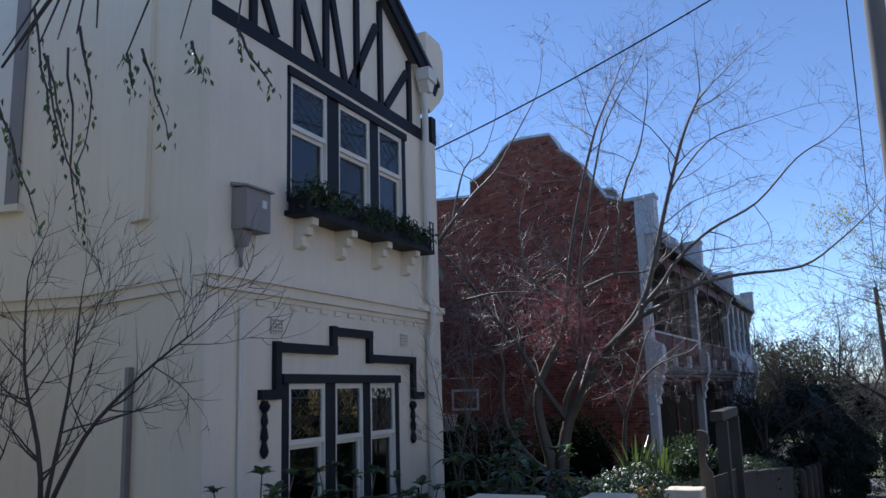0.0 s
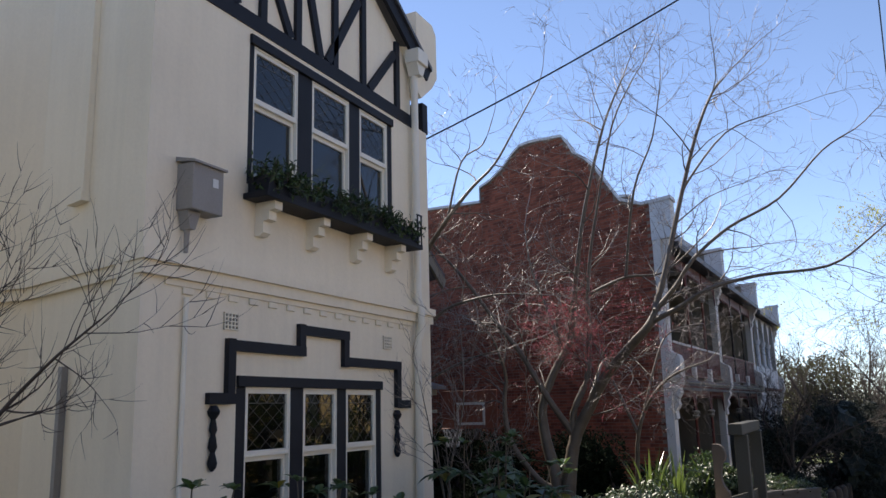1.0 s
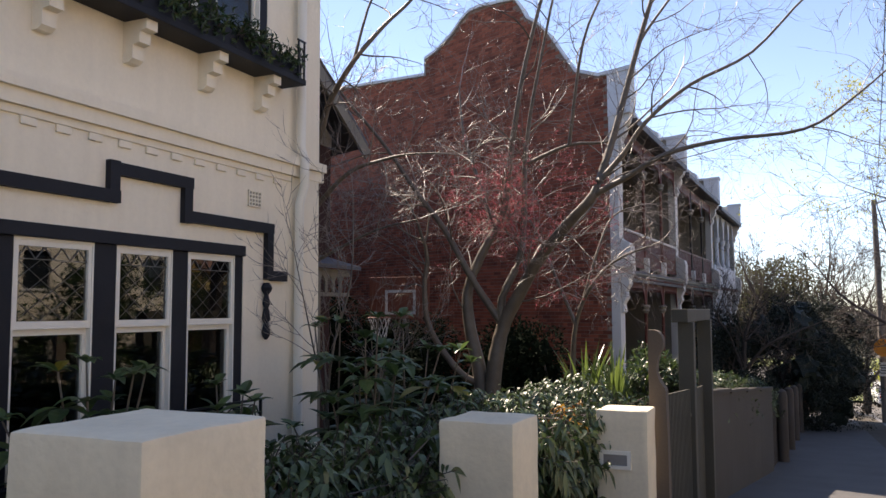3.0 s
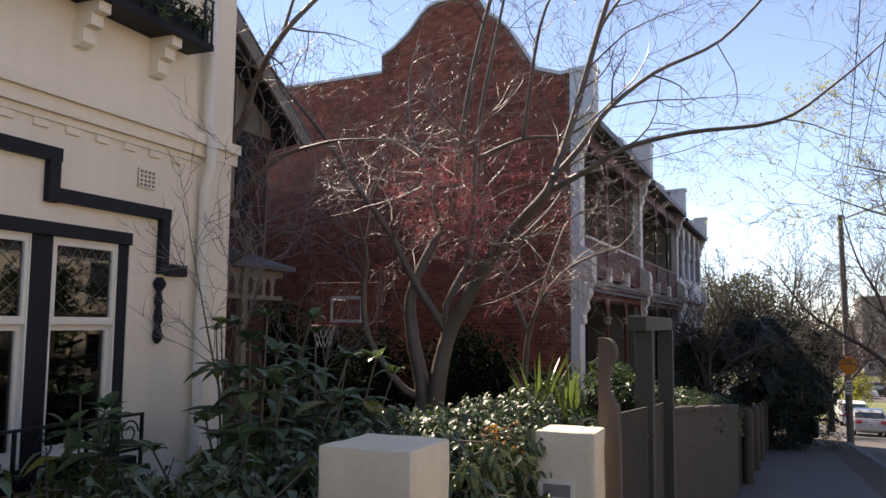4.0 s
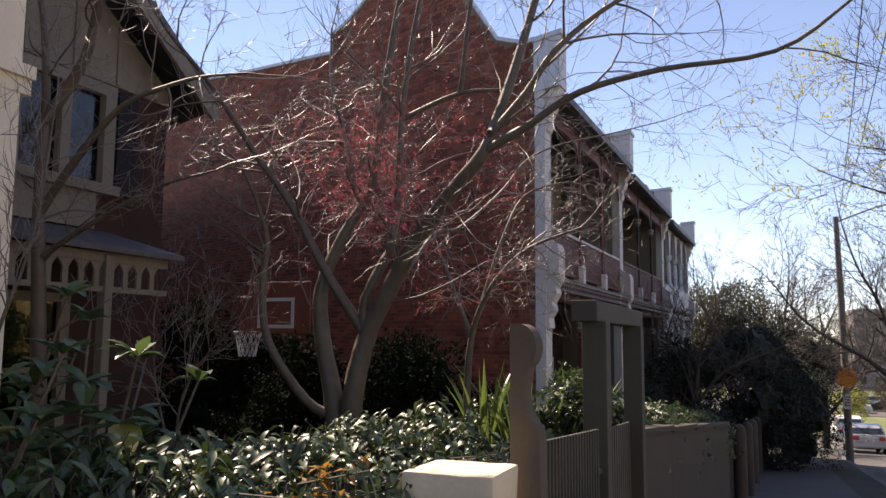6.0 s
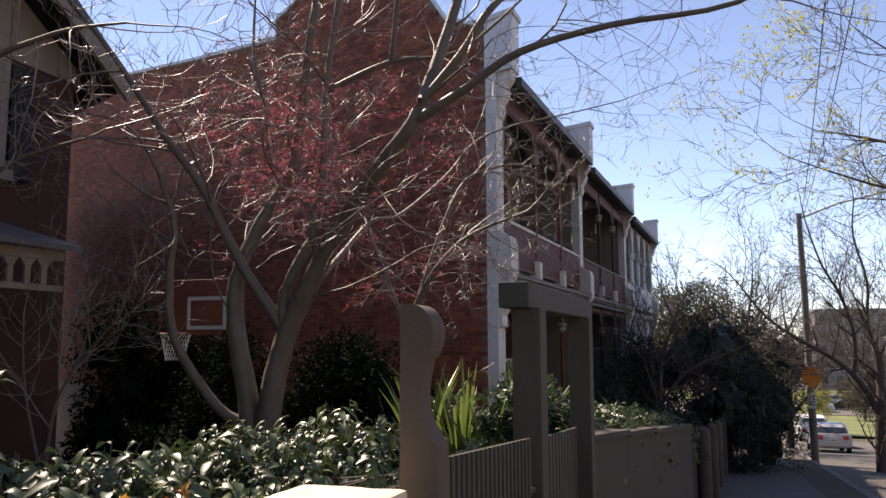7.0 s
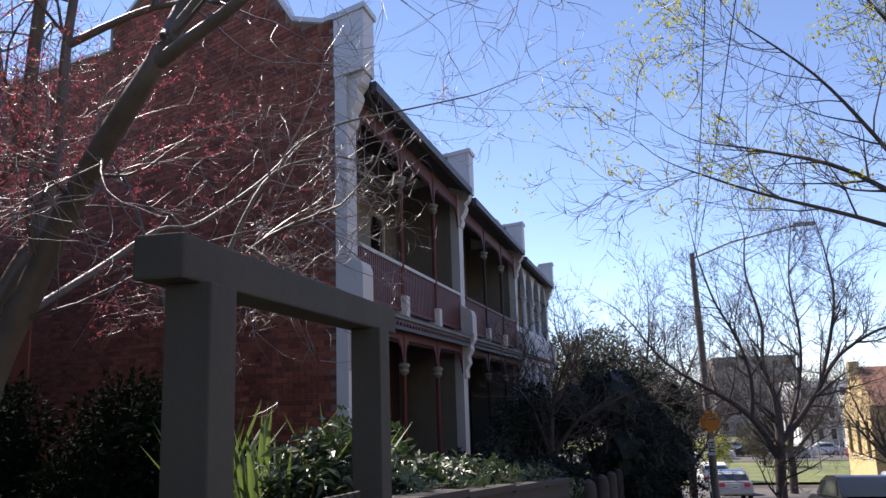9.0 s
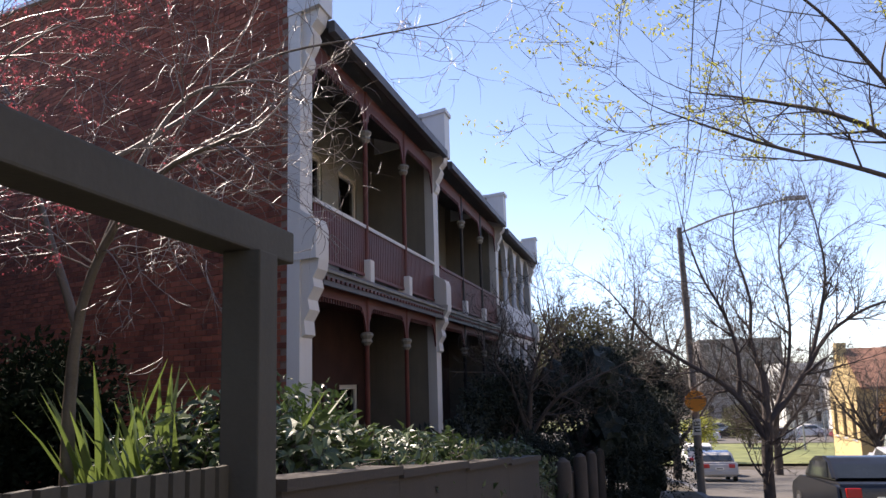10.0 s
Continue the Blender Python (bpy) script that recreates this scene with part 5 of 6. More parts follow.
gt = ground_z(14.4) - 0.2
MAIN = dict(levels=4, kids=(3, 3, 2, 2), wander=0.30, lift=0.045, spread=0.85, ratio=(0.5, 0.78), thin=0.0032, density=2.4, first=1.15, shoot=0.014, start=0.22)
bare_tree("tree", (-4.25, 14.4, gt), "leafless multi-stemmed garden tree with pale grey limbs and pink buds", [
    ([(-4.32, 14.42, gt), (-4.37, 14.4, 0.28), (-4.54, 14.4, 1.09), (-4.58, 14.42, 1.69), (-4.35, 14.5, 2.29), (-4.06, 14.6, 2.88), (-3.88, 14.5, 3.87), (-3.61, 14.4, 5.12), (-3.18, 14.4, 6.57), (-2.78, 14.4, 7.4)], 0.13, 0.012),
    ([(-4.22, 14.40, gt), (-4.18, 14.4, 0.29), (-4.04, 14.45, 1.1), (-3.75, 14.4, 1.62), (-3.40, 14.27, 2.12), (-2.90, 14.02, 2.58), (-2.48, 13.85, 2.95), (-2.36, 13.95, 3.35), (-2.2, 14.05, 3.9), (-1.95, 14.2, 4.9), (-1.6, 14.3, 6.08), (-1.3, 14.4, 6.79), (-1.06, 14.4, 7.05)], 0.14, 0.012),
    ([(-4.06, 14.4, 1.05), (-4.03, 14.42, 1.56), (-3.78, 14.5, 2.14), (-3.73, 14.6, 2.85), (-3.71, 14.6, 3.58), (-3.62, 14.6, 4.3), (-3.42, 14.5, 5.1), (-3.03, 14.4, 6.54), (-2.59, 14.4, 7.36)], 0.075, 0.01),
    ([(-4.36, 14.4, 0.2), (-4.68, 14.3, 0.45), (-5.12, 14.2, 1.09), (-5.21, 14.2, 1.71), (-5.16, 14.2, 2.14)], 0.06, 0.035),
    ([(-4.08, 14.4, 1.2), (-4.44, 14.3, 1.81), (-4.88, 14.2, 2.62), (-5.27, 14.1, 3.16), (-5.84, 14.0, 4.0), (-6.5, 13.9, 4.8), (-7.0, 13.8, 5.6)], 0.065, 0.015),
    ([(-2.48, 13.85, 2.95), (-2.0, 13.75, 3.15), (-1.5, 13.7, 3.4), (-0.77, 13.7, 3.53), (0.17, 13.7, 3.58), (0.76, 13.7, 3.94), (1.3, 13.7, 4.4)], 0.05, 0.008, 0.35),
    ([(-2.21, 14.4, 4.82), (-1.81, 14.4, 5.33), (-1.14, 14.4, 6.07), (-0.46, 14.4, 6.26)], 0.03, 0.008),
    ([(-3.04, 14.7, 3.85), (-2.73, 14.4, 5.29), (-2.34, 14.4, 6.2), (-2.12, 14.4, 7.25)], 0.03, 0.008),
    ([(-3.72, 14.6, 3.5), (-3.04, 14.7, 3.85), (-2.37, 14.8, 3.9), (-1.7, 15.0, 4.5)], 0.035, 0.012),
    ([(-3.85, 14.42, 1.5), (-3.93, 15.4, 2.0), (-3.96, 16.3, 2.51), (-3.76, 16.6, 2.60), (-3.5, 17.0, 2.95), (-3.3, 17.35, 3.3), (-3.07, 17.66, 3.73), (-2.6, 17.8, 3.95), (-1.9, 18.0, 4.1), (-1.2, 18.3, 4.3)], 0.036, 0.007, 0.5),
    ([(-2.42, 13.9, 3.1), (-2.05, 13.85, 3.5), (-1.75, 13.85, 3.9), (-1.2, 14.1, 4.4), (-0.44, 14.6, 4.89), (0.27, 14.8, 5.64), (0.77, 14.8, 5.91)], 0.045, 0.01, 0.6),
    ([(-4.2, 14.5, 2.6), (-4.6, 15.0, 3.4), (-5.0, 15.3, 4.3), (-5.2, 15.6, 5.2)], 0.045, 0.012),
], MAIN, random.Random(3), clusters=blossom)

bare_tree("tree", (-6.15, 12.0, ground_z(12.0)), "leafless garden tree with pale lit limbs before the gabled house", [
    ([(-5.95, 12.0, ground_z(12.0) - 0.2), (-6.05, 12.0, 0.6), (-6.15, 12.0, 1.82), (-6.2, 12.0, 2.6), (-6.18, 12.0, 3.3), (-6.3, 12.0, 4.2), (-6.6, 12.0, 5.2)], 0.09, 0.02),
    ([(-6.18, 12.0, 2.3), (-5.7, 12.0, 2.8), (-5.24, 12.0, 3.18), (-4.75, 12.0, 3.3), (-4.4, 12.0, 3.34), (-3.95, 12.0, 3.32)], 0.045, 0.008, 0.8),
    ([(-6.12, 12.0, 1.75), (-5.62, 12.0, 2.09), (-4.86, 12.0, 2.4), (-4.25, 12.0, 2.51)], 0.035, 0.008, 0.5),
    ([(-6.18, 12.0, 3.2), (-5.74, 12.0, 3.65), (-5.5, 11.9, 4.1), (-5.05, 11.75, 4.55), (-4.75, 12.0, 5.05), (-4.42, 12.2, 5.45), (-4.1, 12.3, 6.0), (-3.7, 12.4, 6.7)], 0.06, 0.008, 0.8),
    ([(-5.05, 11.75, 4.55), (-4.95, 12.1, 5.55), (-4.65, 12.3, 5.85), (-4.5, 12.4, 6.3)], 0.022, 0.007),
], dict(MAIN, first=0.85), random.Random(19))

# low twiggy growth reaching towards the terrace
LOW = dict(levels=4, kids=(3, 3, 2, 2), wander=0.36, lift=-0.03, spread=0.8, ratio=(0.5, 0.78), thin=0.003, density=4.5, first=0.8, shoot=0.008, start=0.45)
bare_tree("tree", (-3.1, 15.6, gt - 0.1), "slender leafless tree with drooping pale twigs near the brick wall", [
    ([(-3.3, 15.8, gt - 0.1), (-3.3, 15.7, 0.6), (-3.1, 15.6, 1.5), (-2.6, 15.5, 2.1), (-2.0, 15.5, 2.35)], 0.06, 0.012),
    ([(-3.2, 15.65, 1.1), (-3.6, 15.7, 2.0), (-4.0, 15.9, 2.8), (-4.4, 16.0, 3.3)], 0.035, 0.01),
    ([(-3.1, 15.6, 1.5), (-2.9, 15.8, 2.3), (-2.7, 16.1, 2.9), (-2.3, 16.4, 3.1)], 0.03, 0.01),
], LOW, random.Random(8), clusters=blossom)

SAPLING = dict(levels=3, kids=(3, 3, 2), wander=0.2, lift=0.10, spread=0.6, ratio=(0.5, 0.75), thin=0.003, density=5, first=0.6, shoot=0.012, start=0.3)
bare_tree("shrub", (-4.3, 9.9, ground_z(10)), "tall leafless shrub trained up the house corner", [
    ([(-4.3, 9.9, ground_z(10) - 0.1), (-4.25, 9.95, 0.8), (-4.1, 10.1, 1.7), (-4.2, 10.3, 2.6)], 0.02, 0.005),
    ([(-4.3, 9.9, 0.2), (-4.3, 9.7, 1.1), (-4.4, 9.55, 1.9)], 0.014, 0.004),
], SAPLING, random.Random(12))
bare_tree("shrub", (-5.5, 4.4, ground_z(4.4)), "leafless twiggy shrub beside the house wall", [
    ([(-5.3, 4.3, ground_z(4.4) - 0.1), (-5.35, 4.3, 1.2), (-5.6, 4.3, 2.0), (-5.7, 4.35, 2.8)], 0.03, 0.006),
    ([(-5.3, 4.3, 0.8), (-4.9, 4.3, 1.5), (-4.4, 4.35, 1.95), (-3.95, 4.4, 2.25)], 0.024, 0.006),
    ([(-5.3, 4.3, 0.9), (-5.1, 4.3, 1.8), (-5.0, 4.3, 2.6)], 0.022, 0.005),
    ([(-5.9, 4.2, ground_z(4.4) - 0.1), (-5.8, 4.2, 1.3), (-6.3, 4.2, 2.2)], 0.026, 0.006),
], SAPLING, random.Random(14), bark=BARK_D, twig=BARK_D)
bare_tree("shrub", (-4.9, 12.6, ground_z(12.6)), "small pale leafless shrub in the shaded garden", [
    ([(-4.9, 12.4, ground_z(12.4) - 0.1), (-4.85, 12.4, 0.3), (-4.7, 12.4, 0.8), (-4.3, 12.4, 1.2)], 0.018, 0.005),
    ([(-4.88, 12.4, 0.1), (-5.1, 12.4, 0.7), (-5.15, 12.4, 1.2)], 0.014, 0.005),
], SAPLING, random.Random(17))


def drooping_spray():
    """Leafy ends of an overhanging branch near the start of the walk."""
    t = thing("overhanging_branch", (2.3, 1.4, ground_z(1.4)), "drooping dark leafy twigs of an overhanging street tree", "tree")
    rng = random.Random(31)
    tv, tf, vs, fs = [], [], [], []
    for x0, y0, z0, ln in [(-2.52 + 0.085 * k + rng.uniform(-.04, .04), 1.7 + rng.uniform(-0.1, 0.15), 3.0 + rng.uniform(-0.05, 0.2), rng.uniform(0.35, 0.75)) for k in range(8)] + [(-1.60, 1.75, 2.98, 0.16), (-1.40, 1.75, 2.98, 0.26), (-1.9, 1.75, 3.0, 0.14)]:
        p = Vector((x0, y0, z0))
        pts = [p]
        d = Vector((rng.uniform(0, 0.5), 0, -1))
        for i in range(6):
            d = (d + any_way(rng) * 0.25 + Vector((0.03, 0, -0.1))).normalized()
            pts.append(pts[-1] + d * ln / 6)
        tube(tv, tf, pts, [0.006 - 0.0006 * i for i in range(7)], 4)
        for i in range(1, 7):
            for k in range(4):
                leaf(vs, fs, pts[i] + any_way(rng) * 0.03, (any_way(rng) * 0.5 + Vector((0, 0, -1))).normalized(), any_way(rng), rng.uniform(0.025, 0.045), 0.013)
    big = [Vector((1.9, 1.5, 5.6)), Vector((0.2, 1.6, 5.0)), Vector((-1.2, 1.7, 4.1)), Vector((-2.0, 1.7, 3.5)), Vector((-2.5, 1.7, 3.05))]
    tube(tv, tf, big, [0.05, 0.04, 0.022, 0.012, 0.005], 7)
    for k in range(9):
        a = big[3] if k < 6 else big[2]
        b = Vector((-2.5 + 0.1 * k, 1.7, 3.1)) if k < 6 else Vector((-1.9 + 0.25 * (k - 6), 1.75, 3.0))
        tube(tv, tf, [a, a.lerp(b, 0.5) + Vector((0, 0, 0.05)), b], [0.006, 0.005, 0.003], 4)
    tube(tv, tf, [Vector((2.3, 1.4, ground_z(1.4) - 0.2)), Vector((2.3, 1.4, 3)), Vector((1.9, 1.6, 5.6)), Vector((1.7, 1.5, 7.5))], [0.16, 0.13, 0.08, 0.04], 10)
    part("bough", (tv, tf), BARK_D, t)
    tagged(part("foliage", (vs, fs), SHRUB, t), kind="stuff")


drooping_spray()


# ---- basketball hoop on its stand ----
def hoop_stand():
    y = 18.6
    gz = ground_z(y)
    t = thing("basketball_hoop", (-7.84, y + 0.6, gz), "free-standing basketball hoop with a faded red backboard and white net", "basketball hoop")
    part("backboard", box(bmesh.new(), -8.64, -7.19, y, y + 0.04, 1.20, 2.10, 0.01), BOARD, t, "faded red backboard")
    fr = bmesh.new()
    for q in ((-8.24, -7.50, 1.76, 1.82), (-8.24, -7.50, 1.29, 1.35), (-8.24, -8.18, 1.35, 1.76), (-7.56, -7.50, 1.35, 1.76)):
        box(fr, q[0], q[1], y - 0.008, y - 0.002, q[2], q[3])
    part("target_square", fr, NET, t, "white painted square")
    vs, fs = [], []
    c = Vector((-8.19, y - 0.35, 1.22))
    ring = [c + Vector((0.24 * math.cos(a), 0.24 * math.sin(a), 0)) for a in [2 * math.pi * i / 20 for i in range(21)]]
    tube(vs, fs, ring, [0.012] * 21, 6)
    tube(vs, fs, [c + Vector((0, 0.24, 0)), Vector((c.x, y, 1.22))], [0.02, 0.02], 6)
    part("rim", (vs, fs), BOARD, t)
    nv, nf = [], []
    for i in range(12):
        for s in (1, -1):
            pts = []
            for k in range(7):
                a = 2 * math.pi * (i + s * k * 0.25) / 12
                r = 0.24 - 0.10 * (k / 6) ** 0.7
                pts.append(c + Vector((r * math.cos(a), r * math.sin(a), -0.07 * k)))
            tube(nv, nf, pts, [0.006] * 7, 3)
    part("net", (nv, nf), NET, t, "white cord net")
    vs, fs = [], []
    tube(vs, fs, [Vector((-8.09, y + 0.75, gz - 0.2)), Vector((-8.04, y + 0.7, 0.9)), Vector((-7.94, y + 0.05, 1.7))], [0.045, 0.045, 0.035], 8)
    tube(vs, fs, [Vector((-8.04, y + 0.7, 0.9)), Vector((-7.69, y + 0.05, 1.35))], [0.02, 0.02], 6)
    part("pole", (vs, fs), STEEL, t)
    part("stand_base", box(bmesh.new(), -8.54, -7.54, y + 0.5, y + 1.2, gz - 0.15, gz + 0.12, 0.04), IRON, t)


hoop_stand()


# ---- leafy masses ----
def leaf_mass(name, at, radii, count, size, mat, rng, label, category="tree", lumps=9, open_out=0.58, group="", dense=False):
    """A crown of many small leaf clumps on several lobes, uneven and open, over a trunk with limbs."""
    t = thing(name, (at[0], at[1], ground_z(at[1]) - 0.1), label, category, group)
    at, R = Vector(at), Vector(radii)
    lobes = []
    for k in range(lumps):
        u = any_way(rng)
        u = u * open_out * rng.uniform(0.6, 1.0)
        c = at + Vector((u.x * R.x, u.y * R.y, u.z * R.z))
        lobes.append((c, rng.uniform(0.22, 0.5) if open_out > 0.6 else rng.uniform(0.38, 0.62)))
    vs, fs = [], []
    per = count // (lumps * 6)
    for c, f in lobes:
        for s in range(per):
            u = any_way(rng)
            r = rng.uniform(0.55, 1.05) ** 0.6
            p = c + Vector((u.x * R.x * f * r, u.y * R.y * f * r, u.z * R.z * f * r))
            for j in range(6):
                q = p + any_way(rng) * size * 1.3
                leaf(vs, fs, q, (u + any_way(rng)).normalized(), any_way(rng), size * rng.uniform(0.7, 1.3), size * rng.uniform(0.35, 0.6))
    tagged(part("crown", (vs, fs), mat, t), kind="stuff")
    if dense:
        for c, f in lobes:  # solid core for the shaded inside, so that the lobe is not seen through
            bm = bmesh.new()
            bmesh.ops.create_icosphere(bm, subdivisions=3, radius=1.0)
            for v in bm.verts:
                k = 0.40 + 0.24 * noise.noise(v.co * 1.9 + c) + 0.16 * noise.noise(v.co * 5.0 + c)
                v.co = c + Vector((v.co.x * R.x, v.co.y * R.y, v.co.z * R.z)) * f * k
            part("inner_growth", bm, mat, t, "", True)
    tv, tf = [], []
    base = Vector((at.x, at.y, ground_z(at.y) - 0.3))
    tube(tv, tf, [base, base.lerp(at, 0.5), at], [0.14, 0.1, 0.05], 8)
    for c, f in lobes:
        a = base.lerp(at, rng.uniform(0.3, 0.9))
        tube(tv, tf, [a, a.lerp(c, 0.5) + Vector((0, 0, 0.1)), c], [0.05, 0.035, 0.012], 5)
    part("trunk", (tv, tf), BARK_D, t, "", True)
    return t


rl = random.Random(44)
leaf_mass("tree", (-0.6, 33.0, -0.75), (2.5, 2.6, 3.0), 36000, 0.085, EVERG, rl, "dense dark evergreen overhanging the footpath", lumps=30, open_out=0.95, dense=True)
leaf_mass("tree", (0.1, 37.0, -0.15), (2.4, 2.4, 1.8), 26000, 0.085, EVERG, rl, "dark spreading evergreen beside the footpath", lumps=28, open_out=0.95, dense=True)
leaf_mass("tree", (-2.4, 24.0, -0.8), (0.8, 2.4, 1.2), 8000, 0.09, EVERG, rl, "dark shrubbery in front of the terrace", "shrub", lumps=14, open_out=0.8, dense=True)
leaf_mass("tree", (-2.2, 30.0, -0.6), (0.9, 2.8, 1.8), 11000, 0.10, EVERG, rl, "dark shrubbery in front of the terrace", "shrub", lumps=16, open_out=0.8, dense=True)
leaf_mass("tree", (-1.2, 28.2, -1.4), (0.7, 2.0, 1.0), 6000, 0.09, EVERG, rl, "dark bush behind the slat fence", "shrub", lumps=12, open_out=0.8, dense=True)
# shade at the wall foot is put into these shrubs' leaf colour
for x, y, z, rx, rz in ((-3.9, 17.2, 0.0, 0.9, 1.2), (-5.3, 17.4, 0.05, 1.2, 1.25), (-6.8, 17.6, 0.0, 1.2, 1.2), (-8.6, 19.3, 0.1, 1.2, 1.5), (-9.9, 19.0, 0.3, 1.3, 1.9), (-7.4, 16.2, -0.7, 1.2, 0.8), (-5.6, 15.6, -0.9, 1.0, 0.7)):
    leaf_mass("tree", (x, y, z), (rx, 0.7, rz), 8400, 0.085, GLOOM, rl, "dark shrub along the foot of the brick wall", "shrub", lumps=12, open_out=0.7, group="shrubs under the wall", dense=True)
leaf_mass("tree", (-2.3, 17.6, 0.1), (0.5, 0.8, 0.7), 2600, 0.09, SHRUB, rl, "dark glossy shrub under the corner pier", "shrub")
leaf_mass("tree", (-0.8, 52, 1.6), (3.2, 3.0, 3.4), 15000, 0.16, OLIVE, rl, "olive-brown tree beyond the terrace, thinly leaved", lumps=14)
leaf_mass("tree", (-4.0, 58, 1.2), (3.0, 3.0, 3.6), 9000, 0.18, OLIVE, rl, "olive-brown tree beyond the terrace, thinly leaved", lumps=12)

FAR = dict(levels=4, kids=(4, 3, 3, 2), wander=0.2, lift=0.06, spread=0.7, ratio=(0.5, 0.75), thin=0.008, density=3.2, first=2.0, shoot=0.04, start=0.2)


def street_tree(x, y, label, seed, tall=1.0, spec=FAR, lean=0.0, bark=BARK_S, leaves=None):
    g = ground_z(y) - 0.1
    r = random.Random(seed)
    limbs = [([(x, y, g), (x + 0.05, y, g + 1.2 * tall), (x, y, g + 2.2 * tall)], 0.26, 0.2)]
    n = 5
    for k in range(n):
        a = 2 * math.pi * (k + r.uniform(-0.2, 0.2)) / n
        out = Vector((math.cos(a), math.sin(a), 0))
        s = Vector((x, y, g + (1.8 + 0.12 * k) * tall))
        pts = [s, s + out * 0.9 * tall + Vector((0, 0, 1.1 * tall)), s + out * 2.0 * tall + Vector((lean, 0, 2.5 * tall)), s + out * 2.9 * tall + Vector((lean * 2, 0, 4.2 * tall))]
        limbs.append((pts, 0.13, 0.04))
    return bare_tree("tree", (x, y, g), label, limbs, spec, r, bark, bark, leaves)


g36 = ground_z(36.5)
bare_tree("tree", (4.62, 36.5, g36), "leafless dark-barked street tree forking low, with heavy spreading limbs", [
    ([(4.62, 36.5, g36 - 0.2), (4.64, 36.5, -1.9), (4.72, 36.5, -0.85)], 0.173, 0.162),
    ([(4.70, 36.5, -1.1), (4.12, 36.4, -0.2), (3.42, 36.3, 0.5), (2.32, 36.2, 1.2), (1.42, 36.1, 1.9), (0.62, 36.0, 3.0)], 0.115, 0.025),
    ([(4.02, 36.4, -0.1), (4.02, 36.2, 1.2), (3.72, 36.0, 2.4), (3.12, 35.8, 3.6), (2.72, 35.7, 5.0)], 0.086, 0.021),
    ([(4.72, 36.5, -0.85), (4.82, 36.6, 0.3), (4.52, 36.8, 1.6), (4.62, 37.0, 3.0), (4.32, 37.2, 4.6), (4.42, 37.3, 5.8)], 0.094, 0.021),
    ([(4.74, 36.5, -0.9), (5.32, 36.5, -0.1), (6.02, 36.4, 0.9), (6.62, 36.3, 1.8), (7.72, 36.2, 2.5), (8.82, 36.1, 2.8)], 0.115, 0.025),
    ([(6.12, 36.4, 1.0), (6.52, 36.6, 2.4), (6.82, 36.8, 3.8), (6.72, 37.0, 5.4)], 0.079, 0.021),
    ([(4.92, 36.5, -0.6), (5.52, 36.8, 1.0), (5.72, 37.0, 2.6), (5.62, 37.2, 4.2), (5.82, 37.3, 5.6)], 0.072, 0.017),
], dict(FAR, thin=0.007, density=3.4, first=1.5), random.Random(61), BARK_D, BARK_S)
bare_tree("tree", (-1.6, 29.5, ground_z(29.5)), "leafless twiggy garden tree before the terrace", [
    ([(-1.6, 29.5, ground_z(29.5) - 0.2), (-1.6, 29.5, -0.6), (-1.5, 29.4, 0.6), (-1.3, 29.3, 1.2), (-1.1, 29.2, 1.7)], 0.09, 0.02),
    ([(-1.6, 29.5, -0.8), (-1.0, 29.3, 0.2), (-0.3, 29.2, 0.6), (0.4, 29.2, 0.9)], 0.06, 0.015),
    ([(-1.6, 29.5, -0.5), (-2.0, 29.4, 0.6), (-2.3, 29.3, 1.1), (-2.2, 29.2, 1.6)], 0.06, 0.015),
], dict(FAR, thin=0.006, density=4, first=1.1, shoot=0.025), random.Random(66), BARK_S, BARK_S)
street_tree(0.4, 47, "leafless grey street tree behind the evergreen", 62, 1.05)
street_tree(9.5, 62, "leafless street tree beside the cross road", 63, 1.1)
street_tree(3.5, 58, "leafless street tree beyond the parked cars", 64, 0.9)
street_tree(15.5, 64, "leafless street tree in front of the yellow house", 65, 0.8)


def spring_leaves(t, tips, rng):
    vs, fs = [], []
    for p, d in tips:
        if noise.noise(p * 0.9) > 0.1 and rng.random() < 0.8:
            for k in range(rng.randint(5, 11)):
                leaf(vs, fs, p + any_way(rng) * 0.09, any_way(rng), Vector((0, 0, 1)), rng.uniform(0.04, 0.075), rng.uniform(0.024, 0.04))
    tagged(part("young_leaves", (vs, fs), SPRING, t, "scattered yellow-green young leaves"), kind="stuff")


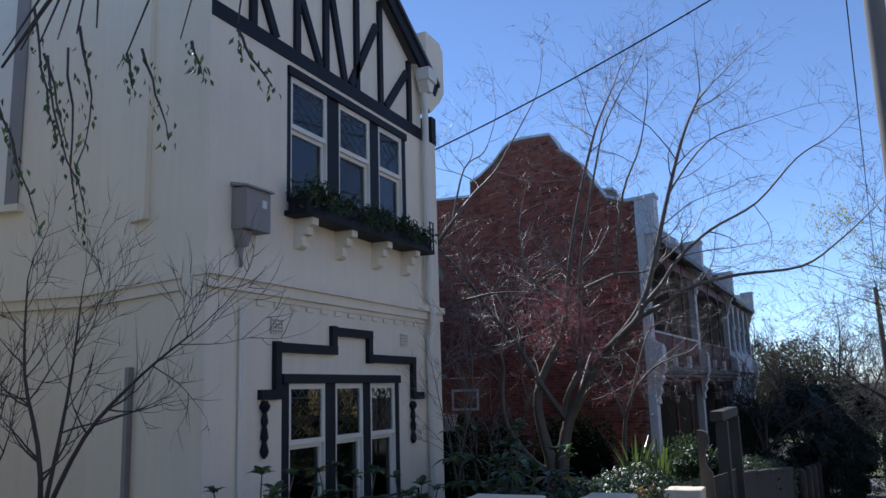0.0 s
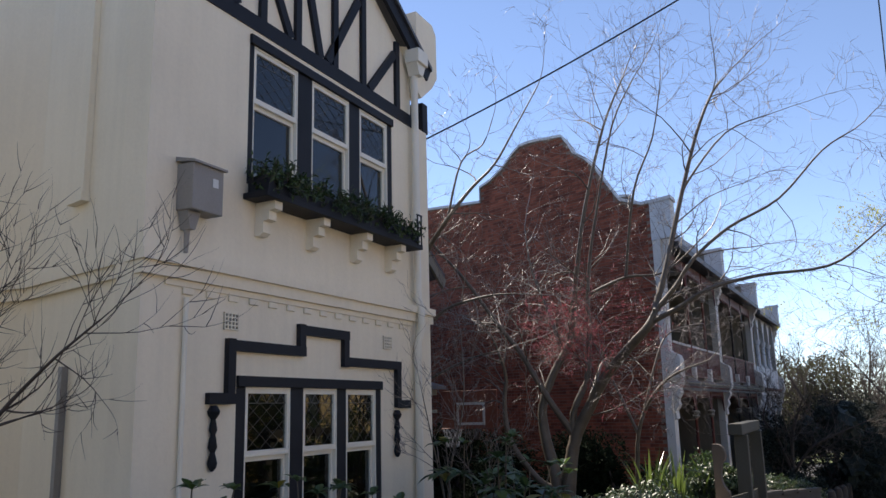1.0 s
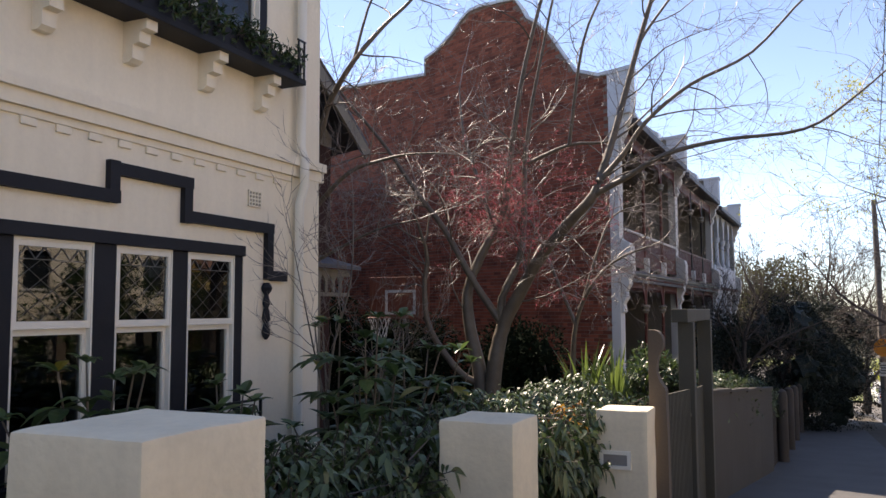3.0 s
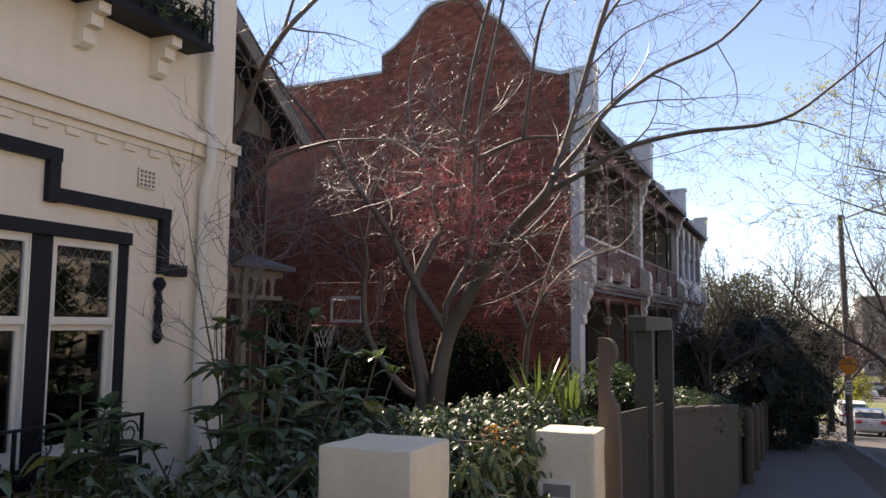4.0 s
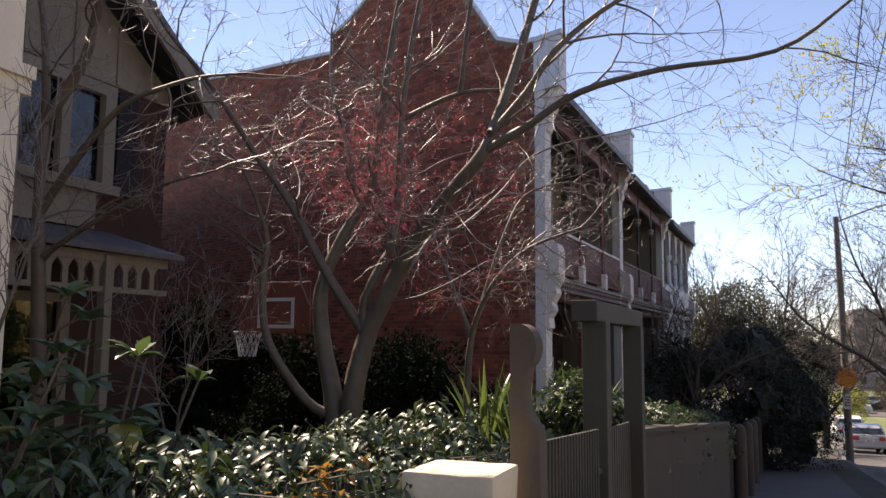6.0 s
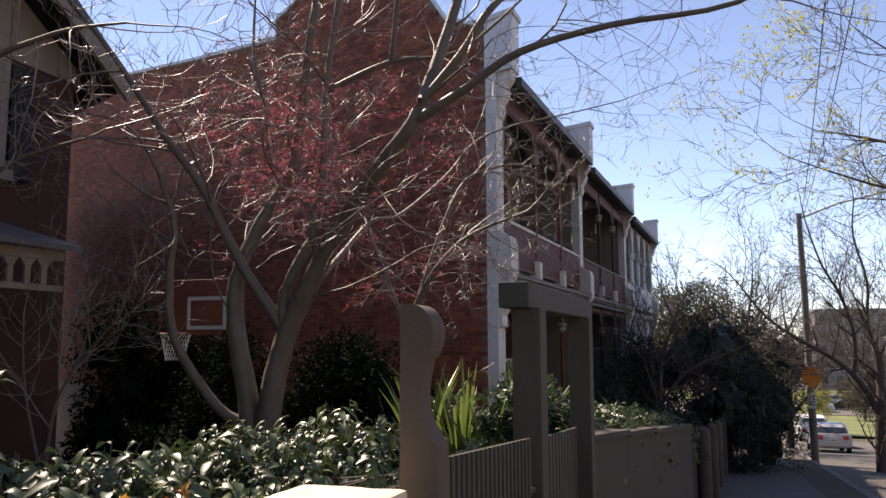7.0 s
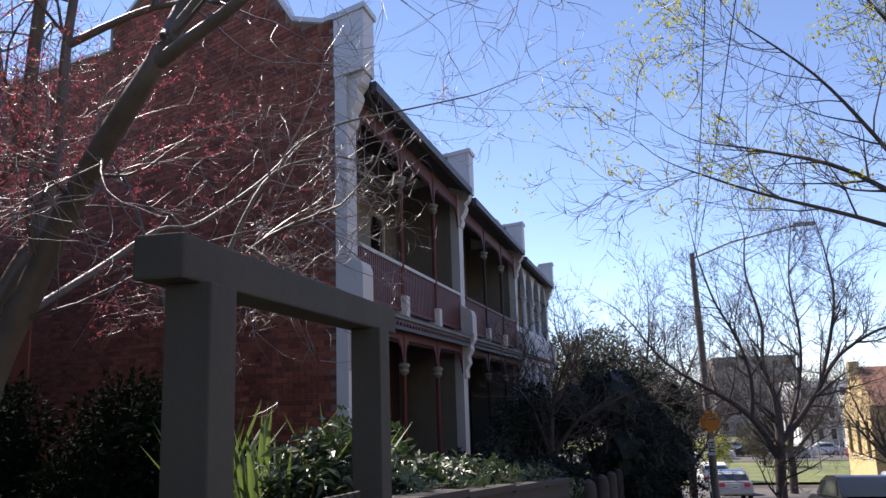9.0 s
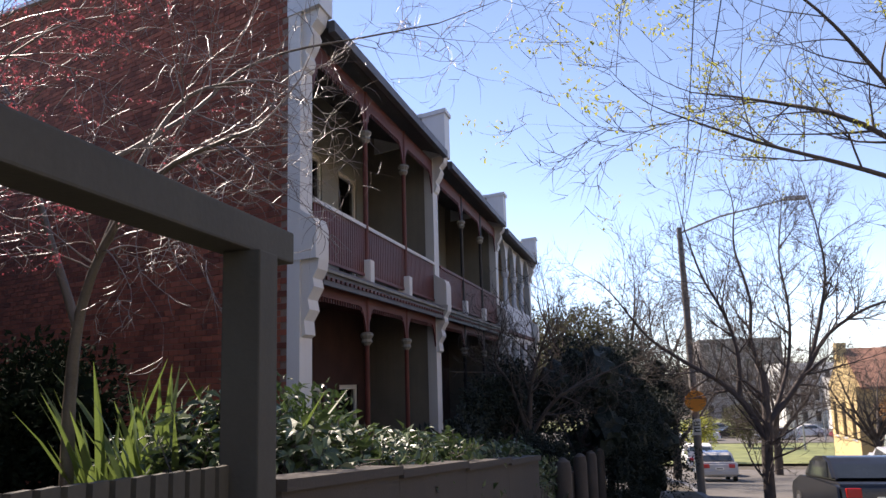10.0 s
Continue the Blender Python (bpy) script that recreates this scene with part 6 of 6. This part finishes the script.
NEAR = dict(levels=4, kids=(3, 3, 2, 2), wander=0.2, lift=0.05, spread=0.6, ratio=(0.5, 0.78), thin=0.0045, density=2.1, first=1.1, shoot=0.022, start=0.25)
g20 = ground_z(20)
bare_tree("tree", (4.90, 20.5, g20), "street tree just coming into leaf, long limbs reaching over the footpath", [
    ([(4.90, 20.5, g20 - 0.2), (4.90, 20.5, 0.5), (4.80, 20.5, 1.8), (4.70, 20.5, 2.7)], 0.24, 0.17),
    ([(4.75, 20.5, 2.3), (3.20, 20.2, 2.9), (2.0, 19.9, 3.25), (1.1, 19.7, 3.6)], 0.042, 0.008),
    ([(4.70, 20.5, 2.7), (3.50, 20.2, 3.9), (2.8, 19.9, 4.7), (2.0, 19.6, 5.3)], 0.04, 0.008),
    ([(4.70, 20.5, 2.6), (3.40, 20.8, 3.6), (2.40, 21.4, 4.2), (1.60, 21.7, 4.5)], 0.05, 0.008),
    ([(4.70, 20.5, 2.7), (4.50, 20.1, 4.2), (3.4, 19.7, 5.6), (2.9, 19.4, 7.0)], 0.04, 0.008),
    ([(4.70, 20.5, 2.7), (5.50, 20.8, 4.0), (6.30, 21.0, 5.5)], 0.11, 0.02),
    ([(4.70, 20.5, 2.8), (4.0, 19.6, 4.0), (3.4, 18.8, 5.2)], 0.032, 0.007),
], NEAR, random.Random(71), bark=BARK_S, twig=BARK_S, clusters=spring_leaves)


# ---- poles and wires ----
def pole_and_wires():
    p = thing("utility_pole", (1.42, 11.3, ground_z(11.3)), "weathered round timber utility pole at the edge of the footpath", "utility pole")
    vs, fs = [], []
    tube(vs, fs, [Vector((1.42, 11.3, ground_z(11.3) - 0.3)), Vector((1.42, 11.3, 8.2))], [0.16, 0.12], 14)
    part("pole", (vs, fs), POLEC, p, "", True)
    part("cross_arm", box(bmesh.new(), 0.55, 2.3, 11.11, 11.17, 7.55, 7.66, 0.01), POLEC, p)
    for x in (0.7, 1.1, 1.75, 2.15):
        part("insulator", lathe(bmesh.new(), (x, 11.14, 7.66), [(0.03, 0), (0.05, 0.04), (0.03, 0.08), (0.045, 0.11), (0.0101, 0.14)], 10), TRIM_W, p)
    for k, (a, b, sag, r) in enumerate((((0.7, 11.14, 7.75), (-5.2, 10.6, 5.35), 0.12, 0.012),
                                        ((1.75, 11.14, 7.75), (3.0, 39.0, 5.6), 0.5, 0.010),
                                        ((1.1, 11.14, 7.75), (2.9, 39.0, 5.4), 0.6, 0.010))):
        w = thing("overhead_wire", a, "thin black overhead service wire", "wire", "overhead wires")
        a, b = Vector(a), Vector(b)
        vs, fs = [], []
        pts = [a.lerp(b, i / 14) - Vector((0, 0, sag * 4 * (i / 14) * (1 - i / 14))) for i in range(15)]
        tube(vs, fs, pts, [r] * 15, 5)
        part("wire", (vs, fs), IRON, w)
    y = 39.0
    g = ground_z(y)
    l = thing("street_lamp", (2.9, y, g), "tall grey street lamp pole with an outreach arm", "street lamp")
    vs, fs = [], []
    tube(vs, fs, [Vector((2.95, y, g - 0.2)), Vector((2.9, y, 3.0)), Vector((2.85, y, 5.7))], [0.14, 0.12, 0.09], 10)
    part("pole", (vs, fs), POLEC, l, "", True)
    vs, fs = [], []
    tube(vs, fs, [Vector((2.85, y, 5.5)), Vector((4.2, y, 6.0)), Vector((6.4, y, 6.45))], [0.04, 0.035, 0.03], 8)
    part("arm", (vs, fs), STEEL, l)
    part("lantern", box(bmesh.new(), 6.3, 7.0, y - 0.1, y + 0.1, 6.4, 6.54, 0.03), STEEL, l)
    s = thing("road_sign", (2.95, y - 0.2, g), "round orange road sign seen edge-lit on the lamp pole", "sign")
    sv = bmesh.new()
    bmesh.ops.create_circle(sv, cap_ends=True, radius=0.34, segments=28, matrix=Matrix.Translation((2.95, y - 0.22, -0.15)) @ Matrix.Rotation(radians(90), 4, "X"))
    ex = bmesh.ops.extrude_face_region(sv, geom=sv.faces[:])
    bmesh.ops.translate(sv, verts=[v for v in ex["geom"] if isinstance(v, bmesh.types.BMVert)], vec=(0, 0.02, 0))
    part("sign_disc", sv, ORANGE, s)
    pl = part("sign_plate", box(bmesh.new(), 2.80, 3.06, y - 0.22, y - 0.20, -1.25, -0.72), SIGNW, s, "white plate below the disc")
    bars = bmesh.new()
    for i in range(4):
        box(bars, 2.83, 3.03, y - 0.224, y - 0.2205, -0.85 - 0.1 * i, -0.81 - 0.1 * i)
    part("text_bars", bars, IRON, pl)


pole_and_wires()


# ---- parked cars ----
def car(x, y, paint, label, kind="sedan", turn=0.0):
    """A parked car seen from behind; it points along the street."""
    g = ground_z(y) - 0.135
    slope = math.atan((ground_z(y + 2) - ground_z(y - 2)) / 4)
    t = thing("car", (x, y, g), label, "car", "parked cars")
    t.rotation_euler = (slope, 0, radians(turn))
    bpy.context.view_layer.update()

    def at(bm):
        bmesh.ops.transform(bm, matrix=t.matrix_basis, verts=bm.verts)
        return bm

    L, W = 4.5, 0.88
    if kind == "suv":
        roof = [(-2.15, 0.95), (-2.05, 1.55), (-1.7, 1.72), (0.3, 1.72), (1.0, 1.12)]
        tail = 0.98
    elif kind == "van":
        roof = [(-2.2, 1.0), (-2.2, 1.9), (-2.0, 2.0), (1.2, 1.95), (1.9, 1.15)]
        tail = 1.0
    else:
        roof = [(-1.75, 0.98), (-1.2, 1.38), (-0.7, 1.45), (0.2, 1.43), (1.05, 0.98)]
        tail = 0.96
    body = bmesh.new()
    prof = [(-2.25, 0.28), (-2.27, 0.55), (-2.22, tail - 0.05), (-2.1, tail), (1.1, 0.98), (2.05, 0.84), (2.22, 0.65), (2.25, 0.3)]
    prism(body, prof, -W, W, lambda p, q, r: (r, p, q))
    bmesh.ops.bevel(body, geom=[e for e in body.edges], offset=0.07, segments=3, affect="EDGES")
    part("body", at(body), paint, t, "", True)
    cab = bmesh.new()
    n = len(roof)
    lo = [cab.verts.new((-W * (0.95 - 0.16 * (q - 0.9)), p, q)) for p, q in roof]
    hi = [cab.verts.new((W * (0.95 - 0.16 * (q - 0.9)), p, q)) for p, q in roof]
    cab.faces.new(lo), cab.faces.new(hi[::-1])
    for i in range(n):
        cab.faces.new((lo[i], hi[i], hi[(i + 1) % n], lo[(i + 1) % n]))
    bmesh.ops.bevel(cab, geom=[e for e in cab.edges], offset=0.05, segments=2, affect="EDGES")
    part("cabin", at(cab), paint, t, "", True)

    def pane(pts, name="window"):
        bm = bmesh.new()
        bm.faces.new([bm.verts.new(v) for v in pts])
        ex = bmesh.ops.extrude_face_region(bm, geom=bm.faces[:])
        c = sum((Vector(v) for v in pts), Vector()) / len(pts)
        nrm = (c - Vector((0, -0.3, 1.1)))
        bmesh.ops.translate(bm, verts=[v for v in ex["geom"] if isinstance(v, bmesh.types.BMVert)], vec=nrm.normalized() * 0.012)
        part(name, at(bm), CARGLASS, t, "dark tinted window")

    (p0, q0), (p1, q1) = roof[0], roof[1]
    k0, k1 = 0.84 - 0.14 * (q0 - 0.9), 0.84 - 0.16 * (q1 - 0.9)
    pane([(-W * k0, p0 + 0.05, q0 + 0.05), (W * k0, p0 + 0.05, q0 + 0.05), (W * k1, p1 - 0.02, q1 - 0.03), (-W * k1, p1 - 0.02, q1 - 0.03)], "rear_window")
    top = max(q for p, q in roof)
    for s in (-1, 1):
        xx = lambda q: s * (W * (0.95 - 0.16 * (q - 0.9)) + 0.002)
        for a, b in ((p1 + 0.05, -0.15), (-0.05, roof[-2][0] + 0.15)):
            pane([(xx(1.02), a - 0.15, 1.02), (xx(1.02), b + 0.12, 1.02), (xx(top - 0.12), b, top - 0.12), (xx(top - 0.12), a + 0.02, top - 0.12)], "side_window")
        part("tail_light", at(box(bmesh.new(), s * 0.60 - 0.14, s * 0.60 + 0.14, -2.30, -2.2, 0.68, 0.86, 0.02)), TAIL, t, "red tail light")
        for yy in (-1.4, 1.4):
            wv = bmesh.new()
            bmesh.ops.create_cone(wv, cap_ends=True, segments=24, radius1=0.32, radius2=0.32, depth=0.2, matrix=Matrix.Translation((s * 0.80, yy, 0.32)) @ Matrix.Rotation(radians(90), 4, "Y"))
            bmesh.ops.bevel(wv, geom=[e for e in wv.edges if e.calc_face_angle(0) > 1], offset=0.03, segments=2, affect="EDGES")
            wh = part("wheel", at(wv), RUBBER, t)
            rv = bmesh.new()
            bmesh.ops.create_cone(rv, cap_ends=True, segments=20, radius1=0.20, radius2=0.18, depth=0.22, matrix=Matrix.Translation((s * 0.80, yy, 0.32)) @ Matrix.Rotation(radians(90), 4, "Y"))
            part("rim", at(rv), CHROME, wh)
    part("bumper", at(box(bmesh.new(), -0.84, 0.84, -2.33, -2.15, 0.34, 0.56, 0.04)), paint, t)
    pb = part("plate", at(box(bmesh.new(), -0.2, 0.2, -2.345, -2.325, 0.60, 0.70)), SIGNW, t)
    part("plate_bars", at(box(bmesh.new(), -0.15, 0.15, -2.35, -2.3455, 0.63, 0.67)), IRON, pb)
    return t


def paint(name, c):
    return material(name, c, 0.22, 0.05, 4, 0.0, spec=0.6)


BLACKP, SILVER, BLUEP, WHITEP, REDP = paint("black paint", (0.012, 0.013, 0.016)), paint("silver paint", (0.42, 0.42, 0.43)), paint("blue paint", (0.05, 0.10, 0.22)), paint("white paint", (0.72, 0.72, 0.71)), paint("maroon paint", (0.18, 0.03, 0.03))
car(5.4, 30.5, BLACKP, "dark parked sedan at the kerb")
car(5.2, 55.5, SILVER, "silver parked sedan with red tail lights")
car(5.9, 62.0, BLUEP, "blue parked sedan at the kerb")
car(5.6, 68.5, WHITEP, "white parked wagon at the kerb", "suv")
car(5.9, 75.5, WHITEP, "white parked sedan further down the street")
car(15.5, 58.0, WHITEP, "white parked van across the road", "van", 180)
car(12.5, 50.0, SILVER, "silver sedan parked across the road", "sedan", 180)
car(12.4, 38.0, BLUEP, "dark blue sedan parked across the road", "sedan", 180)
for i, (x, y, c) in enumerate(((9.0, 104, WHITEP), (13, 108, BLACKP), (17, 104, SILVER), (21, 109, WHITEP), (25, 105, REDP), (12, 115, SILVER), (29, 110, WHITEP))):
    car(x, y, c, "distant car on the cross road", "sedan", 90)


# ---- the far side of the cross road ----
strip("lawn", -6, 60, 72, 98, 0.02, LAWN, "sunlit grass median beyond the cross road", "lawn", step=4)
strip("cross_road", -60, 80, 99, 122, 0.0, ASPHALT, "wide cross road with traffic lanes", "road", step=6)
strip("lawn", -60, 80, 124, 150, 0.03, LAWN, "grass beyond the cross road", "lawn", step=6)


def gable_block(name, x0, x1, y0, y1, eave, ridge, wallm, roofm, label, rows, cols, along="y", windows=True):
    """A plain building: four walls with window openings on the street sides, pitched or flat roof."""
    gz = ground_z(y0) - 0.4
    t = thing(name, ((x0 + x1) / 2, (y0 + y1) / 2, gz), label, "building")
    floors = (eave - gz - 0.4) / rows
    # the side towards the street (low x) and the side towards the camera (low y)
    h1, h2 = [], []
    for r in range(rows):
        for c in range(cols):
            w = (y1 - y0) / cols
            h1.append((y0 + w * (c + 0.3), y0 + w * (c + 0.7), gz + 0.4 + floors * (r + 0.3), gz + 0.4 + floors * (r + 0.78)))
            w = (x1 - x0) / cols
            h2.append((x0 + w * (c + 0.3), x0 + w * (c + 0.7), gz + 0.4 + floors * (r + 0.3), gz + 0.4 + floors * (r + 0.78)))
    if not windows:
        h2 = []
    part("wall", wall_cells(bmesh.new(), [y0, y1], [gz, eave], h1, lambda bm, a, b, c, d: box(bm, x0, x0 + 0.3, a, b, c, d)), wallm, t)
    part("wall", wall_cells(bmesh.new(), [x0 + 0.302, x1 - 0.302], [gz, eave], h2, lambda bm, a, b, c, d: box(bm, a, b, y0, y0 + 0.3, c, d)), wallm, t)
    part("wall", box(bmesh.new(), x1 - 0.3, x1, y0, y1, gz, eave), wallm, t)
    part("wall", box(bmesh.new(), x0 + 0.302, x1 - 0.302, y1 - 0.3, y1, gz, eave), wallm, t)
    for a, b, c, d in h1:
        part("window", box(bmesh.new(), x0 + 0.14, x0 + 0.18, a, b, c, d), CARGLASS, t)
        part("sill", box(bmesh.new(), x0 - 0.06, x0 + 0.1, a - 0.1, b + 0.1, c - 0.1, c - 0.002), WHITEB, t)
    for a, b, c, d in h2:
        part("window", box(bmesh.new(), a, b, y0 + 0.14, y0 + 0.18, c, d), CARGLASS, t)
    if ridge > eave + 0.2:
        bm = bmesh.new()
        if along == "x":
            prism(bm, [(y0 - 0.002, eave), (y1 + 0.002, eave), ((y0 + y1) / 2, ridge)], x0 + 0.002, x1, on_x)
            part("gable", bm, wallm, t)
            for s in (-1, 1):
                q = bmesh.new()
                e = (y0 + y1) / 2 + s * ((y1 - y0) / 2 + 0.3)
                k = (ridge - eave) / ((y1 - y0) / 2)
                prism(q, [((y0 + y1) / 2, ridge + 0.04), (e, eave - 0.3 * k + 0.04), (e, eave - 0.3 * k + 0.2), ((y0 + y1) / 2, ridge + 0.2)], x0 + 0.3, x1, on_x)
                part("roof", q, roofm, t)
        else:
            prism(bm, [(x0 - 0.002, eave), (x1 + 0.002, eave), ((x0 + x1) / 2, ridge)], y0 + 0.002, y1, on_y)
            part("gable", bm, wallm, t)
            for s in (-1, 1):
                q = bmesh.new()
                e = (x0 + x1) / 2 + s * ((x1 - x0) / 2 + 0.3)
                k = (ridge - eave) / ((x1 - x0) / 2)
                prism(q, [((x0 + x1) / 2, ridge + 0.04), (e, eave - 0.3 * k + 0.04), (e, eave - 0.3 * k + 0.2), ((x0 + x1) / 2, ridge + 0.2)], y0 - 0.1, y1, on_y)
                part("roof", q, roofm, t)
    else:
        part("roof", box(bmesh.new(), x0 - 0.1, x1 + 0.1, y0 - 0.1, y1 + 0.1, eave, eave + 0.35), wallm, t)
    return t


yh = gable_block("house", 16.5, 27, 71, 78, -0.4, 2.1, YELLOWW, TILE, "yellow rendered corner house with a parapet gable and tiled roof", 1, 3, "x")
part("chimney", box(bmesh.new(), 16.3, 17.0, 74.1, 74.9, 1.5, 2.7, 0.03), YELLOWW, yh)
gable_block("apartment_block", 15.5, 29, 158, 170, 6.3, 6.3, GREYB, GREYB, "grey multi-storey apartment block in the distance", 5, 6)
gable_block("house", 27, 40, 112, 124, -0.5, -0.5, WHITEB, WHITEB, "long white two-storey building across the cross road", 2, 6)
gable_block("house", 22.5, 30.5, 126, 138, 1.5, 1.5, WHITEB, WHITEB, "white rendered three-storey block beyond the cross road", 3, 5)
gable_block("house", 42, 60, 150, 160, 4.0, 4.0, WHITEB, WHITEB, "pale rendered building far beyond the road", 3, 5)
for x, y, hgt in ((18.5, 101, 6), (21.5, 102, 6.5), (24.5, 103, 6), (16.5, 88, 7)):
    t = thing("light_pole", (x, y, ground_z(y)), "thin grey light pole by the cross road", "pole", "distant light poles")
    vs, fs = [], []
    tube(vs, fs, [Vector((x, y, ground_z(y) - 0.2)), Vector((x, y, ground_z(y) + hgt)), Vector((x - 0.9, y, ground_z(y) + hgt + 0.3))], [0.09, 0.07, 0.04], 6)
    part("pole", (vs, fs), STEEL, t)
leaf_mass("tree", (12.5, 92, -3.8), (2.0, 2.0, 2.2), 4000, 0.22, OLIVE, rl, "round yellow-green street tree by the median")
leaf_mass("tree", (6.4, 74, -3.6), (1.3, 1.3, 1.4), 3000, 0.16, SPRING, rl, "bright yellow-green young tree at the corner")
leaf_mass("tree", (18.6, 68, -1.7), (1.7, 1.4, 2.0), 2600, 0.22, DEADL, rl, "small tree still holding brown leaves before the yellow house")
for i in range(9):
    leaf_mass("tree", (-14 + i * 9 + rl.uniform(-2, 2), 176 + rl.uniform(-4, 8), -1.5), (5, 4, 5.0), 2200, 0.6, OLIVE, rl, "distant hazy trees beyond the cross road", group="distant trees")
street_tree(22, 118, "leafless street tree on the cross road", 81, 1.2)
street_tree(11, 120, "leafless street tree on the cross road", 82, 1.3)

# ---- unseen sunlit houses across the street, behind the walk, added to bounce light back ----
for k in range(5):
    y0 = -22 + k * 14.2
    if y0 + 12 < 47:
        gable_block("house", 17.5, 27, y0, y0 + 12.4, ground_z(y0 + 6) + 6.6, ground_z(y0 + 6) + 9.0, (RENDER_W, YELLOWW, RENDER_W)[k % 3], TILE, ("unseen cream house added across the street for bounced light", "unseen ochre house added across the street for bounced light", "unseen cream house added across the street for bounced light")[k % 3], 2, 4, "y", False)
# unseen house, placed to cut the light on the cream side wall
gable_block("house", -14, -4.7, -14, 1.7, 5.8, 7.2, BALC, SLATE, "unseen drab house up the street, added to shade the side wall", 2, 3, "y", False)


for k, y in enumerate((19, 26, 33, 40)):
    leaf_mass("tree", (14.9, y, ground_z(y) + 3.0), (2.3, 3.2, 2.8), 5200, 0.22, SHRUB, rl, "leafy street tree on the opposite verge", lumps=12, open_out=0.7, group="opposite street trees")


# ---- bricks of the end wall, laid course by course ----
def end_wall_bricks():
    end = TERRACE[0]
    course, long = 0.0755, 0.228
    shape = bmesh.new()
    box(shape, -0.1095, 0.1095, -0.006, 0.006, -0.033, 0.033)
    for e in list(shape.verts):
        if e.co.y < 0:
            e.co.x *= 0.985
            e.co.z *= 0.95
    whole = bpy.data.meshes.new("brick")
    bmesh.ops.recalc_face_normals(shape, faces=shape.faces)
    shape.to_mesh(whole)
    shape.free()
    whole.materials.append(BRICK)
    turn = Matrix(((BACK.x, BACK.y * 0 + math.sin(SKEW), 0, 0), (BACK.y, math.cos(SKEW), 0, 0), (0, 0, 1, 0), (0, 0, 0, 1)))
    rng = random.Random(77)
    vs, fs = [], []
    near = 0
    inv = base_of(end).inverted()
    r = 0
    z = FLOOR0 + 0.3
    while z < 8.5:
        header = r % 6 == 3
        step = long / 2 if header else long
        w = 0.205 + (0.0 if r % 2 else long / 2)
        while w < 17.6:
            if z + 0.05 < min(parapet_at(w), parapet_at(min(w + step, 17.9))) and not (w > 9 and z < 0):
                c = Vector(tp(0.014, w + step / 2, z + course / 2))
                j = rng.gauss(0, 0.0012)
                if near < 300 and w < 1.9 and 2.1 < z < 5.6 and not header:
                    ob = new("brick", whole)
                    ob.parent = end
                    ob.matrix_parent_inverse = inv
                    m = Matrix.Translation(c + Vector((-math.sin(SKEW), -math.cos(SKEW), 0)) * (0.003 + j)) @ turn
                    ob.matrix_basis = m
                    near += 1
                else:
                    hw = step / 2 - 0.0045
                    o = Vector((-math.sin(SKEW), -math.cos(SKEW), 0))
                    b = len(vs)
                    for d, sc in ((-0.004, 1.0), (0.009 + j, 0.985)):
                        for p, q in ((-1, -1), (1, -1), (1, 1), (-1, 1)):
                            vs.append(c + BACK * p * hw * sc + o * d + Vector((0, 0, q * 0.033 * sc)))
                    fs += [(b + 4, b + 5, b + 6, b + 7)] + [(b + i, b + (i + 1) % 4, b + 4 + (i + 1) % 4, b + 4 + i) for i in range(4)]
            w += step
        z += course
        r += 1
    tagged(part("brickwork", (vs, fs), BRICK_I, end, "red brick courses with pale mortar joints"), kind="stuff")


end_wall_bricks()

# the row was laid out at a smaller size; bring it to its true size and distance
CENTRE, TRUE = Vector((0.05, 2.6, 1.45)), 1.085
for house in TERRACE:
    house.location = CENTRE + (house.location - CENTRE) * TRUE
    house.scale = (TRUE, TRUE, TRUE)
